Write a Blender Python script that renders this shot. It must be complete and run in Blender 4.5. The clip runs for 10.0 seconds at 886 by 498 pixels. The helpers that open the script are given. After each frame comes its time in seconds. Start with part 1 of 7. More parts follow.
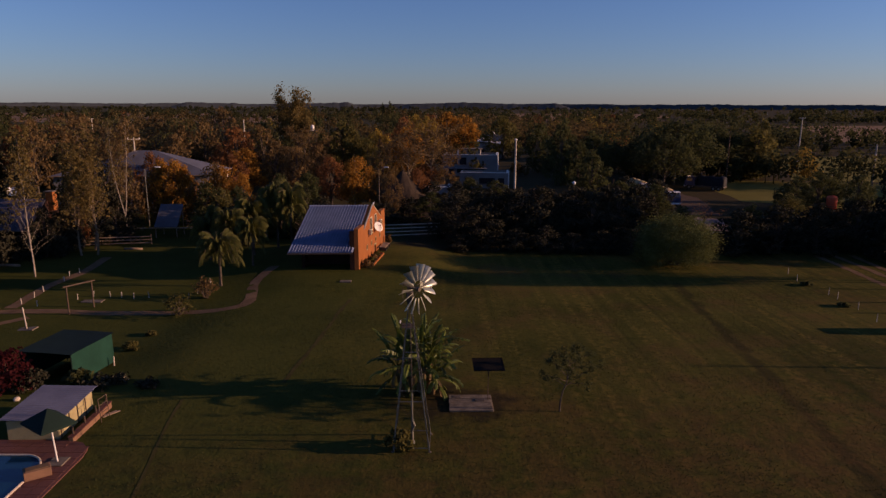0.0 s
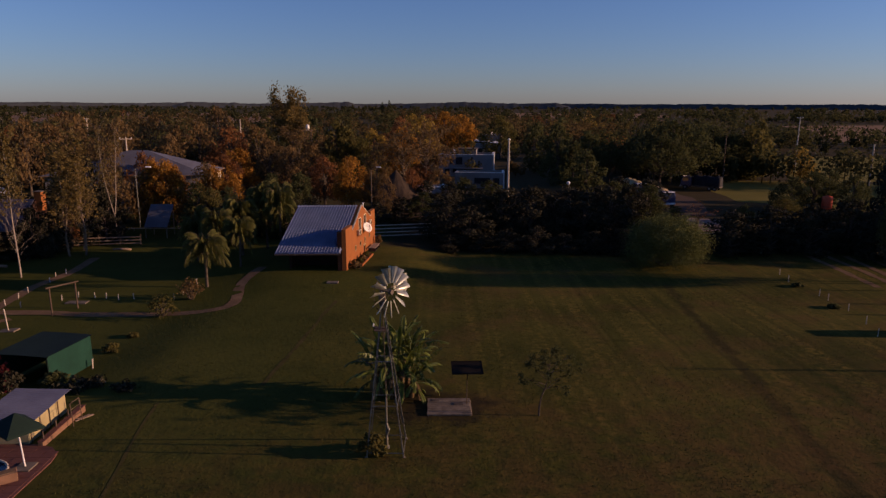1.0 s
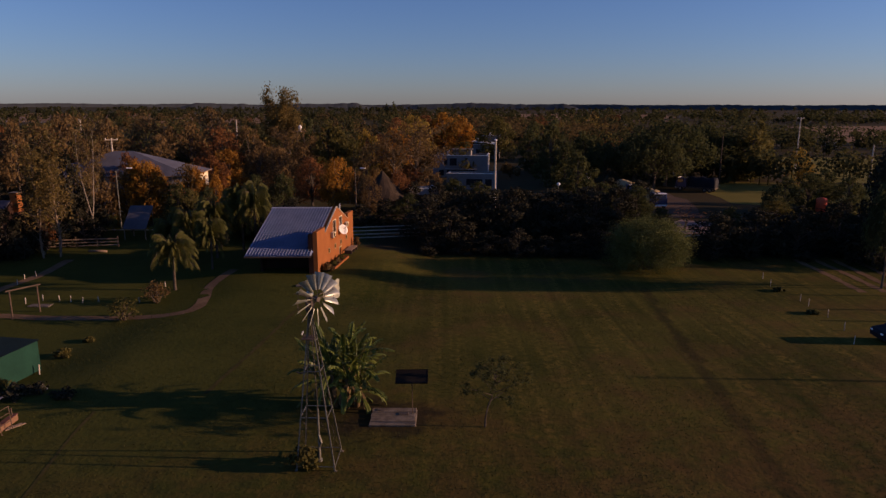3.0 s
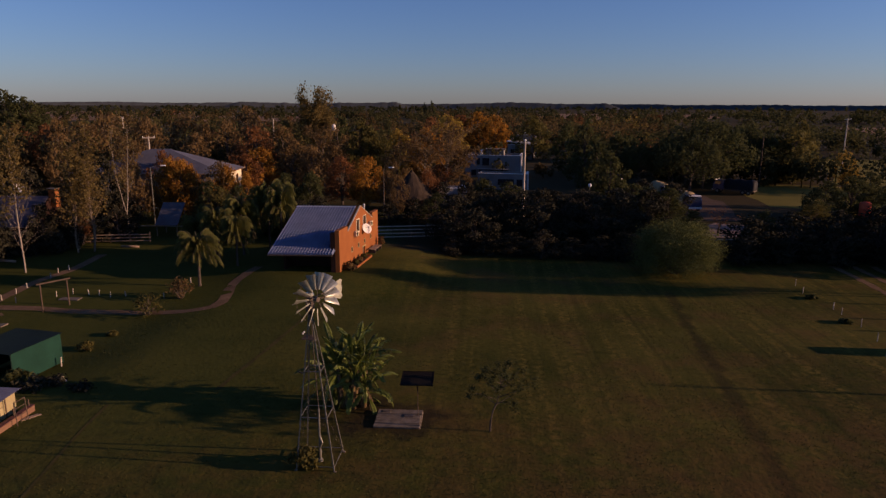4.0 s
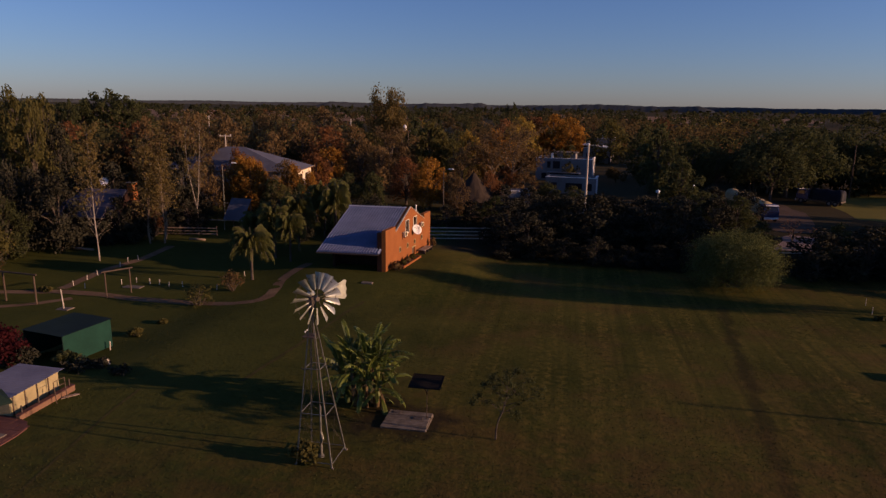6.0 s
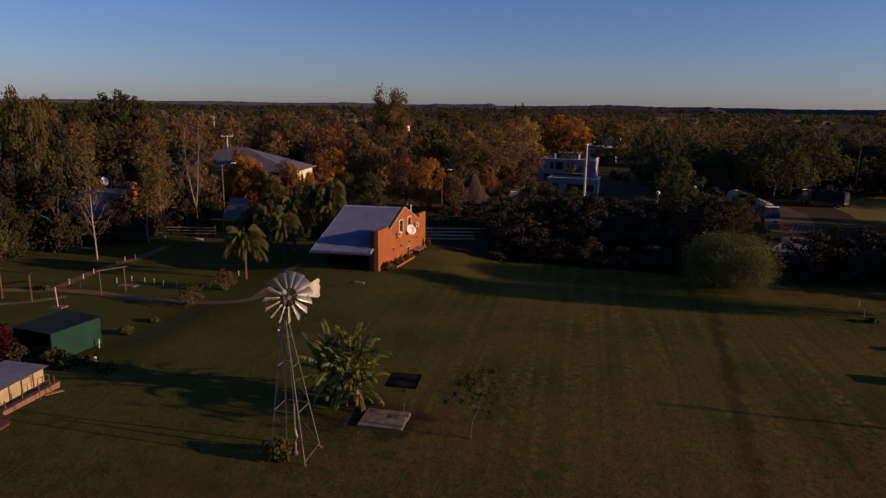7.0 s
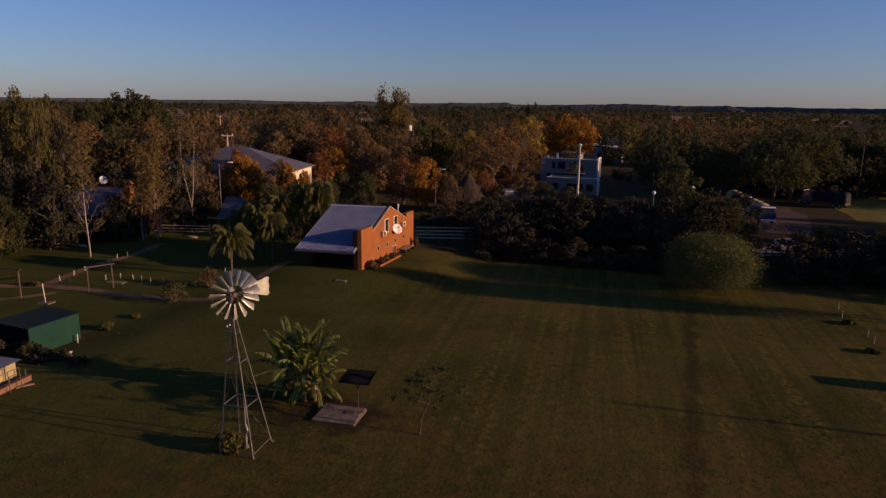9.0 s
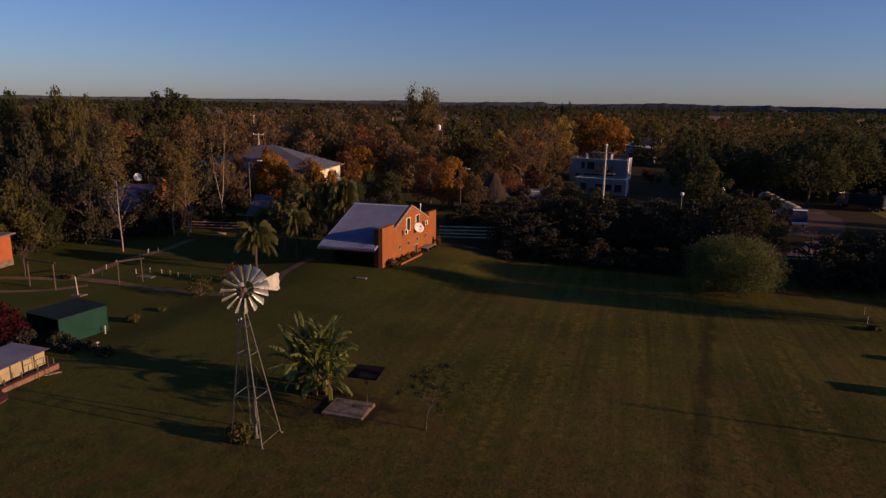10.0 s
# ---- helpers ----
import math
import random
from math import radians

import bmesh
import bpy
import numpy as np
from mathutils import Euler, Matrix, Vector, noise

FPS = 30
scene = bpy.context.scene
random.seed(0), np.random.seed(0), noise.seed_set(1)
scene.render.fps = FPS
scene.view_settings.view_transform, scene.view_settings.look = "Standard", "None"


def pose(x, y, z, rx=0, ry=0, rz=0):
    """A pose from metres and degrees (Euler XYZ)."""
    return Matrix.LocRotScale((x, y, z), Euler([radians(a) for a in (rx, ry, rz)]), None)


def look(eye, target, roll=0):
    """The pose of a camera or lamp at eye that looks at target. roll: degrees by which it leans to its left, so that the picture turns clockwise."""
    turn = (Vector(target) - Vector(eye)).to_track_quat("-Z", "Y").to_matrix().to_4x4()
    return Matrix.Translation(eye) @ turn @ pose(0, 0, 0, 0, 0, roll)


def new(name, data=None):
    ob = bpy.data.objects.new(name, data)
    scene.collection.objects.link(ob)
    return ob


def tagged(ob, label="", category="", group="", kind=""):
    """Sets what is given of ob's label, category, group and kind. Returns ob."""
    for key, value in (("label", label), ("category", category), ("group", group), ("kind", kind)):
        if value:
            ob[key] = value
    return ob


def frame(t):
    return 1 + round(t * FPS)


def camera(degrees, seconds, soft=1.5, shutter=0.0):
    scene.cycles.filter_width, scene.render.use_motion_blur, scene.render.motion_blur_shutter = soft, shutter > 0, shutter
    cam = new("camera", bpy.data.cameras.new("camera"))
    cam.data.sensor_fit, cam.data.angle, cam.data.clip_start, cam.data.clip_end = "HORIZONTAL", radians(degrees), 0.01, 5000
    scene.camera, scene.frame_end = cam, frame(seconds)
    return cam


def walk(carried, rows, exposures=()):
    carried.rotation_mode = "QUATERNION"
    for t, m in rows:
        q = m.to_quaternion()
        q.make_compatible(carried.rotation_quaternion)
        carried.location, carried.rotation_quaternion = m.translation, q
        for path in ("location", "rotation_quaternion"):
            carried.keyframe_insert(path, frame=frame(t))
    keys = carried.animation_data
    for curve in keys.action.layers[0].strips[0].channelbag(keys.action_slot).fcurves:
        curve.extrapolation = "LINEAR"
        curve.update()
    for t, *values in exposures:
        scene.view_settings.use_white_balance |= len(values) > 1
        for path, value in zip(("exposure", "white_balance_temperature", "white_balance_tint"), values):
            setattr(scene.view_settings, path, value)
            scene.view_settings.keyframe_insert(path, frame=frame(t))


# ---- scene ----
cam = camera(67.6, 10.0, soft=1.4)
PATH = [
    (0, (-0.852, -2.149, 16.799), (-0.832, -0.195, 16.372), 0.2),
    (0.5, (-0.257, -1.91, 16.854), (-0.24, 0.043, 16.424), 0.2),
    (1, (0.448, -1.644, 16.811), (0.465, 0.309, 16.383), 0.2),
    (1.5, (1.324, -1.336, 16.81), (1.339, 0.618, 16.383), 0.1),
    (2, (2.208, -0.971, 16.81), (2.222, 0.983, 16.383), 0.1),
    (3.5, (4.767, -0.034, 16.689), (4.717, 1.919, 16.264), 0.2),
    (4, (5.561, 0.133, 16.769), (5.44, 2.083, 16.341), 0.3),
    (4.5, (6.4, 0.269, 16.853), (6.209, 2.214, 16.426), 0.5),
    (5, (7.273, 0.431, 16.828), (7.018, 2.368, 16.401), 0.6),
    (5.5, (8.244, 0.572, 16.934), (7.923, 2.499, 16.506), 0.7),
    (7, (10.985, 0.81, 16.994), (10.591, 2.724, 16.568), 0.8),
    (7.5, (11.897, 0.879, 17.065), (11.5, 2.792, 16.637), 0.7),
    (8, (12.844, 0.984, 17.124), (12.442, 2.896, 16.694), 0.7),
    (8.5, (13.732, 1.007, 17.121), (13.327, 2.918, 16.693), 0.7),
    (9, (14.474, 0.935, 17.217), (14.034, 2.838, 16.787), 0.8),
    (9.5, (15.291, 0.815, 17.31), (14.804, 2.706, 16.877), 0.9),
    (10, (15.965, 0.729, 17.357), (15.428, 2.606, 16.923), 0.9),
]
EXPOSURE, KELVIN, TINT, SKY_STRENGTH, SUN_STRENGTH = 0.5, 6120, 40, 0.066, 4.0
walk(cam, [(t, look(eye, target, roll)) for t, eye, target, roll in PATH], exposures=[(0.0, EXPOSURE, KELVIN, TINT), (10.0, EXPOSURE, KELVIN, TINT)])

# ---- world and sun ----
SUN_EL, SUN_AZ = 11.1, 92.0          # degrees; azimuth clockwise from +y
world = bpy.data.worlds.new("sky")
scene.world = world
world.use_nodes = True
wn = world.node_tree
sky = wn.nodes.new("ShaderNodeTexSky")
sky.sky_type = "NISHITA"
sky.sun_disc = False
sky.sun_elevation, sky.sun_rotation = radians(SUN_EL), radians(SUN_AZ)
sky.altitude, sky.air_density, sky.dust_density, sky.ozone_density = 60, 1.0, 0.3, 5.0
wn.links.new(sky.outputs[0], wn.nodes["Background"].inputs[0])
wn.nodes["Background"].inputs[1].default_value = SKY_STRENGTH
sun = new("sun", bpy.data.lights.new("sun", "SUN"))
sun.data.energy, sun.data.angle, sun.data.color = SUN_STRENGTH, radians(0.6), (1.0, 0.66, 0.33)
sun.matrix_world = look((math.sin(radians(SUN_AZ)) * 300, math.cos(radians(SUN_AZ)) * 300, math.tan(radians(SUN_EL)) * 300), (0, 0, 0))


# ---- materials ----
def node(nt, kind, **inputs):
    n = nt.nodes.new(kind)
    for key, value in inputs.items():
        n.inputs[key.replace("_", " ")].default_value = value
    return n


def surface(name, dark, light, scale=1.0, rough=0.8, metal=0.0, bump=0.02, fine=12.0, island=0.0, spread=0.0, leaf=0.0, spec=0.15):
    """A material of two tones mixed by broad stains and fine grain at real-world size. island: share of the tone set piece by piece,
    spread: the same object by object, leaf: share of light that passes through."""
    m = bpy.data.materials.new(name)
    m.use_nodes = True
    nt = m.node_tree
    bsdf, out = nt.nodes["Principled BSDF"], nt.nodes["Material Output"]
    geo = nt.nodes.new("ShaderNodeNewGeometry")
    broad = node(nt, "ShaderNodeTexNoise", Scale=scale, Detail=4.0, Roughness=0.6)
    grain = node(nt, "ShaderNodeTexNoise", Scale=scale * fine, Detail=3.0, Roughness=0.65)
    for n in (broad, grain):
        nt.links.new(geo.outputs["Position"], n.inputs["Vector"])
    total = nt.nodes.new("ShaderNodeMath")
    total.operation = "MULTIPLY_ADD"
    total.inputs[1].default_value = 0.45
    nt.links.new(grain.outputs[0], total.inputs[0])
    nt.links.new(broad.outputs[0], total.inputs[2])
    last = total.outputs[0]
    for share, socket in ((island, geo.outputs["Random Per Island"]), (spread, None)):
        if share:
            if socket is None:
                socket = nt.nodes.new("ShaderNodeObjectInfo").outputs["Random"]
            add = nt.nodes.new("ShaderNodeMath")
            add.operation = "MULTIPLY_ADD"
            add.inputs[1].default_value = share
            nt.links.new(socket, add.inputs[0])
            nt.links.new(last, add.inputs[2])
            last = add.outputs[0]
    ramp = nt.nodes.new("ShaderNodeMapRange")
    ramp.inputs["From Min"].default_value, ramp.inputs["From Max"].default_value = 0.45, 1.0 + island + spread
    nt.links.new(last, ramp.inputs[0])
    mix = nt.nodes.new("ShaderNodeMix")
    mix.data_type = "RGBA"
    mix.inputs[6].default_value, mix.inputs[7].default_value = (*dark, 1), (*light, 1)
    nt.links.new(ramp.outputs[0], mix.inputs[0])
    nt.links.new(mix.outputs[2], bsdf.inputs["Base Color"])
    bsdf.inputs["Roughness"].default_value, bsdf.inputs["Metallic"].default_value = rough, metal
    bsdf.inputs["Specular IOR Level"].default_value = spec
    if bump:
        b = node(nt, "ShaderNodeBump", Strength=0.5, Distance=bump)
        nt.links.new(grain.outputs[0], b.inputs["Height"])
        nt.links.new(b.outputs[0], bsdf.inputs["Normal"])
    if leaf:
        thin = nt.nodes.new("ShaderNodeBsdfTranslucent")
        nt.links.new(mix.outputs[2], thin.inputs["Color"])
        both = nt.nodes.new("ShaderNodeMixShader")
        both.inputs[0].default_value = leaf
        nt.links.new(bsdf.outputs[0], both.inputs[1])
        nt.links.new(thin.outputs[0], both.inputs[2])
        nt.links.new(both.outputs[0], out.inputs["Surface"])
    return m


def lawn_material():
    """Mown grass, tired by autumn: green and straw in broad patches, fine blades, faint mowing lanes, fields and scrub far out."""
    m = surface("lawn", (0.022, 0.031, 0.005), (0.098, 0.086, 0.016), scale=0.09, rough=0.95, bump=0.07, fine=40.0, spec=0.03)
    nt = m.node_tree
    bsdf = nt.nodes["Principled BSDF"]
    base = bsdf.inputs["Base Color"].links[0].from_socket
    geo = nt.nodes.new("ShaderNodeNewGeometry")
    stretch = node(nt, "ShaderNodeMapping")
    stretch.inputs["Scale"].default_value = (1.1, 0.035, 1.0)
    lanes = node(nt, "ShaderNodeTexNoise", Scale=1.0, Detail=3.0)
    nt.links.new(geo.outputs["Position"], stretch.inputs["Vector"])
    nt.links.new(stretch.outputs[0], lanes.inputs["Vector"])
    speck = node(nt, "ShaderNodeTexNoise", Scale=2.2, Detail=6.0, Roughness=0.7)
    nt.links.new(geo.outputs["Position"], speck.inputs["Vector"])
    straw = nt.nodes.new("ShaderNodeMix")
    straw.data_type = "RGBA"
    straw.inputs[7].default_value = (0.147, 0.110, 0.021, 1)
    amount = nt.nodes.new("ShaderNodeMath")
    amount.operation = "MULTIPLY"
    for source, socket in ((lanes, 0), (speck, 1)):
        r = nt.nodes.new("ShaderNodeMapRange")
        r.inputs["From Min"].default_value, r.inputs["From Max"].default_value = 0.42, 0.66
        nt.links.new(source.outputs[0], r.inputs[0])
        nt.links.new(r.outputs[0], amount.inputs[socket])
    nt.links.new(base, straw.inputs[6])
    last = straw.outputs[2]
    xyz = nt.nodes.new("ShaderNodeSeparateXYZ")
    nt.links.new(geo.outputs["Position"], xyz.inputs[0])
    x, y = xyz.outputs[0], xyz.outputs[1]
    ragged = node(nt, "ShaderNodeTexNoise", Scale=0.55, Detail=5.0, Roughness=0.65)
    nt.links.new(geo.outputs["Position"], ragged.inputs["Vector"])

    def calc(op, p, q, r=0.0):
        n = nt.nodes.new("ShaderNodeMath")
        n.operation = op
        for i, v in enumerate((p, q, r)):
            if isinstance(v, (int, float)):
                n.inputs[i].default_value = v
            else:
                nt.links.new(v, n.inputs[i])
        return n.outputs[0]

    def fade(v, lo, hi):
        n = nt.nodes.new("ShaderNodeMapRange")
        n.interpolation_type = "SMOOTHSTEP"
        n.inputs["From Min"].default_value, n.inputs["From Max"].default_value = lo, hi
        nt.links.new(v, n.inputs[0])
        return n.outputs[0]

    rag = calc("SUBTRACT", ragged.outputs[0], 0.5)
    side = calc("MULTIPLY_ADD", fade(calc("MULTIPLY_ADD", rag, 30.0, x), -14.0, 18.0), 0.9, 0.15)
    nt.links.new(calc("MULTIPLY", amount.outputs[0], side), straw.inputs[0])
    # the old wheel track across the lawn, worn soft
    off = calc("ABSOLUTE", calc("ADD", calc("MULTIPLY_ADD", y, -0.116, -16.2), x), 0.0)
    track = calc("MULTIPLY", fade(calc("MULTIPLY_ADD", rag, 2.0, off), 0.75, 0.1), fade(y, 66.0, 60.0))
    # trodden earth round the well cover
    ex, ey = calc("MULTIPLY_ADD", x, 0.25, -0.12), calc("MULTIPLY_ADD", y, 0.36, -12.1)
    far = calc("SQRT", calc("MULTIPLY_ADD", ex, ex, calc("MULTIPLY", ey, ey)), 0.0)
    earth = fade(calc("MULTIPLY_ADD", rag, 2.6, far), 1.25, 0.35)
    # thin dry turf at the near edge
    dry = calc("MULTIPLY", fade(calc("MULTIPLY_ADD", x, -0.35, y), 40.0, 18.0), fade(rag, -0.14, 0.12))
    # mower lanes running away from the near edge, darker where the wheels passed
    comb = node(nt, "ShaderNodeMapping")
    comb.inputs["Scale"].default_value = (2.6, 0.05, 1.0)
    comb.inputs["Rotation"].default_value = (0, 0, 0.1)
    streak = node(nt, "ShaderNodeTexNoise", Scale=1.0, Detail=2.0)
    nt.links.new(geo.outputs["Position"], comb.inputs["Vector"])
    nt.links.new(comb.outputs[0], streak.inputs["Vector"])
    wheel = calc("MULTIPLY", fade(streak.outputs[0], 0.54, 0.68), fade(calc("MULTIPLY_ADD", rag, 24.0, x), 2.0, 20.0))
    # tussocks left by the mower
    clump = node(nt, "ShaderNodeTexNoise", Scale=0.9, Detail=4.0, Roughness=0.7)
    nt.links.new(geo.outputs["Position"], clump.inputs["Vector"])
    tussock = fade(clump.outputs[0], 0.55, 0.72)
    # shade under the hedge painted as a dark band, rough scrub beyond it
    hedge_shade = calc("MULTIPLY", fade(calc("MULTIPLY_ADD", rag, 5.0, y), 75.0, 78.5), fade(x, -9.0, -4.0))
    # bare warm patches where the turf has thinned
    worn = node(nt, "ShaderNodeTexNoise", Scale=0.17, Detail=5.0, Roughness=0.62)
    nt.links.new(geo.outputs["Position"], worn.inputs["Vector"])
    thin = calc("MULTIPLY", fade(worn.outputs[0], 0.47, 0.66), fade(calc("MULTIPLY_ADD", rag, 20.0, x), -8.0, 6.0))
    rough = calc("MULTIPLY", fade(calc("MULTIPLY_ADD", rag, 12.0, y), 37.0, 23.0), fade(clump.outputs[0], 0.42, 0.6))
    lush = calc("MULTIPLY_ADD", rag, 20.0, x)
    scrub = fade(calc("MULTIPLY_ADD", rag, 30.0, y), 95.0, 125.0)
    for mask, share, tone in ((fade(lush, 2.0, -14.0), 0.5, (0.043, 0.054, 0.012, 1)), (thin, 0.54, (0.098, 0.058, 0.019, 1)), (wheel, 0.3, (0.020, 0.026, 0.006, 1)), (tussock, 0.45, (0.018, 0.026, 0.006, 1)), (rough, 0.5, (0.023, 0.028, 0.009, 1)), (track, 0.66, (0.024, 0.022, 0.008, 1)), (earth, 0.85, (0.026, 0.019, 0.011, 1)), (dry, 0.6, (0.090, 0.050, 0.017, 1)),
                              (hedge_shade, 0.85, (0.022, 0.018, 0.011, 1)), (scrub, 0.85, (0.055, 0.044, 0.021, 1))):
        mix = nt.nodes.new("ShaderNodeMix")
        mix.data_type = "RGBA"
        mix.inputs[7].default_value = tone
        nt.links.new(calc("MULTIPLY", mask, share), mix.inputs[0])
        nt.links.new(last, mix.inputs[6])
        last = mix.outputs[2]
    nt.links.new(last, bsdf.inputs["Base Color"])
    return m


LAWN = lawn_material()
FIELD = surface("ploughed_field", (0.16, 0.10, 0.06), (0.26, 0.17, 0.10), 0.03, 0.95, fine=20, spec=0.02)
MEADOW = surface("dry_meadow", (0.105, 0.096, 0.022), (0.175, 0.150, 0.040), 0.1, 0.95, fine=20, spec=0.02)
DIRT = surface("trodden_earth", (0.105, 0.066, 0.038), (0.205, 0.135, 0.078), 0.6, 0.95, bump=0.03, spec=0.02)
ROAD = surface("dirt_road", (0.15, 0.11, 0.095), (0.24, 0.175, 0.15), 0.25, 0.95, bump=0.03, spec=0.02)
YARD = surface("dark_yard_earth", (0.062, 0.046, 0.034), (0.122, 0.088, 0.066), 0.3, 0.95, bump=0.03, spec=0.02)
TRACK = surface("worn_track", (0.040, 0.038, 0.012), (0.080, 0.064, 0.022), 0.5, 0.95, bump=0.03, spec=0.02)
CONCRETE = surface("weathered_concrete", (0.066, 0.055, 0.041), (0.205, 0.168, 0.128), 2.2, 0.9, bump=0.01)
PALE = surface("pale_stone", (0.34, 0.29, 0.23), (0.52, 0.46, 0.37), 1.5, 0.85)
BRICK = surface("orange_brick", (0.178, 0.057, 0.015), (0.275, 0.101, 0.026), 0.7, 0.85, bump=0.012, fine=18, spread=0.25)
MORTAR = surface("brick_wall", (0.26, 0.072, 0.024), (0.36, 0.115, 0.038), 1.0, 0.9)
# brick for walls away from the sun: shade is put into the colour
SHADEBRICK = surface("shaded_brick", (0.022, 0.011, 0.008), (0.040, 0.019, 0.013), 1.0, 0.9)
ZINC = surface("corrugated_zinc", (0.47, 0.48, 0.52), (0.61, 0.62, 0.66), 0.8, 0.5, metal=0.85, bump=0.0, spec=0.5)
SHEETROOF = surface("ribbed_zinc", (0.102, 0.126, 0.212), (0.168, 0.197, 0.30), 0.8, 0.6, metal=0.05, bump=0.0, spec=0.25)
OLDROOF = surface("grey_sheet_roof", (0.070, 0.070, 0.084), (0.125, 0.125, 0.145), 0.4, 0.6, metal=0.0, bump=0.0)
GALV = surface("galvanised_steel", (0.115, 0.113, 0.093), (0.235, 0.225, 0.185), 3.0, 0.5, metal=0.4, bump=0.0, spec=0.4)
BLADE = surface("pale_sheet_steel", (0.225, 0.235, 0.19), (0.47, 0.48, 0.40), 3.0, 0.42, metal=0.55, bump=0.0, spec=0.5)
OCHRE = surface("ochre_plaster", (0.24, 0.20, 0.10), (0.37, 0.315, 0.16), 1.0, 0.85)
SHEDROOF = surface("lavender_grey_sheet", (0.096, 0.099, 0.135), (0.158, 0.162, 0.205), 0.7, 0.6, bump=0.0)
# grey roof sheet darkened towards lilac, with shade put into its colour
SHADEROOF = surface("shaded_sheet_roof", (0.058, 0.055, 0.074), (0.095, 0.09, 0.115), 0.4, 0.7, bump=0.0)
RUSTY = surface("dull_steel", (0.06, 0.045, 0.034), (0.15, 0.125, 0.10), 4.0, 0.7, metal=0.4, bump=0.0)
WHITE = surface("white_paint", (0.62, 0.60, 0.56), (0.80, 0.78, 0.74), 0.7, 0.6, bump=0.004)
WHITEWALL = surface("whitewash", (0.165, 0.157, 0.152), (0.27, 0.255, 0.245), 0.35, 0.85)
CREAM = surface("cream_plaster", (0.55, 0.47, 0.31), (0.74, 0.66, 0.47), 1.0, 0.85)
WOOD = surface("weathered_wood", (0.16, 0.11, 0.075), (0.32, 0.24, 0.165), 2.0, 0.85, bump=0.01)
DARKWOOD = surface("dark_wood", (0.055, 0.038, 0.026), (0.12, 0.085, 0.06), 2.0, 0.85, bump=0.01)
GLASS = surface("dark_window_glass", (0.012, 0.013, 0.016), (0.03, 0.032, 0.038), 0.5, 0.08, bump=0.0, spec=0.6)
BLACK = surface("black_panel", (0.014, 0.012, 0.010), (0.024, 0.021, 0.018), 0.8, 0.9, bump=0.0, spec=0.0)
RUBBER = surface("rubber", (0.012, 0.012, 0.012), (0.03, 0.03, 0.03), 4.0, 0.9, bump=0.0)
GREENCLOTH = surface("green_shade_cloth", (0.004, 0.027, 0.018), (0.008, 0.045, 0.030), 0.9, 0.8, bump=0.01)
DARKGREEN = surface("dark_green_canvas", (0.004, 0.012, 0.010), (0.009, 0.022, 0.017), 0.9, 0.8, bump=0.01)
CLAY = surface("sunbaked_clay", (0.13, 0.072, 0.042), (0.22, 0.125, 0.075), 1.2, 0.9, bump=0.01)
TERRACOTTA = surface("red_terrace_tile", (0.088, 0.038, 0.029), (0.145, 0.063, 0.047), 0.9, 0.75, spread=0.2)
WATER = surface("pool_water", (0.003, 0.020, 0.045), (0.006, 0.035, 0.070), 0.5, 0.06, bump=0.004, spec=0.5)
THATCH = surface("thatch", (0.030, 0.023, 0.017), (0.062, 0.046, 0.034), 0.8, 0.95, bump=0.05, spec=0.02)
TARP = surface("tan_tarpaulin", (0.28, 0.205, 0.10), (0.43, 0.32, 0.16), 0.6, 0.75)
BLUEPAINT = surface("blue_paint", (0.018, 0.025, 0.07), (0.036, 0.05, 0.12), 0.9, 0.4, bump=0.0, spec=0.5)
NAVY = surface("dark_car_paint", (0.010, 0.011, 0.016), (0.018, 0.019, 0.024), 0.9, 0.65, bump=0.0, spec=0.1)
REDPAINT = surface("orange_red_paint", (0.62, 0.075, 0.03), (0.78, 0.13, 0.05), 1.2, 0.5, bump=0.0)
BARK = surface("grey_bark", (0.045, 0.036, 0.027), (0.11, 0.088, 0.068), 3.0, 0.95, bump=0.03)
PALEBARK = surface("pale_bark", (0.16, 0.135, 0.105), (0.33, 0.28, 0.225), 2.5, 0.9, bump=0.02)
TWIG = surface("greyish_bark", (0.10, 0.072, 0.046), (0.24, 0.185, 0.125), 1.5, 0.9, bump=0.02)
STEM = surface("banana_stem", (0.085, 0.058, 0.026), (0.17, 0.115, 0.055), 2.5, 0.8, bump=0.02)
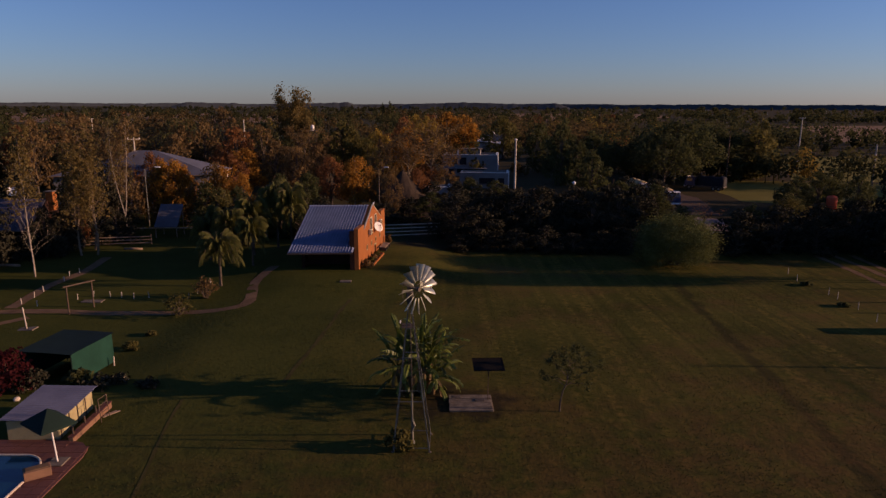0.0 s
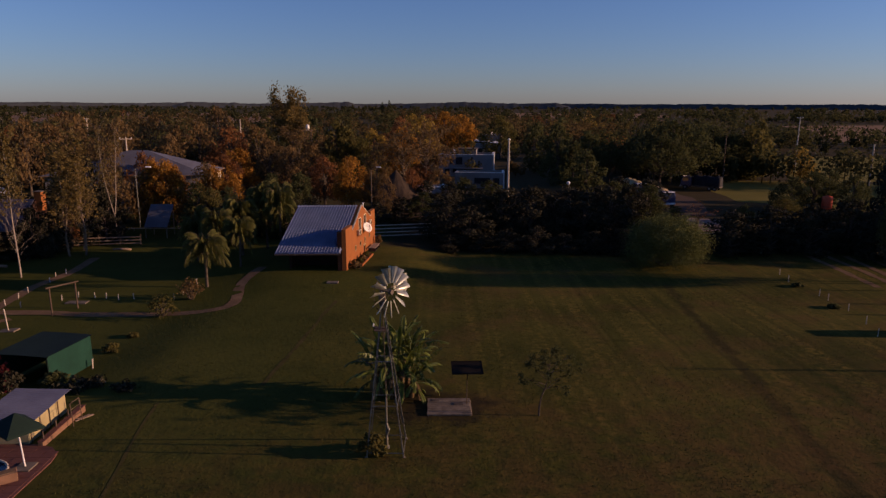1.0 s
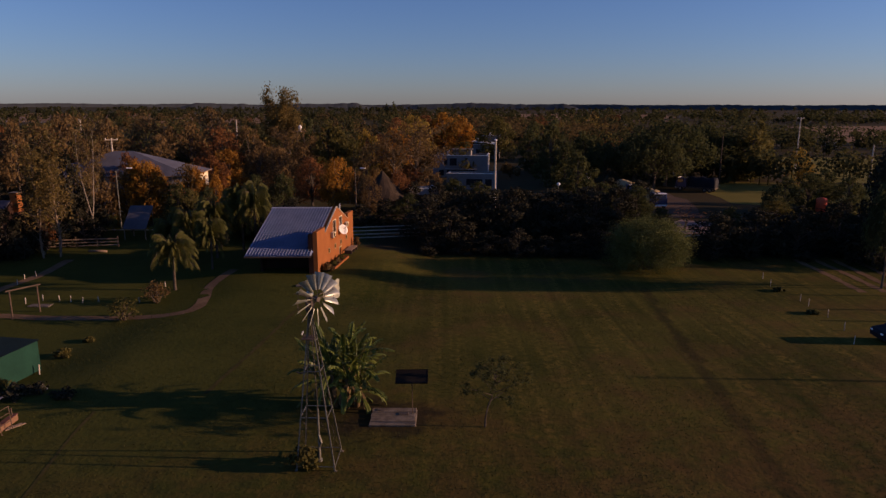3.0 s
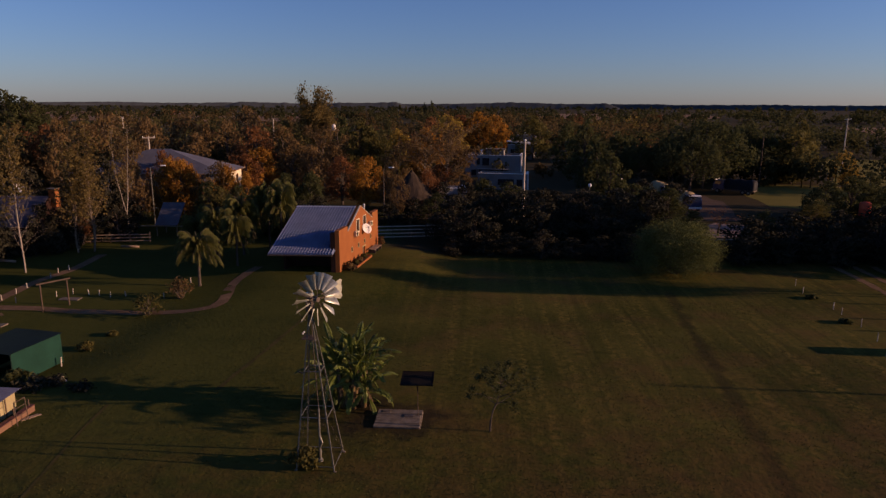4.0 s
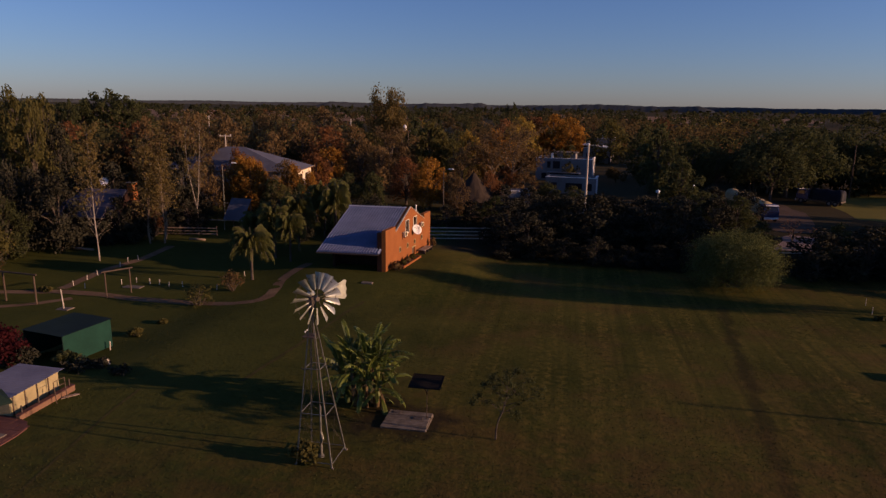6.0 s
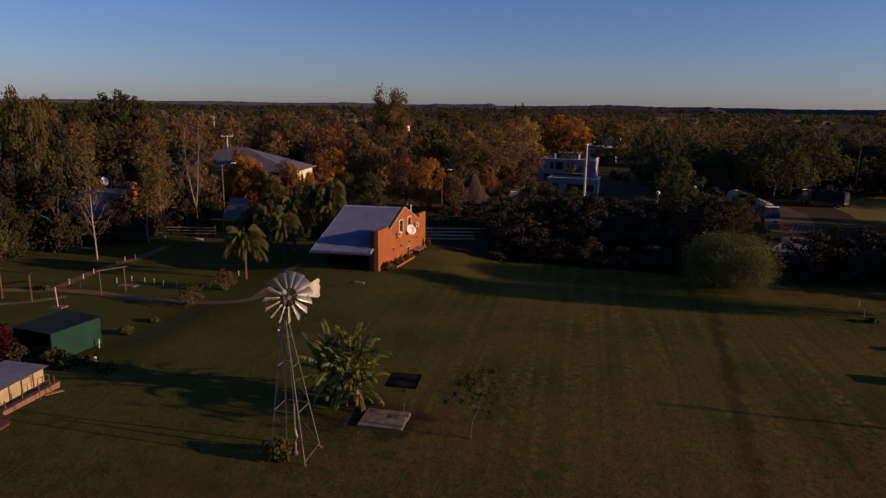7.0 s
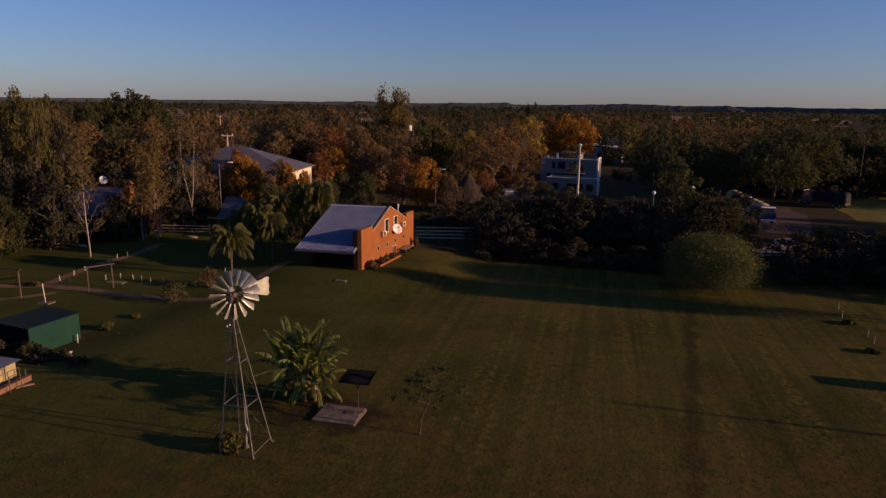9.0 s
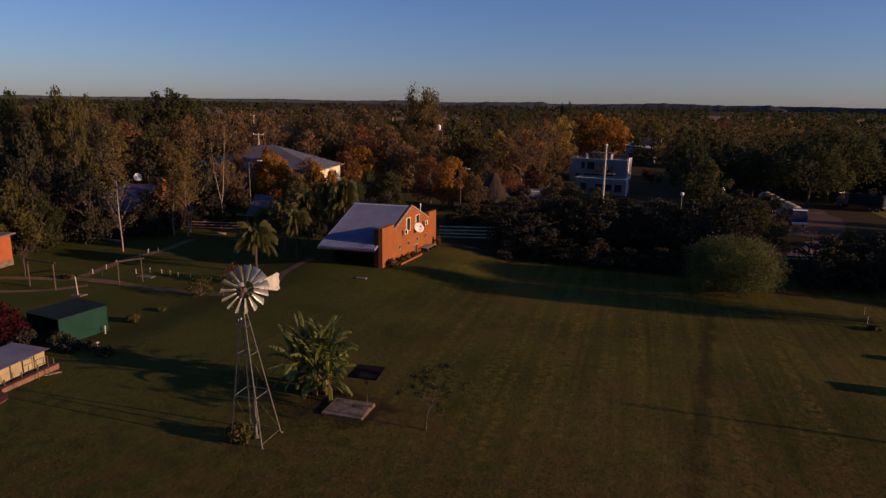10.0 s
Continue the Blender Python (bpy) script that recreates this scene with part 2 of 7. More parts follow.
LEAF = {
    "dark": surface("dark_foliage", (0.030, 0.037, 0.014), (0.090, 0.096, 0.036), 0.25, 0.65, bump=0, island=0.16, spread=0.2, leaf=0.5, spec=0.04),
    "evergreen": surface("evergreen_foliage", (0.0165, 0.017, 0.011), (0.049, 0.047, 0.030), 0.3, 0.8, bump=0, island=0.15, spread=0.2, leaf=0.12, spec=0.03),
    "olive": surface("olive_foliage", (0.058, 0.058, 0.016), (0.150, 0.130, 0.040), 0.25, 0.65, bump=0, island=0.16, spread=0.2, leaf=0.5, spec=0.04),
    "brown": surface("brown_foliage", (0.095, 0.062, 0.026), (0.225, 0.148, 0.060), 0.25, 0.8, bump=0, island=0.16, spread=0.3, leaf=0.5, spec=0.04),
    "tan": surface("tan_foliage", (0.080, 0.060, 0.020), (0.215, 0.160, 0.052), 0.25, 0.75, bump=0, island=0.2, spread=0.2, leaf=0.5, spec=0.04),
    "rust": surface("rust_foliage", (0.120, 0.055, 0.024), (0.27, 0.125, 0.045), 0.25, 0.8, bump=0, island=0.16, spread=0.3, leaf=0.5, spec=0.04),
    "orange": surface("orange_foliage", (0.17, 0.076, 0.012), (0.46, 0.235, 0.036), 0.25, 0.7, bump=0, island=0.16, spread=0.25, leaf=0.5, spec=0.04),
    "yellow": surface("yellow_foliage", (0.17, 0.115, 0.018), (0.36, 0.25, 0.050), 0.25, 0.7, bump=0, island=0.16, spread=0.2, leaf=0.5, spec=0.04),
    "red": surface("crimson_foliage", (0.030, 0.008, 0.009), (0.088, 0.018, 0.020), 0.6, 0.7, bump=0, island=0.16, leaf=0.5, spec=0.04),
    "bush": surface("bush_foliage", (0.042, 0.056, 0.017), (0.150, 0.160, 0.048), 0.6, 0.7, bump=0, island=0.14, leaf=0.2, spec=0.04),
    "palm": surface("palm_fronds", (0.034, 0.050, 0.012), (0.185, 0.172, 0.044), 0.5, 0.6, bump=0, island=0.3, leaf=0.45, spec=0.08),
    "banana": surface("banana_leaf", (0.009, 0.022, 0.004), (0.20, 0.235, 0.040), 0.9, 0.42, bump=0, island=0.08, spread=0.8, leaf=0.25, spec=0.16),
    "grass": surface("grass_blades", (0.014, 0.024, 0.004), (0.068, 0.060, 0.013), 0.2, 0.8, bump=0, island=0.4, leaf=0.2),
}


# ---- mesh helpers ----
class Shape:
    """Collects vertices and faces of one mesh."""

    def __init__(self):
        self.v, self.f = [], []

    def add(self, verts, faces):
        n = len(self.v)
        self.v += [tuple(p) for p in verts]
        self.f += [tuple(i + n for i in face) for face in faces]
        return self

    def box(self, x0, y0, z0, x1, y1, z1, c=0.0):
        """A box between two corners, its edges cut by c."""
        bm = bmesh.new()
        bmesh.ops.create_cube(bm, size=1, matrix=Matrix.LocRotScale(((x0 + x1) / 2, (y0 + y1) / 2, (z0 + z1) / 2), None, (x1 - x0, y1 - y0, z1 - z0)))
        if c:
            bmesh.ops.bevel(bm, geom=bm.edges[:], offset=c, segments=1, affect="EDGES")
        bm.verts.index_update()
        self.add([p.co[:] for p in bm.verts], [[p.index for p in f.verts] for f in bm.faces])
        bm.free()
        return self

    def tube(self, points, radii, n=6):
        """A tapered tube along points, closed at both ends."""
        points = [Vector(p) for p in points]
        if isinstance(radii, (int, float)):
            radii = [radii] * len(points)
        verts, faces = [], []
        for i, p in enumerate(points):
            d = (points[min(i + 1, len(points) - 1)] - points[max(i - 1, 0)]).normalized()
            a = d.orthogonal().normalized() if abs(d.z) < 0.99 else Vector((1, 0, 0))
            a = (a - d * a.dot(d)).normalized()
            b = d.cross(a)
            for k in range(n):
                w = 2 * math.pi * k / n
                verts.append(p + (a * math.cos(w) + b * math.sin(w)) * radii[i])
        for i in range(len(points) - 1):
            for k in range(n):
                faces.append((i * n + k, i * n + (k + 1) % n, (i + 1) * n + (k + 1) % n, (i + 1) * n + k))
        faces += [tuple(range(n))[::-1], tuple(range((len(points) - 1) * n, len(points) * n))]
        return self.add(verts, faces)

    def lathe(self, profile, n=24, centre=(0, 0)):
        verts = [(centre[0] + r * math.cos(2 * math.pi * k / n), centre[1] + r * math.sin(2 * math.pi * k / n), z) for r, z in profile for k in range(n)]
        faces = [(i * n + k, i * n + (k + 1) % n, (i + 1) * n + (k + 1) % n, (i + 1) * n + k) for i in range(len(profile) - 1) for k in range(n)]
        faces += [tuple(range(n))[::-1], tuple(range((len(profile) - 1) * n, len(profile) * n))]
        return self.add(verts, faces)

    def slab(self, corners, thick):
        """A plate whose upper outline is given, thick metres deep along its normal."""
        c = [Vector(p) for p in corners]
        nrm = (c[1] - c[0]).cross(c[2] - c[0]).normalized()
        k = len(c)
        low = [p - nrm * thick for p in c]
        return self.add(c + low, [tuple(range(k)), tuple(range(2 * k - 1, k - 1, -1))] + [(i, i + k, (i + 1) % k + k, (i + 1) % k) for i in range(k)])

    def mesh(self, name):
        me = bpy.data.meshes.new(name)
        me.from_pydata(self.v, [], self.f)
        me.update()
        return me


def thing(name, x, y, z, turn=0.0, label="", category="", group="", kind=""):
    ob = new(name)
    ob.empty_display_size = 0.2
    ob.matrix_world = pose(x, y, z, 0, 0, turn)
    return tagged(ob, label, category, group, kind)


def part(name, shape, material, parent=None, label="", smooth=False):
    me = shape.mesh(name) if isinstance(shape, Shape) else shape
    if material.name not in me.materials:
        me.materials.append(material)
    if smooth:
        me.shade_smooth()
    ob = new(name, me)
    if parent:
        ob.parent = parent
    return tagged(ob, label)


def structure(name, shape, material, label, category):
    return tagged(part(name, shape, material), label, category, kind="structure")


DROP = 0.9


def smooth(v, lo, hi):
    u = min(1.0, max(0.0, (v - lo) / (hi - lo)))
    return u * u * (3 - 2 * u)


def gz(y, x=999.0):
    """The ground's height: the lawn falls gently away from the near edge, rises a little round the brick house and dips by the shelter."""
    u = min(1.0, max(0.0, (y - 24) / 40))
    k = min(1.0, max(0.0, (17 - math.hypot((x + 11) * 1.1, (y - 71) * 1.1)) / 9))
    dip = 0.62 * smooth(x, -17, -25) * smooth(y, 34, 40) * (1 - smooth(y, 50, 62))
    return -DROP * u * u * (3 - 2 * u) + 0.95 * k * k * (3 - 2 * k) - dip


# ---- ground ----
def ground():
    xs = [-5200, -3000, -1500, -800, -400, -200, -120] + list(range(-90, -34, 4)) + list(range(-34, 14, 2)) + list(range(14, 91, 4)) + [120, 200, 400, 800, 1500, 3000, 5200]
    ys = [-1500, -500, -150, -60, -20, 0, 10] + list(range(16, 92, 2)) + [96, 110, 140, 200, 300, 500, 900, 1600, 2600, 3800, 5200]
    s = Shape()
    s.add([(x, y, gz(y, x)) for y in ys for x in xs],
          [(j * len(xs) + i, j * len(xs) + i + 1, (j + 1) * len(xs) + i + 1, (j + 1) * len(xs) + i) for j in range(len(ys) - 1) for i in range(len(xs) - 1)])
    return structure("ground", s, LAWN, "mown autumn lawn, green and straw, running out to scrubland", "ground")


ground().data.shade_smooth()


def ribbon(name, points, width, material, label, category="path", lift=0.012, ragged=0.12, thick=0.0):
    """A strip that follows the ground along points, with an uneven edge."""
    rng = random.Random(len(points) * 7 + int(width * 100))
    pts = []
    for (x0, y0), (x1, y1) in zip(points, points[1:]):
        steps = max(1, int(math.hypot(x1 - x0, y1 - y0) / 0.8))
        pts += [(x0 + (x1 - x0) * k / steps, y0 + (y1 - y0) * k / steps) for k in range(steps)]
    pts.append(points[-1])
    for _ in range(2):
        pts = [pts[0]] + [((a[0] + 2 * b[0] + c[0]) / 4, (a[1] + 2 * b[1] + c[1]) / 4) for a, b, c in zip(pts, pts[1:], pts[2:])] + [pts[-1]]
    verts, faces = [], []
    for i, (x, y) in enumerate(pts):
        a, b = pts[max(i - 1, 0)], pts[min(i + 1, len(pts) - 1)]
        d = Vector((b[0] - a[0], b[1] - a[1])).normalized()
        for side in (-1, 1):
            w = side * width / 2 * (1 + rng.uniform(-ragged, ragged))
            px, py = x - d.y * w, y + d.x * w
            verts.append((px, py, gz(py, px) + lift))
    faces = [(2 * i, 2 * i + 1, 2 * i + 3, 2 * i + 2)[::-1] for i in range(len(pts) - 1)]
    return structure(name, Shape().add(verts, faces), material, label, category)


def patch(name, outline, material, label, category, lift=0.012):
    """A flat irregular area laid on the ground."""
    rng = random.Random(int(outline[0][0] * 13))
    pts = []
    for (x0, y0), (x1, y1) in zip(outline, outline[1:] + outline[:1]):
        for k in range(5):
            r = 0.03 * math.hypot(x1 - x0, y1 - y0)
            pts.append((x0 + (x1 - x0) * k / 5 + rng.uniform(-r, r), y0 + (y1 - y0) * k / 5 + rng.uniform(-r, r)))
    return structure(name, Shape().add([(x, y, gz(y, x) + lift) for x, y in pts], [tuple(range(len(pts)))]), material, label, category)


ribbon("garden_path", [(-53, 49.6), (-45, 52.6), (-38.3, 54.2), (-34, 54.2), (-30.6, 53.7), (-26, 53.7), (-23, 53.7), (-20.2, 53.4), (-18.0, 54.4), (-17.9, 57), (-18.8, 60), (-18.9, 62.5), (-17.9, 66.2)], 1.05, DIRT, "bare earth garden path winding to the brick house", lift=0.02)
ribbon("side_path", [(-39.0, 54.9), (-39.0, 58), (-39.2, 62), (-38.6, 67), (-39.5, 74)], 1.1, DIRT, "reddish earth side path edged with white posts", lift=0.024)
ribbon("playground_path", [(-53, 46.8), (-43, 47.4), (-38.6, 49.6), (-36, 52.6)], 0.9, DIRT, "faint earth path beside the swing frame", lift=0.028)
ribbon("trench_line", [(-13.6, 21), (-14.3, 25.2), (-15.0, 29), (-15.5, 32), (-15.7, 34)], 0.16, TRACK, "narrow dark trench line in the lawn", "track", ragged=0.4)
ribbon("foot_track", [(-8.7, 57), (-9.1, 54), (-9.6, 46), (-10.4, 36.5)], 0.3, TRACK, "faint foot track in the lawn", "track", ragged=0.5)
patch("bare_earth", [(34.5, 91), (41, 91.5), (45, 101), (41, 103)], ROAD, "pinkish bare earth yard behind the hedge", "yard")
patch("truck_yard", [(40.5, 105), (46, 105), (50, 126), (48, 146), (36, 144), (37.5, 112)], YARD, "dark trodden earth yard round the parked trucks", "yard", lift=0.02)
patch("meadow", [(57, 121), (74, 109), (112, 148), (60, 158)], MEADOW, "sunlit dry meadow between the trees", "meadow")
patch("far_meadow", [(86, 158), (112, 150), (178, 225), (118, 234)], MEADOW, "sunlit dry meadow", "meadow", lift=0.03)
patch("ploughed_field", [(200, 330), (420, 380), (560, 640), (300, 580)], FIELD, "brown ploughed field in the distance", "field", lift=0.03)
patch("stubble_field", [(-900, 700), (-150, 640), (-260, 1200), (-1200, 1300)], FIELD, "brown stubble field in the distance", "field", lift=0.05)
patch("cleared_field", [(-60, 800), (260, 760), (420, 1300), (-80, 1400)], FIELD, "pale cleared field in the distance", "field", lift=0.05)


# ---- trees ----
def cards(points, size, rng, long=1.5, hang=0.0, facing=None, loose=0.55):
    """Small pointed leaf cards at points, turned at random; hang draws their tips down."""
    n = len(points)
    p = np.asarray(points, float)
    a = rng.normal(size=(n, 3))
    a[:, 2] -= hang
    a /= np.linalg.norm(a, axis=1)[:, None]
    b = np.cross(a, rng.normal(size=(n, 3)))
    if facing is not None:
        out = facing + rng.normal(0, loose, (n, 3))
        a = np.cross(out, rng.normal(size=(n, 3)))
        a /= np.linalg.norm(a, axis=1)[:, None]
        b = np.cross(out, a)
    b /= np.linalg.norm(b, axis=1)[:, None]
    s = (size * rng.uniform(0.6, 1.4, n))[:, None]
    v = np.stack([p - a * s * long / 2, p + b * s / 2, p + a * s * long / 2, p - b * s / 2], 1).reshape(-1, 3)
    return v, np.arange(4 * n).reshape(-1, 4)


def grow(shape, rng, start, way, length, radius, depth, spread, tips, n=5):
    """A limb with its branches; the ends of the twigs are gathered in tips."""
    points, radii, p, d = [Vector(start)], [radius], Vector(start), Vector(way).normalized()
    steps = 4 if depth > 1 else 3
    for i in range(steps):
        d = (d + Vector(rng.normal(0, 0.12, 3))).normalized()
        p = p + d * length / steps
        points.append(p)
        radii.append(radius * (1 - 0.75 * (i + 1) / steps))
    shape.tube(points, radii, n if depth > 1 else 3)
    tips.extend(points[2:])
    if depth > 0:
        for k in range(3 if depth > 1 else 4):
            at = points[1 + k % (steps)] if k else points[-1]
            side = Vector(rng.normal(0, 1, 3))
            side = (side - d * side.dot(d)).normalized()
            grow(shape, rng, at, d + side * spread * rng.uniform(0.7, 1.3) + Vector((0, 0, 0.15)), length * rng.uniform(0.5, 0.7), radius * 0.45, depth - 1, spread, tips, n)


def crown_mesh(name, blobs, count, size, rng, long=1.5, hang=0.0, hollow=0.55):
    """Leaves gathered in loose uneven clumps: blobs of (centre, radius, flatness)."""
    pts, outs = [], []
    weight = np.array([r ** 2 for _, r, _ in blobs])
    for (c, r, flat), share in zip(blobs, weight / weight.sum()):
        k = int(count * share)
        d = rng.normal(size=(k, 3))
        d /= np.linalg.norm(d, axis=1)[:, None]
        rad = r * (hollow + (1 - hollow) * rng.random(k)) * (1 + 0.28 * np.sin(d[:, 0] * 5 + c[0] * 3) * np.cos(d[:, 1] * 4 + c[2]))
        pts.append(np.array(c) + d * rad[:, None] * np.array((1, 1, flat)))
        outs.append(d)
    v, f = cards(np.concatenate(pts), size, rng, long, hang, np.concatenate(outs))
    me = bpy.data.meshes.new(name)
    me.from_pydata(v.tolist(), [], f.tolist())
    return me


def make_broadleaf(seed, low=0.2, wide=0.42, count=2200, size=0.34, blobs=15):
    """Trunk and crown meshes of a spreading tree 10 m high and 10 m times 2*wide across."""
    rng = np.random.default_rng(seed)
    wood, tips, made = Shape(), [], []
    wood.tube([(0, 0, -0.3), (0.05, 0, 1.2), (rng.uniform(-.2, .2), rng.uniform(-.2, .2), 3.2), (rng.uniform(-.3, .3), rng.uniform(-.3, .3), 5.6)], [0.3, 0.22, 0.16, 0.07], 7)
    for k in range(blobs):
        u, w = (k + 0.5) / blobs, k * 2.4 + rng.uniform(-.5, .5)
        z = 10 * (low + (0.9 - low) * u)
        reach = 10 * wide * math.sin(math.pi * min(1.0, 0.25 + 0.72 * u)) * rng.uniform(0.45, 0.9)
        r = 10 * wide * rng.uniform(0.28, 0.5) * (1 - 0.35 * u)
        c = (math.cos(w) * reach, math.sin(w) * reach, min(z, 10 - r * 0.7))
        made.append((c, r, rng.uniform(0.65, 0.95)))
        z0 = min(5.2, max(1.2, c[2] * rng.uniform(0.35, 0.6)))
        wood.tube([(0, 0, z0), (c[0] * 0.45, c[1] * 0.45, z0 + (c[2] - z0) * 0.6), c], [0.11, 0.07, 0.02], 4)
        for _ in range(3):
            e = Vector(c) + Vector(rng.normal(0, r * 0.5, 3))
            wood.tube([Vector(c) * 0.75 + Vector((0, 0, z0 * 0.25)), e], [0.04, 0.01], 3)
    return wood.mesh("trunk"), crown_mesh("crown", made, count, size, rng)


def make_poplar(seed, count=900):
    """A narrow upright tree 10 m high with a pale stem, its leaves thin and mostly high up."""
    rng = np.random.default_rng(seed)
    wood, tips = Shape(), []
    spine = [Vector((0.12 * math.sin(k * 0.9 + seed), 0.12 * math.cos(k * 1.1 + seed), k * 1.0 - 0.2)) for k in range(11)]
    wood.tube(spine, [0.10 - 0.0088 * k for k in range(11)], 6)
    for k in range(34):
        z = 1.6 + 8.0 * k / 34
        w = k * 2.399
        base = spine[int(z)].lerp(spine[min(10, int(z) + 1)], z - int(z))
        grow(wood, rng, base, (math.cos(w), math.sin(w), 1.5), (1.5 if z < 5 else 1.15) * rng.uniform(0.7, 1.15), 0.02, 1, 0.6, tips, 3)
    pts = [t + Vector(rng.normal(0, 0.14, 3)) for t in tips for _ in range(4) if t.z > 3.4 + rng.uniform(-1.5, 1.5)]
    pick = rng.permutation(len(pts))[:count]
    v, f = cards([pts[i] for i in pick], 0.17, rng, 1.3)
    me = bpy.data.meshes.new("crown")
    me.from_pydata(v.tolist(), [], f.tolist())
    return wood.mesh("trunk"), me


def make_bare(seed, count=260, size=0.17, fuzz=0.24):
    """A tree 10 m high with bare limbs and a few last leaves."""
    rng = np.random.default_rng(seed)
    wood, tips = Shape(), []
    spine = [(0, 0, -0.2), (0.15, 0.05, 2.0), (0.1, 0.25, 4.0), (0.4, 0.2, 6.2)]
    wood.tube(spine, [0.2, 0.15, 0.11, 0.06], 6)
    for k in range(11):
        z = 2.2 + 4.0 * k / 11
        w = k * 2.4
        grow(wood, rng, (0.12, 0.15, z), (math.cos(w) * 0.8, math.sin(w) * 0.8, 1.3), rng.uniform(2.2, 3.4), 0.07, 2, 0.7, tips, 4)
    pick = rng.integers(0, len(tips), count * 3) if count > 900 else rng.permutation(len(tips))[:count * 3]
    v, f = cards([tips[i] + Vector(rng.normal(0, 0.1 if count < 900 else fuzz, 3)) for i in pick], size, rng, 1.3)
    me = bpy.data.meshes.new("crown")
    me.from_pydata(v.tolist(), [], f.tolist())
    return wood.mesh("trunk"), me


def make_palm(seed, fronds=60, long=3.0):
    """A feather palm with a short clean stem and a full fountain of drooping fronds, 6.2 m high in all."""
    rng = np.random.default_rng(seed)
    wood = Shape().tube([(0, 0, -0.3), (0.02, 0, 0.3), (0.05, 0.03, 1.6), (0.0, 0.05, 2.9)], [0.22, 0.16, 0.14, 0.19], 10)
    leaves, ribs = Shape(), Shape()
    for k in range(fronds):
        w = k * 2.399 + rng.uniform(-0.2, 0.2)
        up = 4.4 - 4.2 * (k / fronds) ** 0.7 + rng.uniform(-0.2, 0.2)
        p, d = Vector((0.06 * math.cos(w), 0.05 + 0.06 * math.sin(w), 2.85)), Vector((math.cos(w), math.sin(w), up)).normalized()
        pts, step = [p.copy()], long * rng.uniform(0.85, 1.1) / 9
        for i in range(9):
            p = p + d * step
            d = (d + Vector((0, 0, -0.10 - 0.05 * i))).normalized()
            pts.append(p.copy())
        ribs.tube(pts, [0.032 - 0.0028 * i for i in range(10)], 3)
        for i in range(2, 9):
            for half in (0.0, 0.125, 0.25, 0.375, 0.5, 0.625, 0.75, 0.875):
                q = pts[i].lerp(pts[i + 1], half)
                t = (pts[i + 1] - pts[i]).normalized()
                side = t.cross(Vector((0, 0, 1)))
                side = side.normalized() if side.length > 0.05 else Vector((-math.sin(w), math.cos(w), 0))
                reach = 0.58 * math.sin(math.pi * (i + half - 0.6) / 9.4) * rng.uniform(0.7, 1.2)
                for s in (-1, 1):
                    tip = q + side * s * reach * 0.62 + t * reach * 0.45 - Vector((0, 0, reach * rng.uniform(0.7, 1.3)))
                    leaves.add([q - t * 0.018, q + t * 0.018, q.lerp(tip, 0.6) + t * 0.024, tip], [(0, 1, 2, 3)])
    wood.add(ribs.v, ribs.f)
    return wood.mesh("trunk"), leaves.mesh("crown")


def make_forked(seed):
    """A thin pale tree 10 m high, forked low into two long bare limbs with fine twigs and few leaves."""
    rng = np.random.default_rng(seed)
    wood, tips = Shape(), []
    wood.tube([(0, 0, -0.2), (0.03, 0, 1.0), (-0.03, 0, 2.1)], [0.085, 0.075, 0.07], 7)
    left = [Vector((-0.03, 0, 2.1)), Vector((-0.35, 0.05, 3.4)), Vector((-0.75, 0.1, 5.2)), Vector((-0.95, 0.1, 7.4)), Vector((-0.85, 0.05, 9.6))]
    right = [Vector((-0.03, 0, 2.1)), Vector((0.25, 0, 3.6)), Vector((0.42, -0.1, 5.4)), Vector((0.7, -0.1, 7.6)), Vector((0.85, 0, 9.9))]
    for limb in (left, right):
        wood.tube(limb, [0.065, 0.052, 0.04, 0.026, 0.01], 6)
        for k in range(18):
            u = 1.2 + 2.7 * k / 18
            at = limb[int(u)].lerp(limb[int(u) + 1], u - int(u))
            w = k * 2.4
            grow(wood, rng, at, (math.cos(w) * 0.8, math.sin(w) * 0.8, 1.1), rng.uniform(0.8, 1.5), 0.010, 1, 0.6, tips, 3)
    v, f = cards([tips[i] + Vector(rng.normal(0, 0.1, 3)) for i in rng.integers(0, len(tips), 900) if tips[i].z > 4.0], 0.13, rng, 1.3)
    me = bpy.data.meshes.new("crown")
    me.from_pydata(v.tolist(), [], f.tolist())
    return wood.mesh("trunk"), me


def make_slender(seed):
    """A slim poplar 10 m high: a white stem, long bare twigs below and a narrow tan crown above the middle."""
    rng = np.random.default_rng(seed)
    wood, tips = Shape(), []
    spine = [Vector((0.06 * math.sin(k * 0.8), 0.05 * math.cos(k), k * 1.0 - 0.2)) for k in range(11)]
    wood.tube(spine, [0.072 - 0.006 * k for k in range(11)], 7)
    for k in range(46):
        z = 1.5 + 8.2 * k / 46
        w = k * 2.399
        base = spine[int(z)].lerp(spine[min(10, int(z) + 1)], z - int(z))
        reach = 1.9 if z < 4.5 else 1.25 if z < 7.5 else 0.8
        grow(wood, rng, base, (math.cos(w), math.sin(w), 1.25), reach * rng.uniform(0.7, 1.1), 0.009, 1, 0.5, tips, 3)
    pts = [t + Vector(rng.normal(0, 0.12, 3)) for t in tips for _ in range(5) if t.z > 5.0 + rng.uniform(-1.0, 0.8) and math.hypot(t.x, t.y) < 1.35 - 0.1 * max(0, t.z - 6)]
    v, f = cards([pts[i] for i in rng.permutation(len(pts))[:2600]], 0.14, rng, 1.3)
    me = bpy.data.meshes.new("crown")
    me.from_pydata(v.tolist(), [], f.tolist())
    return wood.mesh("trunk"), me


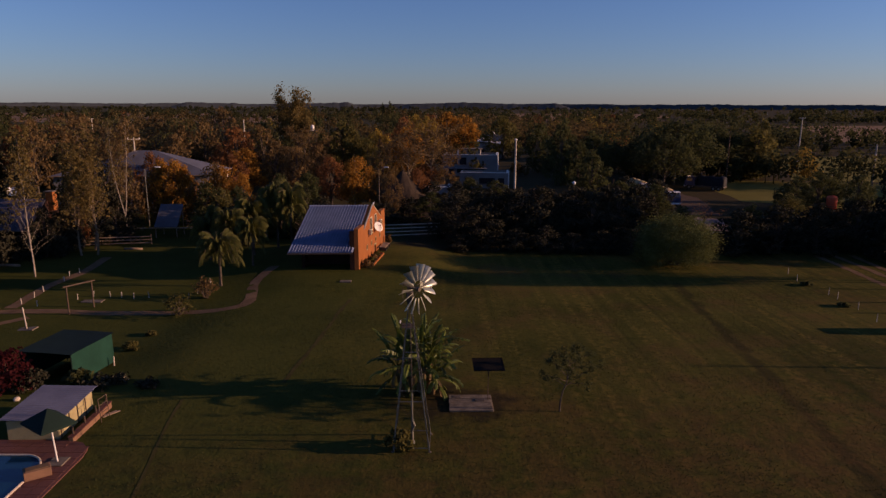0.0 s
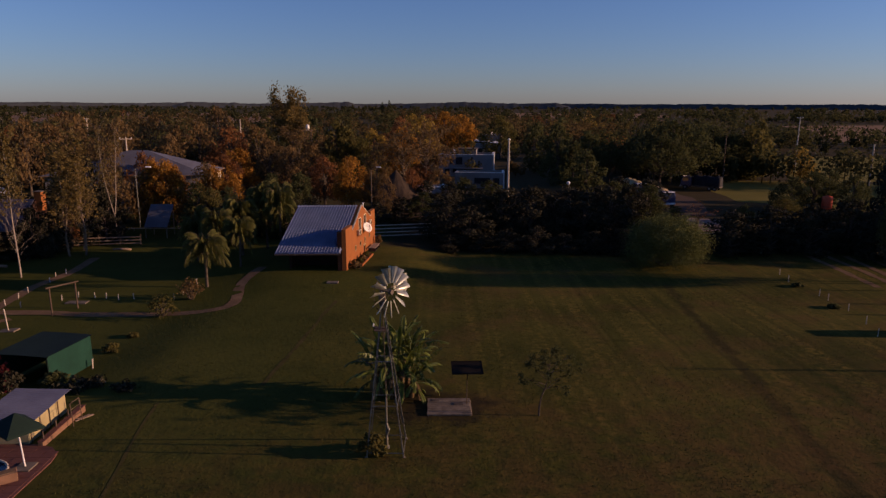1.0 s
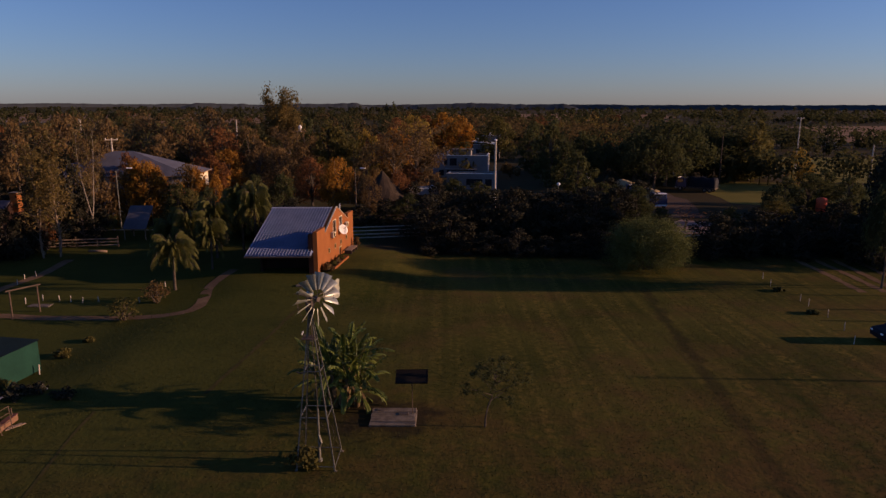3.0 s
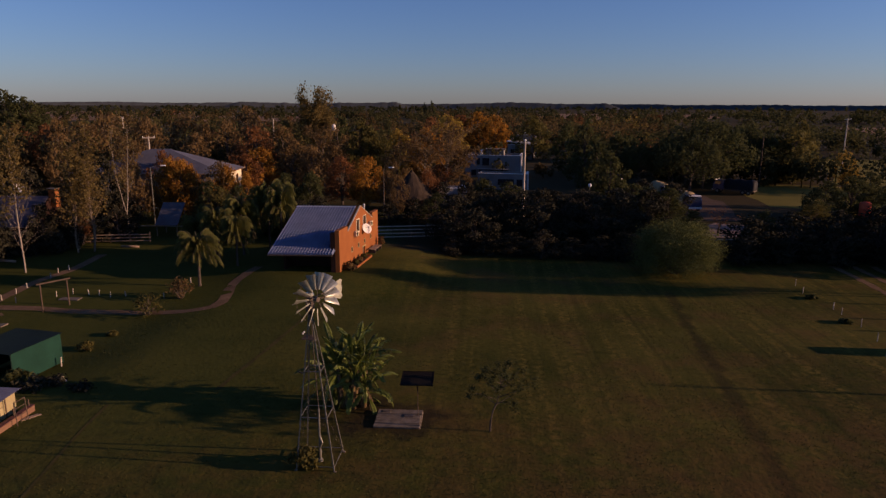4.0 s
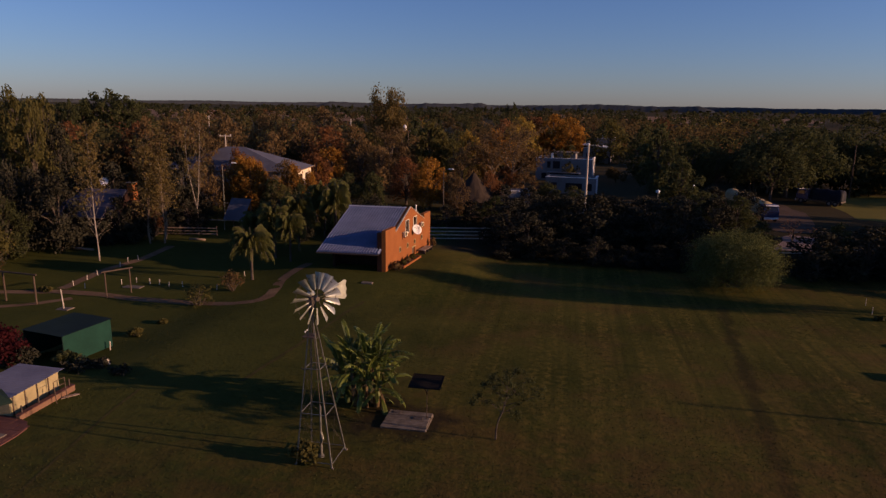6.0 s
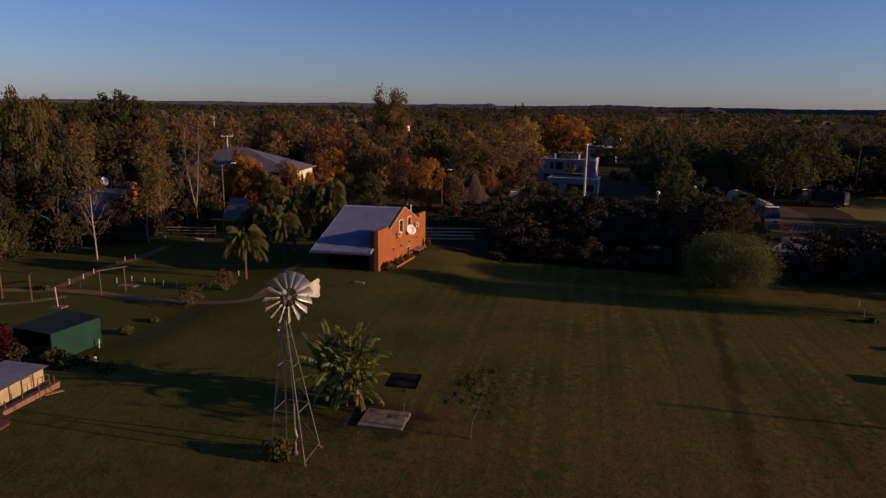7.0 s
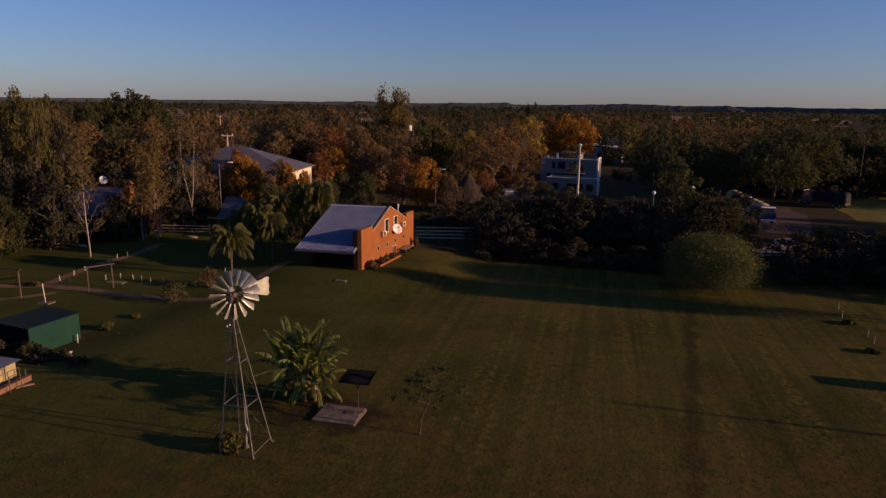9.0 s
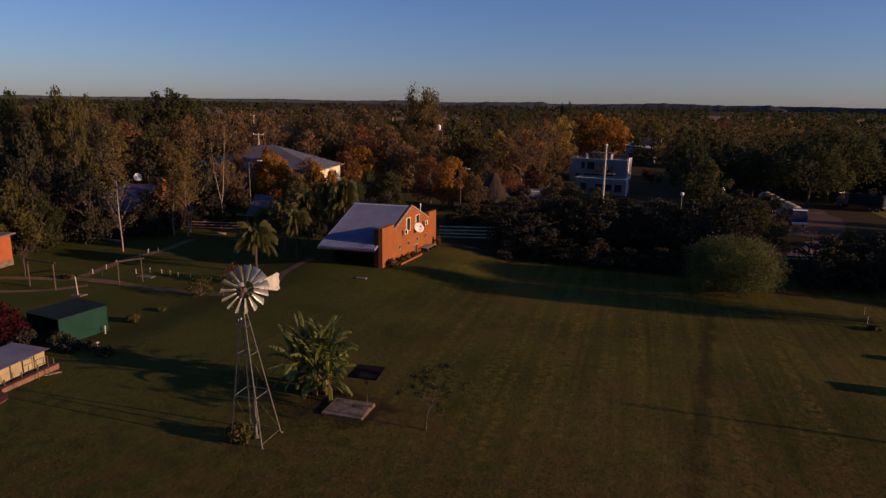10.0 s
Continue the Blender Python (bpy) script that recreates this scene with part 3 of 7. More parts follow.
PROTO, FAR_PROTO = {}, {}
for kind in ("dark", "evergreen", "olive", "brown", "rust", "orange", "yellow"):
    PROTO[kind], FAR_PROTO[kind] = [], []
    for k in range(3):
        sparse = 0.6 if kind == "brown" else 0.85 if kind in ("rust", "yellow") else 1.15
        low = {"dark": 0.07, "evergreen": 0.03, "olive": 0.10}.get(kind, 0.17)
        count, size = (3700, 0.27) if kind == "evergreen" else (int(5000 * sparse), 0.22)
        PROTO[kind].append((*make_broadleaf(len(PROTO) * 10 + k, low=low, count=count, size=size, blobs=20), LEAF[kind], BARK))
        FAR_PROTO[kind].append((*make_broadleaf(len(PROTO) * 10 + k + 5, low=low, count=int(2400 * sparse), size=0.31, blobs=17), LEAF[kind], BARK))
PROTO["umbrella"] = [(*make_broadleaf(90 + k, low=0.40, wide=0.6, count=6800, size=0.23, blobs=22), LEAF["dark"], BARK) for k in range(2)]
PROTO["poplar"] = [(*make_poplar(60 + k, 3600), LEAF["tan"], TWIG) for k in range(2)]
PROTO["birch"] = [(*make_bare(70 + k, 1000), LEAF["brown"], TWIG) for k in range(2)]
PROTO["tall"] = [(*make_bare(73, 3000, 0.2, 0.36), LEAF["tan"], TWIG)]
PROTO["bare"] = [(*make_bare(75, 60), LEAF["rust"], BARK)]
PROTO["forked"] = [(*make_forked(77), LEAF["tan"], PALEBARK)]
PROTO["slender"] = [(*make_slender(78), LEAF["tan"], PALEBARK)]
PROTO["palm"] = [(*make_palm(80 + k), LEAF["palm"], BARK) for k in range(2)]
TREE_LABEL = {
    "dark": ("tree", "dense dark green tree with a rounded uneven crown", 10, 8.4, "dark trees"),
    "evergreen": ("tree", "dense blackish evergreen tree, leafy to the ground", 10, 8.4, "evergreen trees"),
    "olive": ("tree", "tall olive green tree with a loose ragged crown", 10, 8.4, "olive green trees"),
    "brown": ("tree", "half-bare brown autumn tree with thin twigs", 10, 8.4, "brown autumn trees"),
    "rust": ("tree", "rust-brown autumn tree with thinning leaves", 10, 8.4, "rust-brown trees"),
    "orange": ("tree", "autumn tree with glowing orange leaves", 10, 8.4, "orange autumn trees"),
    "yellow": ("tree", "autumn tree with yellow-green leaves", 10, 8.4, "yellow autumn trees"),
    "umbrella": ("tree", "broad dark spreading tree with a flat-topped crown", 10, 12.0, "broad spreading trees"),
    "poplar": ("poplar_tree", "slender poplar with a pale stem and sparse brown leaves", 10, 3.0, "poplars"),
    "birch": ("bare_tree", "tall half-bare tree with pale forked limbs", 10, 5.0, "pale bare trees"),
    "tall": ("tree", "very tall thin-leaved tree with upright twigs", 10, 6.0, "tall trees"),
    "bare": ("bare_tree", "small leafless tree with dark spreading branches", 10, 6.0, "bare saplings"),
    "forked": ("bare_tree", "thin pale forked tree, nearly bare", 10, 4.0, "pale bare trees"),
    "slender": ("poplar_tree", "slender poplar with white stem, bare twigs and tan crown", 10, 4.0, "poplars"),
    "palm": ("palm_tree", "feather palm with arching yellow-green fronds", 6.2, 4.6, "feather palms"),
}
made_trees = 0


def tree(kind, x, y, height, width, label=""):
    """One tree of a kind at a place, height and crown width in metres."""
    global made_trees
    made_trees += 1
    kinds = FAR_PROTO[kind] if y > 118 and kind in FAR_PROTO else PROTO[kind]
    wood, crown, leafage, bark = kinds[made_trees % len(kinds)]
    name, text, h, w, group = TREE_LABEL[kind]
    ob = thing(name, x, y, gz(y, x), 0, label or text, "palm" if kind == "palm" else "tree", group)
    part("trunk", wood, bark, ob)
    part("crown", crown, leafage, ob)
    ob.matrix_world = pose(x, y, gz(y, x), 0, 0, 25 if kind == "forked" else made_trees * 77) @ Matrix.Diagonal((max(width, height * 0.25 if kind not in ("poplar", "tall", "forked", "slender") else width) / w, max(width, height * 0.25 if kind not in ("poplar", "tall", "forked", "slender") else width) / w, height / h, 1))
    return ob


# ---- the brick house ----
HO, HU, HV = Vector((-8.85, 64.3, 0)), Vector((0.9994, 0.035, 0)), Vector((0.112, 0.9937, 0))
FLOOR = gz(70, -11)


def hp(u, v, z):
    """A point of the house: u metres across from the gable wall, v metres back from the front corner, z in the world."""
    return HO + HU * u + HV * v + Vector((0, 0, z))


def hbox(s, u0, v0, z0, u1, v1, z1):
    c = [hp(u, v, z) for z in (z0, z1) for u, v in ((u0, v0), (u1, v0), (u1, v1), (u0, v1))]
    return s.add(c, [(3, 2, 1, 0), (4, 5, 6, 7), (0, 1, 5, 4), (1, 2, 6, 5), (2, 3, 7, 6), (3, 0, 4, 7)])


EAVE_V, EAVE_Z, RIDGE_V, RIDGE_Z, BACK_V = -0.75, 2.05, 7.35, 5.62, 12.4
SLOPE = (RIDGE_Z - EAVE_Z) / (RIDGE_V - EAVE_V)


def roof_z(v):
    return RIDGE_Z - abs(v - RIDGE_V) * SLOPE


def gable_top(v):
    """The outline of the gable wall: parapet in front, the verge over the roof, a pier behind."""
    if v < 2.75:
        return 4.33
    if v > 12.05:
        return 4.3
    return roof_z(v) + 0.14


WINDOWS = [(5.75, 3.05, 6.75, 4.45), (8.25, 3.35, 9.25, 4.45)]
VENTS = [(v - 0.18, z - 0.21, v + 0.18, z + 0.21) for v, z in ((4.05, 1.58), (6.38, 1.59), (8.68, 1.62), (11.1, 1.66))]
DOOR = (7.9, FLOOR, 8.8, FLOOR + 0.95)


def brick_house():
    house = thing("house", 0, 0, 0, 0, "orange brick house with a corrugated metal roof and tall gable wall", "house")
    # gable wall in one piece, its openings cut through
    outer = [(0, FLOOR - 0.3), (14.3, FLOOR - 0.3), (14.3, 4.3), (12.06, 4.3), (12.05, gable_top(12.04)), (RIDGE_V, gable_top(RIDGE_V)), (2.76, gable_top(2.76)), (2.75, 4.33), (0, 4.33)]
    door_v0, door_z0, door_v1, door_z1 = DOOR
    outer[1:1] = [(door_v0, FLOOR - 0.3), (door_v0, door_z1), (door_v1, door_z1), (door_v1, FLOOR - 0.3)]
    loops = [outer] + [[(v0, z0), (v1, z0), (v1, z1), (v0, z1)] for v0, z0, v1, z1 in WINDOWS + VENTS]
    bm = bmesh.new()
    for loop in loops:
        made = [bm.verts.new(hp(0, v, z)) for v, z in loop]
        for a, c in zip(made, made[1:] + made[:1]):
            bm.edges.new((a, c))
    bmesh.ops.triangle_fill(bm, use_beauty=True, edges=bm.edges[:], normal=Vector((1, 0, 0)))
    pulled = bmesh.ops.extrude_face_region(bm, geom=bm.faces[:])
    bmesh.ops.translate(bm, verts=[e for e in pulled["geom"] if isinstance(e, bmesh.types.BMVert)], vec=HU * -0.42)
    bmesh.ops.recalc_face_normals(bm, faces=bm.faces[:])
    me = bpy.data.meshes.new("gable_wall")
    bm.to_mesh(me)
    bm.free()
    wall = part("gable_wall", me, BRICK, house, "tall orange brick gable wall")
    # other walls, their shade put into a darker brick colour
    s = Shape()
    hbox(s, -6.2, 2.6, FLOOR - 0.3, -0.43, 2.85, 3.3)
    part("front_wall", s, SHADEBRICK, house, "brick wall behind the gallery, coloured dark for shade")
    s = Shape()
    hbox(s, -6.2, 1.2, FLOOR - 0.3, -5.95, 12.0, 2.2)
    part("end_wall", s, SHADEBRICK, house)
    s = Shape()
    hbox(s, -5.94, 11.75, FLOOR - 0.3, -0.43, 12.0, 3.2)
    part("back_wall", s, SHADEBRICK, house)
    s = Shape()
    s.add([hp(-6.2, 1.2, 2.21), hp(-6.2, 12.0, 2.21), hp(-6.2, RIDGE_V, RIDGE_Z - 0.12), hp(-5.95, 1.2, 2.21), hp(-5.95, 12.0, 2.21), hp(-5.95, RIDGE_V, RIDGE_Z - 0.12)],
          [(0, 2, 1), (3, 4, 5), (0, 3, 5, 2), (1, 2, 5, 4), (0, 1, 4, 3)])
    part("far_gable", s, SHADEBRICK, house)
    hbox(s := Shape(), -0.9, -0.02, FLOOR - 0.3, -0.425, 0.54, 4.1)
    part("corner_pier", s, SHADEBRICK, house)
    # verge boards along the gable, pale coping
    s = Shape()
    for v0, v1 in ((2.78, RIDGE_V), (RIDGE_V, 12.02)):
        z0, z1 = gable_top(v0 + .001), gable_top(v1 - .001)
        s.slab([hp(-0.10, v0, z0 + 0.06), hp(0.05, v0, z0 + 0.06), hp(0.05, v1, z1 + 0.06), hp(-0.10, v1, z1 + 0.06)], 0.055)
    part("verge_coping", s, PALE, house, "pale coping along the gable")
    # roof: trapezoid sheets with ribs down the slope
    roof = None
    for side, (va, vb) in (("front", (EAVE_V, RIDGE_V)), ("back", (BACK_V, RIDGE_V))):
        s, u, pitch = Shape(), -7.0, 0.2986
        profile = []
        while u < -0.46:
            profile += [(u + pitch * q, h) for q, h in ((0.0, 0.0), (0.42, 0.0), (0.46, 0.08), (0.50, 0.175), (0.56, 0.175), (0.72, 0.05))]
            u += pitch
        profile.append((min(u, -0.43), 0.0))
        n = len(profile)
        za, zb = roof_z(va), RIDGE_Z
        for low in (0.0, -0.03):
            s.v += [tuple(hp(uu, va, za + h + low)) for uu, h in profile] + [tuple(hp(uu, vb, zb + h + low)) for uu, h in profile]
        for k in range(n - 1):
            s.f += [(k, k + 1, n + k + 1, n + k), (2 * n + k, 3 * n + k, 3 * n + k + 1, 2 * n + k + 1), (k, 2 * n + k, 2 * n + k + 1, k + 1)]
        s.f += [(0, n, 3 * n, 2 * n), (n - 1, 3 * n - 1, 4 * n - 1, 2 * n - 1)]
        part("roof_sheet", s, SHEETROOF, house, "ribbed galvanised metal roof")
    part("ridge_cap", Shape().slab([hp(-7.02, RIDGE_V - 0.2, RIDGE_Z + 0.03), hp(-0.43, RIDGE_V - 0.2, RIDGE_Z + 0.03), hp(-0.43, RIDGE_V, RIDGE_Z + 0.11), hp(-7.02, RIDGE_V, RIDGE_Z + 0.11)], 0.012), ZINC, house)
    s = Shape()
    hbox(s, -7.0, EAVE_V - 0.05, EAVE_Z - 0.16, -0.45, EAVE_V - 0.01, EAVE_Z - 0.03)
    part("fascia", s, DARKWOOD, house)
    # windows: pale surround, frame, panes, bars
    for v0, z0, v1, z1 in WINDOWS:
        win = part("window", hbox(Shape(), -0.24, v0, z0, -0.20, v1, z1), GLASS, house, "tall dark window with pale surround")
        s = Shape()
        for a, b, c, d in ((v0 - 0.07, z0 - 0.07, v1 + 0.07, z0), (v0 - 0.07, z1, v1 + 0.07, z1 + 0.07), (v0 - 0.07, z0, v0, z1), (v1, z0, v1 + 0.07, z1)):
            hbox(s, -0.1, a, b, 0.045, c, d)
        part("surround", s, CREAM, win)
        s = Shape()
        hbox(s, -0.195, (v0 + v1) / 2 - 0.03, z0, -0.14, (v0 + v1) / 2 + 0.03, z1)
        hbox(s, -0.195, v0, z0 + 0.9, -0.145, (v0 + v1) / 2 - 0.035, z0 + 0.95)
        part("window_bar", s, WHITE, win)
    for v0, z0, v1, z1 in VENTS:
        win = part("small_window", hbox(Shape(), -0.22, v0, z0, -0.18, v1, z1), GLASS, house, "small square window with cream surround")
        s = Shape()
        for a, b, c, d in ((v0 - 0.06, z0 - 0.06, v1 + 0.06, z0), (v0 - 0.06, z1, v1 + 0.06, z1 + 0.06), (v0 - 0.06, z0, v0, z1), (v1, z0, v1 + 0.06, z1)):
            hbox(s, -0.1, a, b, 0.04, c, d)
        part("surround", s, OCHRE, win)
    v0, z0, v1, z1 = DOOR
    door = part("door", hbox(Shape(), -0.2, v0, z0, -0.15, v1, z1), DARKWOOD, house, "low dark wooden hatch door")
    part("lintel", hbox(Shape(), -0.1, v0 - 0.15, z1, 0.05, v1 + 0.15, z1 + 0.14), OCHRE, door)
    part("flue_pipe", Shape().tube([hp(-0.7, 11.2, 3.6), hp(-0.7, 11.2, 5.3)], 0.06, 10).lathe([(0.0, 5.3), (0.1, 5.3), (0.1, 5.42), (0.0, 5.5)], 10, hp(-0.7, 11.2, 0)[:2]), WHITE, house, "short white flue pipe")
    return house


brick_house()


def air_conditioner(v, z):
    ob = thing("air_conditioner", *hp(0.01, v, z), math.degrees(math.atan2(HV.y, HV.x)) - 90, "white outdoor air conditioner on wall brackets", "air conditioner", "air conditioners on the gable")
    part("casing", Shape().box(0.06, -0.40, 0, 0.34, 0.40, 0.52, 0.02), CREAM, ob)
    fan = Shape()
    for k in range(20):
        a, b = 2 * math.pi * k / 20, 2 * math.pi * (k + 1) / 20
        fan.tube([(0.37, -0.1 + 0.22 * math.cos(a), 0.28 + 0.22 * math.sin(a)), (0.37, -0.1 + 0.22 * math.cos(b), 0.28 + 0.22 * math.sin(b))], 0.012, 4)
    fan.tube([(0.362, -0.1, 0.28), (0.372, -0.1, 0.28)], 0.2, 16)
    part("fan_grille", fan, BLACK, ob, "dark round fan grille")
    for y in (-0.3, 0.3):
        part("bracket", Shape().box(0, y - 0.02, -0.05, 0.38, y + 0.02, -0.01).box(0, y - 0.02, -0.3, 0.03, y + 0.02, -0.05), RUSTY, ob)


air_conditioner(5.1, 2.85)
air_conditioner(10.6, 3.0)


def satellite_dish(x, y, z, radius, az, el, label):
    ob = thing("satellite_dish", x, y, z, az, label, "satellite dish")
    tilt = Matrix.Rotation(radians(90 - el), 4, "Y")
    bowl = Shape().lathe([(radius * r, 0.34 * radius * r * r) for r in (0.02, 0.25, 0.5, 0.75, 0.92, 1.0)] + [(radius * 1.0, 0.34 * radius + 0.02), (radius * 0.6, 0.1 * radius - 0.03), (0.03, -0.03)], 28)
    bowl.v = [tuple(tilt @ Vector(p) + Vector((0.35, 0, 0))) for p in bowl.v]
    part("bowl", bowl, WHITE, ob, smooth=True)
    focus = tilt @ Vector((0, 0, radius * 0.85)) + Vector((0.35, 0, 0))
    for k in range(3):
        w = 2.094 * k
        rim = tilt @ Vector((radius * 0.95 * math.cos(w), radius * 0.95 * math.sin(w), 0.31 * radius)) + Vector((0.35, 0, 0))
        part("feed_arm", Shape().tube([rim, focus], 0.012, 4), RUSTY, ob)
    part("receiver", Shape().tube([focus, focus + (tilt @ Vector((0, 0, 0.14)))], 0.05, 8), BLACK, ob)
    part("mount", Shape().tube([(-0.02, 0, -0.45), (0.22, 0, -0.3), (0.33, 0, -0.03)], 0.035, 6), RUSTY, ob)
    return ob


satellite_dish(*hp(0.02, 8.55, 3.0), 0.60, -42, 30, "round white satellite dish on the brick gable")


def wall_bed():
    """A low brick-edged plant bed along the foot of the gable wall."""
    p = hp(0.06, 2.0, 0)
    z = gz(p.y + 2, p.x)
    ob = thing("plant_bed", p.x, p.y, z, math.degrees(math.atan2(HV.y, HV.x)) - 90, "low brick-edged plant bed against the gable wall", "planter")
    part("edging", Shape().box(1.0, 0, -0.4, 1.14, 5.6, 0.20, 0.015).box(0, 0, -0.4, 0.995, 0.14, 0.20, 0.015).box(0, 5.46, -0.4, 0.995, 5.6, 0.20, 0.015), BRICK, ob)
    part("soil", Shape().box(0.0, 0.145, -0.3, 0.995, 5.455, 0.13), DIRT, ob)


def deck_box():
    """A plank platform lying beside the wall."""
    p = hp(0.25, 9.1, 0)
    ob = thing("wooden_platform", p.x, p.y, gz(p.y, p.x) - 0.02, math.degrees(math.atan2(HV.y, HV.x)) - 90, "low weathered plank platform beside the gable wall", "platform")
    for k in range(4):
        part("plank", Shape().box(0.0 + k * 0.22, 0, 0.42, 0.205 + k * 0.22, 2.8, 0.47, 0.008), WOOD, ob)
    for y in (0.15, 1.35, 2.55):
        part("bearer", Shape().box(0.0, y, 0.0, 0.87, y + 0.1, 0.415), DARKWOOD, ob)


wall_bed()
deck_box()


def shrub(x, y, height, width, kind, label, seed, count=700, size=0.16, hang=0.0, dome=0.75, clumps=0):
    """A bush: a few stems and a dome of loose leaf clumps."""
    rng = np.random.default_rng(seed)
    ob = thing("bush", x, y, gz(y, x), 0, label, "bush")
    stems, blobs = Shape(), []
    clumps = clumps or max(7, int(height * 5))
    for k in range(clumps):
        w, u = k * 2.4, math.sqrt((k + 0.5) / clumps)
        r = width * rng.uniform(0.13, 0.24)
        c = (math.cos(w) * u * (width / 2 - r * 0.7), math.sin(w) * u * (width / 2 - r * 0.7), max(r * 0.6, (height - r * 0.8) * (1 - dome * u * u) * rng.uniform(0.75, 1.0) * (0.42 if dome < 0.6 and k % 3 == 1 else 1.0)))
        blobs.append((c, r, 0.85))
        stems.tube([(c[0] * 0.08, c[1] * 0.08, -0.1), (c[0] * 0.5, c[1] * 0.5, c[2] * 0.6), c], [0.05 * min(2, height), 0.03 * min(2, height), 0.008], 4)
    part("stem", stems, BARK, ob)
    part("crown", crown_mesh("crown", blobs, count, size, rng, hang=hang, hollow=0.45), LEAF[kind], ob)
    return ob


for v, w, h, s in ((1.1, 1.6, 1.0, 1), (3.2, 1.0, 0.7, 2), (4.6, 1.0, 0.8, 3), (6.2, 1.0, 0.7, 4), (13.4, 0.9, 1.3, 5)):
    p = hp(0.62, v, 0)
    shrub(p.x, p.y, h, w, "brown" if s % 2 else "olive", "low garden bush against the brick wall", 300 + s, 420, 0.14)

structure("stepping_stone", Shape().box(-10.3, 60.5, gz(60.8, -9.8) - 0.15, -9.2, 61.05, gz(60.8, -9.8) + 0.07, 0.02), CONCRETE, "flat pale concrete slab in the grass before the house", "slab")


# ---- the windmill ----
def windmill(x, y, turn):
    mill = thing("windmill", x, y, gz(y), 0, "steel farm windmill with a many-bladed wheel on a lattice tower", "windmill")
    foot, top, apex = 1.31, 0.07, 7.75
    tilt = Vector((-0.05, -0.60, 0))          # the tower leans a little
    spin = [radians(turn + 90 * k) for k in range(4)]

    def leg_at(k, z):
        r = foot + (top - foot) * z / apex
        return Vector((math.cos(spin[k % 4]) * r, math.sin(spin[k % 4]) * r, z)) + tilt * (max(z, 0) / apex)

    for k in range(4):
        iron = Shape()
        for j in (k + 1, k - 1):
            e = (leg_at(j, 0) - leg_at(k, 0)).normalized()
            iron.slab([leg_at(k, -0.15), leg_at(k, -0.15) + e * 0.06, leg_at(k, apex) + e * 0.04, leg_at(k, apex)], 0.01)
        leg = part("leg", iron, GALV, mill)
        part("foot_plate", Shape().box(leg_at(k, 0).x - 0.07, leg_at(k, 0).y - 0.07, -0.05, leg_at(k, 0).x + 0.07, leg_at(k, 0).y + 0.07, 0.03, 0.01), CONCRETE, leg)
    levels = (0.22, 2.65, 4.89, 6.35)
    for z in levels:
        for k in range(4):
            part("girt", Shape().tube([leg_at(k, z), leg_at(k + 1, z)], 0.02 if z < 6 else 0.015, 4), GALV, mill)
    for a, b in zip(levels, levels[1:]):
        for k in range(4):
            for p, q in ((leg_at(k, a), leg_at(k + 1, b)), (leg_at(k + 1, a), leg_at(k, b))):
                part("brace", Shape().tube([p, q], 0.0045, 4), RUSTY, mill)
    part("pump_pipe", Shape().tube([(0.0, 0.0, 0.0), (0, 0, 1.2), (0, 0, 2.7)], [0.055, 0.05, 0.045], 8), GALV, mill, "pale pump pipe")
    part("pump_rod", Shape().tube([(0, 0, 2.7), tilt + Vector((0, 0, 7.7))], 0.018, 6), RUSTY, mill)
    part("pump_head", Shape().tube([(0, 0, 0.7), (0.12, -0.05, 1.0), (0.0, 0.0, 1.35)], 0.05, 6).lathe([(0.0, 0.0), (0.14, 0.0), (0.14, 0.1), (0.07, 0.14), (0.07, 0.6), (0.0, 0.62)], 12), GALV, mill)
    deck = tilt * 0.84
    part("platform", Shape().box(deck.x - 0.42, deck.y - 0.3, 6.42, deck.x + 0.16, deck.y - 0.04, 6.45).box(deck.x - 0.42, deck.y + 0.04, 6.42, deck.x + 0.16, deck.y + 0.3, 6.45), DARKWOOD, mill, "small dark wooden work platform")
    for dy in (-0.12, 0.1):
        part("oil_cup", Shape().lathe([(0.0, 6.46), (0.03, 6.46), (0.036, 6.54), (0.0, 6.55)], 8, (deck.x - 0.5, deck.y + 0.4 + dy)), WHITE, mill, "small white cup beside the platform")
    part("cup_bracket", Shape().tube([(deck.x - 0.1, deck.y + 0.2, 6.43), (deck.x - 0.52, deck.y + 0.45, 6.44)], 0.02, 5), RUSTY, mill)
    part("furl_lever", Shape().tube([leg_at(2, 4.55), leg_at(2, 4.55) + Vector((-0.35, 0.05, -0.12)), leg_at(2, 4.55) + Vector((-0.5, 0.0, -0.02))], 0.03, 5), RUSTY, mill)
    part("furl_wire", Shape().tube([leg_at(2, 4.5) + Vector((-0.04, 0, 0)), leg_at(2, 6.4) + Vector((-0.04, 0, 0))], 0.012, 4), RUSTY, mill)
    # head, shaft and wheel
    face = Vector((math.sin(radians(51)), -math.cos(radians(51)), 0.0))
    side = Vector((-face.y, face.x, 0))
    upward = Vector((0, 0, 1))
    head = Vector((0, 0, 8.1))
    hub = tilt + Vector((0, 0, 8.38)) + face * 0.5
    gear = Shape().box(-0.16, -0.2, 7.72, 0.16, 0.2, 8.2, 0.05).tube([(0, 0, 7.6), (0, 0, 7.8)], 0.14, 10).box(-0.12, -0.16, 8.2, 0.12, 0.16, 8.46, 0.05)
    gear.v = [(p[0] + tilt.x, p[1] + tilt.y, p[2]) for p in gear.v]
    gearbox = part("gearbox", gear, RUSTY, mill, "dark weathered gearbox")
    part("shaft", Shape().tube([hub - face * 0.45, hub + face * 0.1], 0.05, 8), RUSTY, mill)
    rim_in, rim_out = Shape(), Shape()

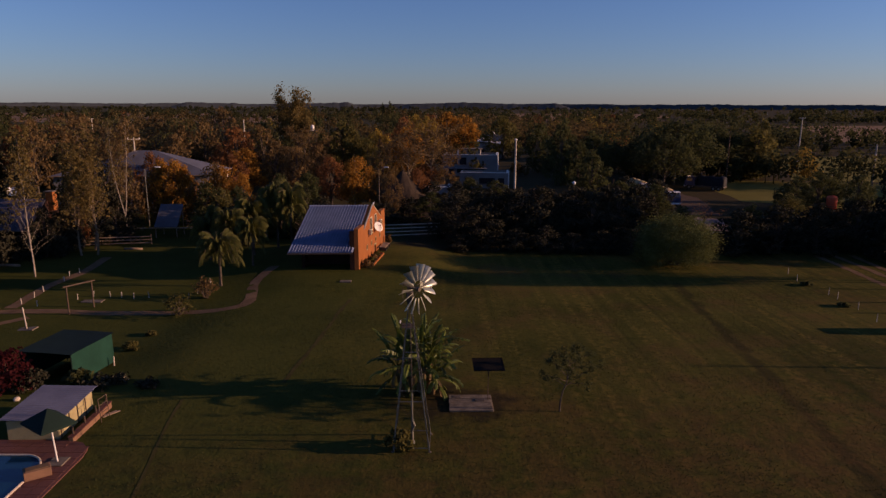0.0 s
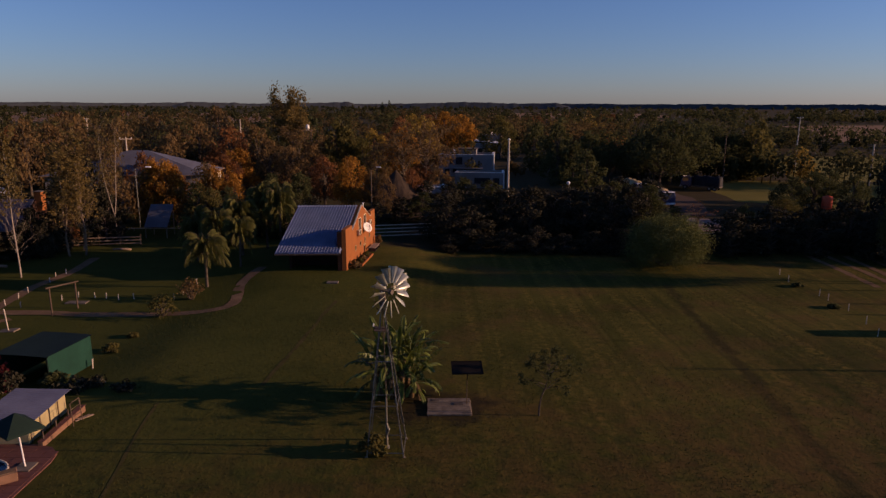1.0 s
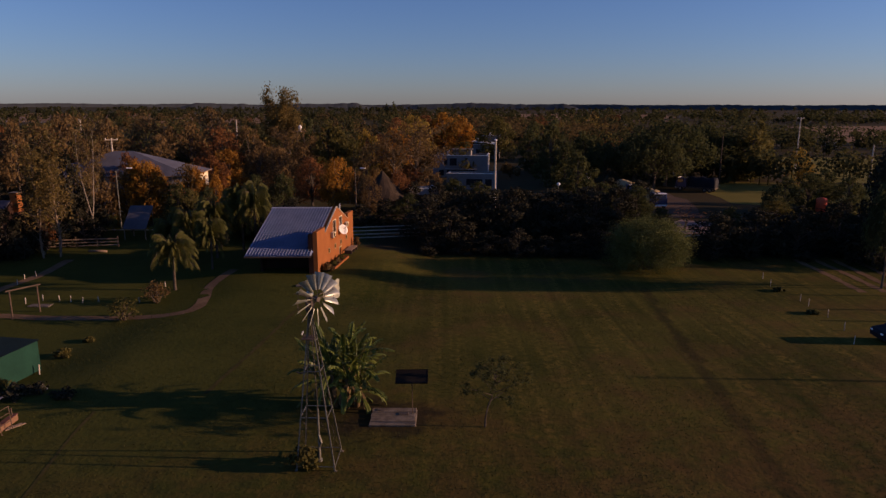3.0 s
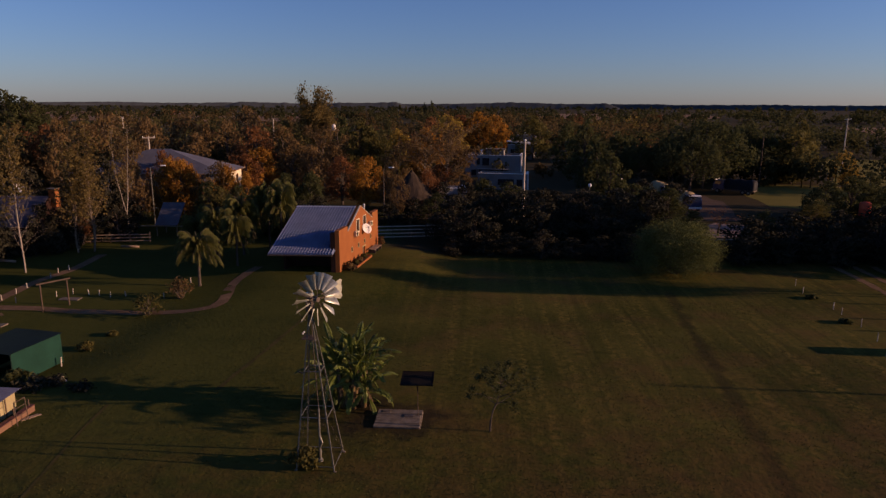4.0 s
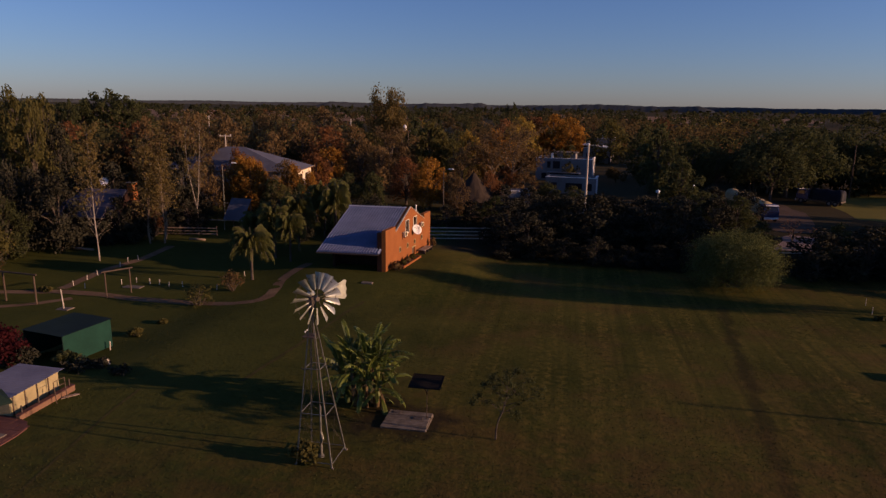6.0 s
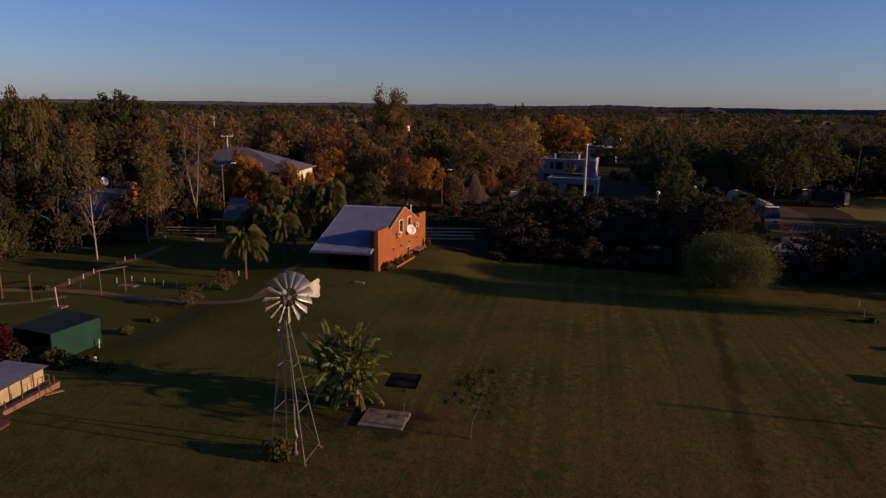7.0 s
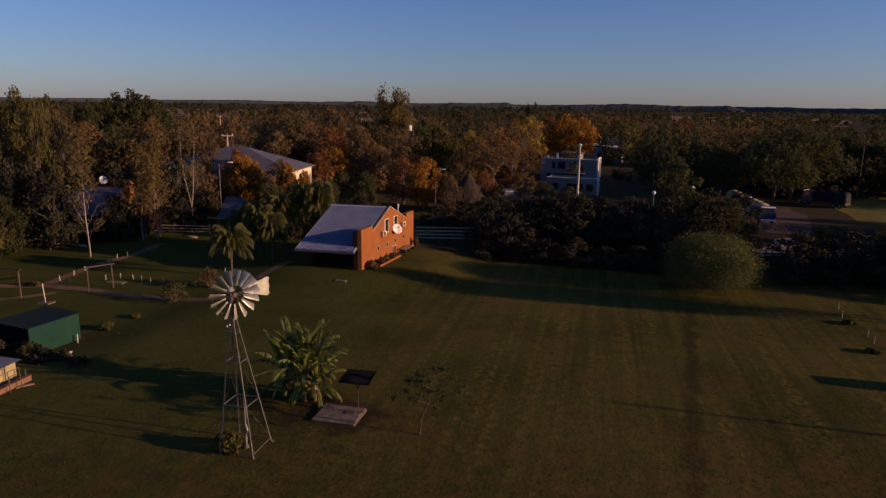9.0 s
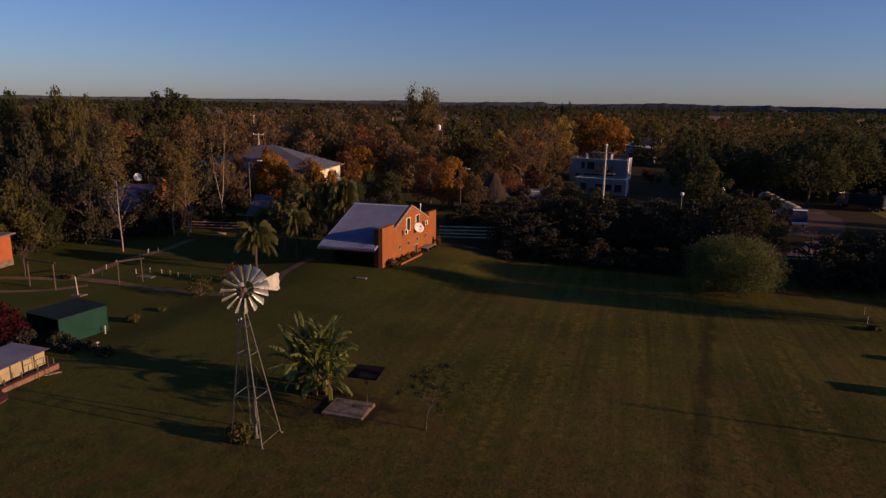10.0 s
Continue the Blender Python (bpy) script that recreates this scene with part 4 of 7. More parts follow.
    def wp(r, w, off=0.0):
        return hub + (side * math.cos(w) + upward * math.sin(w)) * r + face * off

    for ring, r in ((rim_in, 0.50), (rim_out, 1.02)):
        for k in range(30):
            ring.tube([wp(r, k * math.pi / 15, -0.05), wp(r, (k + 1) * math.pi / 15, -0.05)], 0.012, 4)
    wheel = part("wheel_rim", rim_in, RUSTY, mill, "steel hoops of the wind wheel")
    part("outer_rim", rim_out, RUSTY, wheel)
    part("hub", Shape().tube([hub - face * 0.08, hub + face * 0.12], 0.11, 10), RUSTY, wheel)
    part("gear_hood", Shape().lathe([(0.02, 8.46), (0.2, 8.46), (0.2, 8.52), (0.12, 8.62), (0.02, 8.65)], 12, (tilt.x, tilt.y)), BLADE, gearbox, "pale sheet metal hood")
    for k in range(5):
        w = k * 2 * math.pi / 5 + 0.2
        part("spoke", Shape().tube([wp(0.08, w, 0.05), wp(0.98, w, -0.05)], 0.014, 4), RUSTY, wheel)
    count = 15
    for k in range(count):
        w = 2 * math.pi * k / count + 0.13
        s = Shape()
        radial = side * math.cos(w) + upward * math.sin(w)
        tang = -side * math.sin(w) + upward * math.cos(w)
        verts = []
        for thick in (0.0, 0.006):
            for i, r in enumerate((0.44, 0.70, 0.96, 1.20)):
                half = 0.085 + 0.135 * i / 3
                for j in (-1, -0.33, 0.33, 1):
                    bow = 0.05 * (1 - j * j)
                    verts.append(hub + radial * r + tang * (half * j * 0.66) + face * (-half * j * 0.76 + bow + thick))
        f = []
        for lay, flip in ((0, False), (16, True)):
            for i in range(3):
                for j in range(3):
                    q = (lay + i * 4 + j, lay + i * 4 + j + 1, lay + i * 4 + j + 5, lay + i * 4 + j + 4)
                    f.append(q[::-1] if flip else q)
        edge = [0, 1, 2, 3, 7, 11, 15, 14, 13, 12, 8, 4]
        f += [(edge[i], edge[(i + 1) % 12], edge[(i + 1) % 12] + 16, edge[i] + 16) for i in range(12)]
        part("blade", s.add(verts, f), BLADE, wheel)
    # tail vane, furled beside the wheel
    back = Vector((0.50, 0.866, 0)).normalized()
    root = tilt + Vector((0, 0, 8.28))
    boom = part("tail_boom", Shape().tube([root, root + back * 1.35 + upward * 0.1], 0.025, 5).tube([root + upward * -0.3, root + back * 1.35 + upward * -0.05], 0.018, 5), RUSTY, mill)
    outline = [(0.95, 0.18), (1.98, 0.50), (2.12, 0.43), (2.06, 0.22), (2.12, 0.02), (2.06, -0.18), (2.12, -0.36), (1.98, -0.46), (0.95, -0.16)]
    n = len(outline)
    across = Vector((-back.y, back.x, 0))
    verts = [root + back * a + upward * b + across * t for t in (-0.004, 0.004) for a, b in outline]
    part("tail_vane", Shape().add(verts, [tuple(range(n))[::-1], tuple(range(n, 2 * n))] + [(i, (i + 1) % n, (i + 1) % n + n, i + n) for i in range(n)]), BLADE, boom, "pale sheet metal tail vane with scalloped end")
    part("vane_rib", Shape().tube([root + back * 1.0 + upward * 0.1 + across * 0.012, root + back * 2.0 + upward * 0.33 + across * 0.012], 0.01, 4).tube([root + back * 1.0 + across * 0.012, root + back * 2.0 - upward * 0.2 + across * 0.012], 0.01, 4), RUSTY, boom)
    return mill


windmill(-2.06, 28.65, -46)
shrub(-2.72, 28.1, 1.2, 1.7, "olive", "small leafy shrub growing at the windmill foot", 41, 700, 0.13)


# ---- the banana clump ----
def banana_leaf(rng, start, way, long, width, droop, torn=0.25):
    """One arching blade, folded along its rib and torn into strips."""
    s, p, d = Shape(), Vector(start), Vector(way).normalized()
    pts = [p.copy()]
    n = 15
    for i in range(n):
        p = p + d * long / n
        d = (d + Vector((0, 0, -droop * (0.25 + 0.9 * i / n)))).normalized()
        pts.append(p.copy())
    s.tube(pts, [0.036 * (1 - i / (n + 2)) for i in range(n + 1)], 4)
    for i in range(3, n):
        t = (pts[i + 1] - pts[i]).normalized()
        out = t.cross(Vector((0, 0, 1)))
        out = out.normalized() if out.length > 0.05 else Vector((1, 0, 0))
        top = out.cross(t)
        shape0 = math.sin(math.pi * min(1, (i - 2.2) / (n - 1.6))) ** 0.5
        shape1 = math.sin(math.pi * min(1, (i - 1.2) / (n - 1.6))) ** 0.5 if i < n - 1 else 0.06
        for half in (-1, 1):
            sag = rng.uniform(0.1, 0.5) if rng.random() > torn else rng.uniform(0.5, 1.1)
            gap = rng.uniform(0.0, 1.2 * torn)
            a, b = pts[i], pts[i].lerp(pts[i + 1], 1 - gap * 0.4)
            wa, wb = width * shape0, width * shape1
            mid = [q + out * half * w * 0.5 + top * w * 0.10 for q, w in ((a, wa), (b, wb))]
            a2 = a + out * half * wa * 0.95 - Vector((0, 0, wa * sag)) + t * 0.12
            b2 = b + out * half * wb * 0.95 - Vector((0, 0, wb * sag)) + t * (0.12 - gap * 0.2)
            s.add([a, b, mid[1], mid[0], b2, a2], [(0, 1, 2, 3), (3, 2, 4, 5)] if half > 0 else [(3, 2, 1, 0), (5, 4, 2, 3)])
    return s


def banana_clump(x, y):
    rng = random.Random(11)
    ob = thing("banana_plant", x, y, gz(y), 0, "clump of banana plants with broad torn green leaves", "banana plant")
    stems = [(0.1, 0.1, 2.75), (0.55, 0.2, 2.3), (-0.55, 0.3, 2.2), (0.3, -0.45, 1.9), (-0.35, -0.3, 2.4), (0.2, 0.7, 2.6), (-0.9, 0.1, 1.7), (0.85, -0.2, 1.4)]
    rises = (3.6, 2.9, 2.3, 1.8, 1.5, 1.15, 0.9, 0.7, 0.5, 0.3, 0.1, -0.1, -0.3, -0.6)
    for i, (sx, sy, h) in enumerate(stems):
        lean = Vector((sx * 0.2, sy * 0.2, 1))
        top = Vector((sx, sy, 0)) + lean * h
        part("stem", Shape().tube([(sx, sy, -0.1), Vector((sx, sy, 0)) + lean * h * 0.5, top], [0.17, 0.14, 0.09], 9), STEM, ob, "brown sheathed banana stem", smooth=True)
        for k, up in enumerate(rises):
            w = k * 2.399 + i * 1.1
            way = Vector((math.cos(w) + sx * 0.35, math.sin(w) + sy * 0.3, up))
            long = rng.uniform(2.0, 2.7) * (1.0 if k < 6 else 0.86 if k < 10 else 0.68)
            part("leaf", banana_leaf(rng, top - Vector((0, 0, 0.05 * k)), way, long, rng.uniform(0.15, 0.22), rng.uniform(0.08, 0.19), rng.choice((0.1, 0.3, 0.7))), LEAF["banana"], ob)
        for k in range(2):
            w = k * 2.6 + i * 1.3
            part("dry_leaf", banana_leaf(rng, top - Vector((0, 0, 0.35)), (math.cos(w), math.sin(w), -0.5), rng.uniform(1.0, 1.4), 0.15, 0.35), STEM, ob, "withered brown hanging leaf")
    part("spear_leaf", banana_leaf(rng, (-0.5, 0.2, 2.6), (-0.8, 0.1, 2.1), 2.3, 0.12, 0.0, 0.0), LEAF["banana"], ob)
    part("torn_leaf", banana_leaf(rng, (0.4, 0.0, 2.6), (1.0, -0.05, 0.75), 2.9, 0.2, 0.11, 1.0), LEAF["banana"], ob, "long leaf torn into a comb")
    return ob


banana_clump(-1.95, 35.0)


# ---- slab, panel and sapling near the mill ----
def well_cover():
    ob = thing("well_cover", 1.15, 33.25, gz(33.2), 0.5, "weathered concrete well cover of long slabs", "slab")
    part("base", Shape().box(-1.25, -1.0, -0.2, 1.25, 1.0, 0.06, 0.02), CONCRETE, ob)
    for k, (y0, y1) in enumerate(((-1.02, -0.62), (-0.58, -0.05), (-0.01, 0.5), (0.54, 1.02))):
        part("slab", Shape().box(-1.27 + 0.02 * (k % 2), y0, 0.062, 1.22 - 0.03 * (k % 3), y1, 0.13 + 0.012 * (k % 2), 0.015), CONCRETE, ob)
    part("lid", Shape().box(0.25, 0.1, 0.131, 0.8, 0.45, 0.17, 0.02), RUSTY, ob, "rusty square inspection lid")
    part("lid", Shape().box(-1.0, 0.6, 0.143, -0.55, 0.9, 0.17, 0.02), RUSTY, ob, "rusty square inspection lid")


well_cover()


def solar_panel():
    x, y = 2.15, 33.6
    ob = thing("solar_panel", x, y, gz(y), 0, "black solar panel tilted on a thin steel post", "solar panel")
    part("post", Shape().tube([(0, 0, -0.1), (0, 0, 2.3)], 0.02, 8), DARKWOOD, ob)
    c = [Vector((-0.86, -0.80, 2.28)), Vector((0.87, -0.80, 2.30)), Vector((0.84, 0.72, 2.44)), Vector((-0.9, 0.75, 2.40))]
    panel = part("panel", Shape().slab(c, 0.04), BLACK, ob)
    frame_shape = Shape()
    for a, b in zip(c, c[1:] + c[:1]):
        frame_shape.tube([a, b], 0.022, 4)
    part("rim", frame_shape, BLACK, panel)
    part("strut", Shape().tube([(0, 0, 1.6), (0, -0.6, 2.2)], 0.02, 5).tube([(0, 0, 1.6), (0, 0.55, 2.34)], 0.015, 5), BLACK, ob)


solar_panel()


def sapling(x, y):
    rng = np.random.default_rng(5)
    ob = thing("young_tree", x, y, gz(y), 0, "young tree with a thin leaning trunk and sparse dull green leaves", "tree")
    wood, ends = Shape(), []
    stem = [Vector((0, 0, -0.15)), Vector((0.02, 0.0, 0.55)), Vector((0.14, 0.05, 1.15)), Vector((0.34, 0.1, 1.65)), Vector((0.5, 0.1, 2.5)), Vector((0.55, 0.1, 3.3))]
    wood.tube(stem, [0.055, 0.048, 0.042, 0.036, 0.022, 0.01], 6)
    for k in range(17):
        u = 2.6 + 2.3 * k / 17
        at = stem[int(u)].lerp(stem[int(u) + 1], u - int(u))
        w = k * 2.4 + 0.4
        reach = (1.75, 1.5, 1.1)[min(2, int((u - 2.6) / 0.8))] * rng.uniform(0.75, 1.15)
        way = Vector((math.cos(w), math.sin(w), 0.45)).normalized()
        knee = at + way * reach * 0.55 + Vector((0, 0, 0.05))
        end = at + way * reach + Vector((0, 0, rng.uniform(-0.1, 0.2)))
        wood.tube([at, knee, end], [0.02, 0.013, 0.005], 4)
        ends += [(knee, 0.20), (end, 0.30), (end + Vector(rng.normal(0, 0.22, 3)), 0.24)]
        for q in (knee, end):
            wood.tube([q, q + Vector(rng.normal(0, 0.25, 3))], [0.007, 0.003], 3)
    ends += [(stem[5], 0.3), (stem[4], 0.25)]
    part("trunk", wood, BARK, ob)
    part("crown", crown_mesh("crown", [(tuple(c), r * 1.25, 0.7) for c, r in ends], 4600, 0.062, rng, hollow=0.0), LEAF["dark"], ob)


sapling(6.1, 32.3)
for k, (x, y, h, w, kind) in enumerate(((-23.4, 44.3, 0.8, 1.5, "olive"), (-23.4, 47.8, 0.35, 1.1, "olive"), (-23.3, 53.1, 2.4, 3.0, "olive"), (-22.4, 57.6, 2.4, 2.8, "brown"), (-20.9, 36.9, 0.4, 1.8, "evergreen"), (-18.6, 36.0, 0.35, 1.6, "evergreen"), (-21.7, 35.9, 0.7, 2.2, "evergreen"), (-40.0, 54.0, 0.6, 1.5, "olive"))):
    shrub(x, y, h, w, kind, ("low straggling shrub in the lawn" if h < 1 else "airy half-bare garden shrub"), 500 + k, 380 if h < 1 else 520, 0.13)




def lying_log(x, y, long, r, turn):
    ob = thing("log", x, y, gz(y, x), turn, "pale weathered log lying in the grass", "log", "logs on the lawn")
    part("trunk", Shape().tube([(0, 0, r * 0.8), (long / 2, 0.05, r * 0.85), (long, 0, r * 0.75)], [r, r * 0.95, r * 0.85], 9), WOOD, ob, smooth=True)


lying_log(-50.6, 69.6, 3.7, 0.17, -3)
lying_log(-39.4, 78.1, 2.2, 0.16, 0)
# ---- green shelter, low shed, terrace and pool ----
def green_shelter():
    ob = thing("shelter", -23.98, 37.52, gz(39.5, -24.5), -9.5, "green shade-cloth shelter with a dark sagging roof", "shelter")
    w, d, h = 3.6, 4.0, 2.16
    for x, y in ((-w, 0), (0, 0), (0, d), (-w, d)):
        part("post", Shape().tube([(x, y, -0.1), (x, y, h)], 0.04, 6), DARKGREEN, ob)
    part("side_cloth", Shape().slab([(0.05, 0, 0.12), (0.05, d, 0.12), (0.05, d, h), (0.05, 0, h)], 0.02), GREENCLOTH, ob, "taut bright green side cloth")
    part("back_cloth", Shape().slab([(0, d + 0.05, 0.12), (-w, d + 0.05, 0.12), (-w, d + 0.05, h), (0, d + 0.05, h)], 0.02), GREENCLOTH, ob)
    part("left_cloth", Shape().slab([(-w - 0.05, d, 0.12), (-w - 0.05, 0, 0.12), (-w - 0.05, 0, h), (-w - 0.05, d, h)], 0.02), GREENCLOTH, ob)
    roof = Shape()
    n = 8
    roof.v = [(-w - 0.1 + (w + 0.2) * i / n, -0.15 + (d + 0.3) * j / n, h + 0.04 + 0.10 * (1 - abs(2 * i / n - 1)) * 0.25 - 0.08 * math.sin(math.pi * i / n) * math.sin(math.pi * j / n)) for j in range(n + 1) for i in range(n + 1)]
    roof.f = [(j * (n + 1) + i, j * (n + 1) + i + 1, (j + 1) * (n + 1) + i + 1, (j + 1) * (n + 1) + i) for j in range(n) for i in range(n)]
    part("roof_cloth", roof, DARKGREEN, ob, "dark green cloth roof", smooth=True)
    part("ridge_pole", Shape().tube([(-w - 0.1, 0, h), (0.1, 0, h)], 0.035, 5).tube([(-w - 0.1, d, h), (0.1, d, h)], 0.035, 5).tube([(0, 0, h), (0, d, h)], 0.035, 5), DARKGREEN, ob)


green_shelter()
shrub(-23.3, 36.7, 1.2, 1.9, "dark", "dark spiky plant beside the green shelter", 61, 420, 0.2)
shrub(-27.1, 35.7, 3.0, 3.8, "red", "crimson flowering shrub beside the shelter", 62, 1500, 0.17)
shrub(-30.4, 38.0, 2.8, 3.6, "red", "crimson flowering shrub beside the shelter", 63, 1300, 0.17)
shrub(-25.5, 35.8, 1.6, 2.2, "evergreen", "withered garden shrub before the shelter", 64, 500, 0.14)


def white_post(x, y, h, r, label, lean=2.0, group="", name="post"):
    ob = thing(name, x, y, gz(y, x), 0, label, "post", group)
    ob.matrix_world = pose(x, y, gz(y, x), 0, lean, 0)
    part("shaft", Shape().lathe([(0.0, -0.1), (r, -0.1), (r, h - r * 0.6), (r * 0.6, h), (0.0, h + 0.002)], 10), PALE, ob)
    return ob


wp_ = white_post(-34.3, 49.6, 1.85, 0.05, "thick pale wooden post on a concrete pad", -4)
part("pad", Shape().box(-0.7, -0.45, -0.1, 0.7, 0.45, 0.05, 0.02), CONCRETE, wp_)
white_post(-23.0, 40.8, 0.7, 0.05, "short white post at the shelter corner", 3)
for i, (x, y) in enumerate(((-38.6, 56.0), (-36.9, 55.5), (-38.5, 57.8), (-38.6, 59.5), (-38.6, 63.1), (-39.2, 65.2), (-38.8, 66.5), (-34.2, 57.3), (-33.1, 58.1), (-31.5, 58.0), (-30.4, 57.9), (-29.1, 57.5), (-27.8, 57.8), (-24.0, 57.6), (-23.7, 59.0), (-23.6, 62.5))):
    white_post(x, y, 0.56, 0.042, "short whitewashed wooden post along the path", (-3, 2, 4)[i % 3], "short path posts", "path_post")


def swing_frame(x0, y0, x1, y1, h, r, material, label):
    ob = thing("swing_frame", x0, y0, gz(y0, x0), math.degrees(math.atan2(y1 - y0, x1 - x0)), label, "swing frame")
    n = math.hypot(x1 - x0, y1 - y0)
    for x in (0, n):
        part("upright", Shape().tube([(x, 0, -0.2), (x, 0, h)], r, 8), material, ob)
    part("crossbeam", Shape().tube([(-0.3, 0, h + r), (n + 0.3, 0, h + r)], r, 8), material, ob)
    return ob


swing_frame(-32.9, 53.4, -31.7, 55.3, 2.45, 0.07, DARKWOOD, "weathered brown swing frame of two posts and a beam")
swing_frame(-41.2, 50.6, -37.7, 50.3, 2.7, 0.075, DARKWOOD, "thin dark swing frame over bare earth")
structure("grill_pad", Shape().box(-33.5, 56.4, gz(56.8, -32.6) - 0.1, -31.6, 57.2, gz(56.8, -32.6) + 0.06, 0.02), CONCRETE, "small concrete pad in the grass", "slab")


def low_shed():
    ob = thing("shed", -20.1, 29.0, gz(31), 3, "low cream shed with a pale corrugated flat roof", "shed")
    w, d, h = 2.5, 3.8, 1.15
    part("wall", Shape().box(-w, 0, -0.1, 0, 0.12, h).box(-w, d - 0.12, -0.1, 0, d, h).box(-0.12, 0.121, -0.1, 0, d - 0.121, h).box(-w, 0.121, -0.1, -w + 0.12, d - 0.121, h), OCHRE, ob)
    s, n = Shape(), 34
    for k in range(n + 1):
        y = -0.25 + (d + 0.5) * k / n
        z = h + 0.06 + (0.03 if k % 2 else 0.0)
        s.v += [(-w - 0.2, y, z + 0.12), (0.25, y, z), (-w - 0.2, y, z + 0.105), (0.25, y, z - 0.015)]
    for k in range(n):
        a, b = 4 * k, 4 * k + 4
        s.f += [(a, a + 1, b + 1, b), (a + 2, b + 2, b + 3, a + 3), (a + 1, a + 3, b + 3, b + 1), (a, b, b + 2, a + 2)]
    part("roof_sheet", s, SHEDROOF, ob, "pale corrugated roof sheets")
    for k in range(4):
        part("wall_batten", Shape().box(0.003, 0.2 + k * 0.9, 0.0, 0.035, 0.28 + k * 0.9, h - 0.02), DARKWOOD, ob)
    return ob


low_shed()


def leaning_rack(x, y, turn):
    ob = thing("metal_rack", x, y, gz(y), turn, "small dark metal frame beside the shed wall", "rack")
    for px in (0, 0.75):
        part("upright", Shape().tube([(px, 0, 0), (px, 0.08, 1.3)], 0.025, 6), DARKWOOD, ob)
    for z in (0.5, 0.95, 1.3):
        part("rung", Shape().tube([(0, 0.08 * z / 1.35, z), (0.75, 0.08 * z / 1.35, z)], 0.02, 6), DARKWOOD, ob)


leaning_rack(-18.95, 31.0, 84)
def side_bench():
    ob = thing("low_wall", -19.35, 28.7, gz(30), 1, "low plastered garden wall with a tiled top beside the shed", "wall")
    part("wall", Shape().box(-0.12, 0, -0.1, 0.12, 4.2, 0.30, 0.01), CLAY, ob)
    for k in range(7):
        part("cap_tile", Shape().box(-0.17, 0.005 + k * 0.6, 0.301, 0.17, 0.595 + k * 0.6, 0.34, 0.01), TERRACOTTA, ob)
    for k in range(4):
        part("upright", Shape().box(-0.06, 0.3 + k * 1.2, 0.341, 0.0, 0.36 + k * 1.2, 0.75), DARKWOOD, ob)


side_bench()


def pool_terrace():
    T = gz(26)
    # paved area with a rounded corner, the pool left open
    outline = [(-18.0, 14), (-18.0, 27.2), (-18.15, 28.0), (-18.7, 28.6), (-19.6, 28.9), (-34, 28.9), (-34, 14)]
    terrace = structure("terrace", Shape().slab([(x, y, T + 0.05) for x, y in outline], 0.25), TERRACOTTA, "reddish tiled pool terrace with a rounded corner", "terrace")
    for i in range(16):
        for j in range(17):
            x0, y0 = -18.15 - (i + 1) * 0.6, 18.6 + j * 0.6
            if x0 + 0.6 < -19.3 - 0.2 and y0 < 27.6:
                continue
            if y0 + 0.6 > 28.3 and x0 > -19.5:
                continue
            part("tile", Shape().box(x0 + 0.012, y0 + 0.012, T + 0.05, x0 + 0.588, y0 + 0.588, T + 0.066), TERRACOTTA, terrace)
    pts = [(-19.5, 15)] + [(-20.9 + 1.4 * math.cos(w), 25.95 + 1.4 * math.sin(w)) for w in (k * math.pi / 16 for k in range(9))]
    pts += [(-25.4 - 1.4 * math.sin(w), 25.95 + 1.4 * math.cos(w)) for w in (k * math.pi / 16 for k in range(9))] + [(-26.8, 15)]
    pool = thing("pool", -23, 22, T, 0, "swimming pool of dark blue water with a pale rim", "pool")
    pool.matrix_world = pose(0, 0, 0)
    part("water", Shape().slab([(x, y, T + 0.075) for x, y in pts], 0.012), WATER, pool, "still dark blue water")
    rim_shape = Shape()
    for a, b in zip(pts, pts[1:]):
        rim_shape.tube([(*a, T + 0.08), (*b, T + 0.08)], 0.06, 6)
    part("rim", rim_shape, PALE, pool, "pale rounded pool rim")


pool_terrace()


def planter(x, y):
    ob = thing("planter_box", x, y, gz(y) + 0.06, 35, "low brick planter box at the pool edge", "planter")
    part("box", Shape().box(-0.55, -0.3, 0, 0.55, 0.3, 0.42, 0.02), CLAY, ob)
    part("soil", Shape().box(-0.45, -0.2, 0.42, 0.45, 0.2, 0.45), DIRT, ob)


planter(-19.15, 25.5)


def parasol(x, y):
    ob = thing("parasol", x, y, gz(y) + 0.06, 0, "dark green square parasol on a leaning white pole", "parasol")
    part("pole", Shape().tube([(0, 0, 0), (-0.32, 0.25, 2.5)], 0.035, 8), WHITE, ob)
    part("foot", Shape().box(-0.4, -0.4, 0, 0.4, 0.4, 0.07, 0.02), CONCRETE, ob)
    top = Vector((-0.33, 0.26, 2.66))
    rim_points = [top + Vector((1.2 * math.cos(w), 1.2 * math.sin(w), -0.70 - 0.12 * math.cos(w))) for w in [k * math.pi / 2 + 0.25 for k in range(4)]]
    canopy = Shape().add([top] + rim_points + [p - Vector((0, 0, 0.1)) for p in rim_points] + [top - Vector((0, 0, 0.03))],
                         [(0, 1 + k, 1 + (k + 1) % 4) for k in range(4)] + [(1 + k, 5 + k, 5 + (k + 1) % 4, 1 + (k + 1) % 4) for k in range(4)] + [(9, 5 + (k + 1) % 4, 5 + k) for k in range(4)])
    canopy = part("canopy", canopy, DARKGREEN, ob, "dark green cloth canopy")
    for p in rim_points:
        part("rib", Shape().tube([top - Vector((0, 0, 0.06)), p - Vector((0, 0, 0.06))], 0.01, 4), DARKWOOD, canopy)


parasol(-18.9, 26.7)


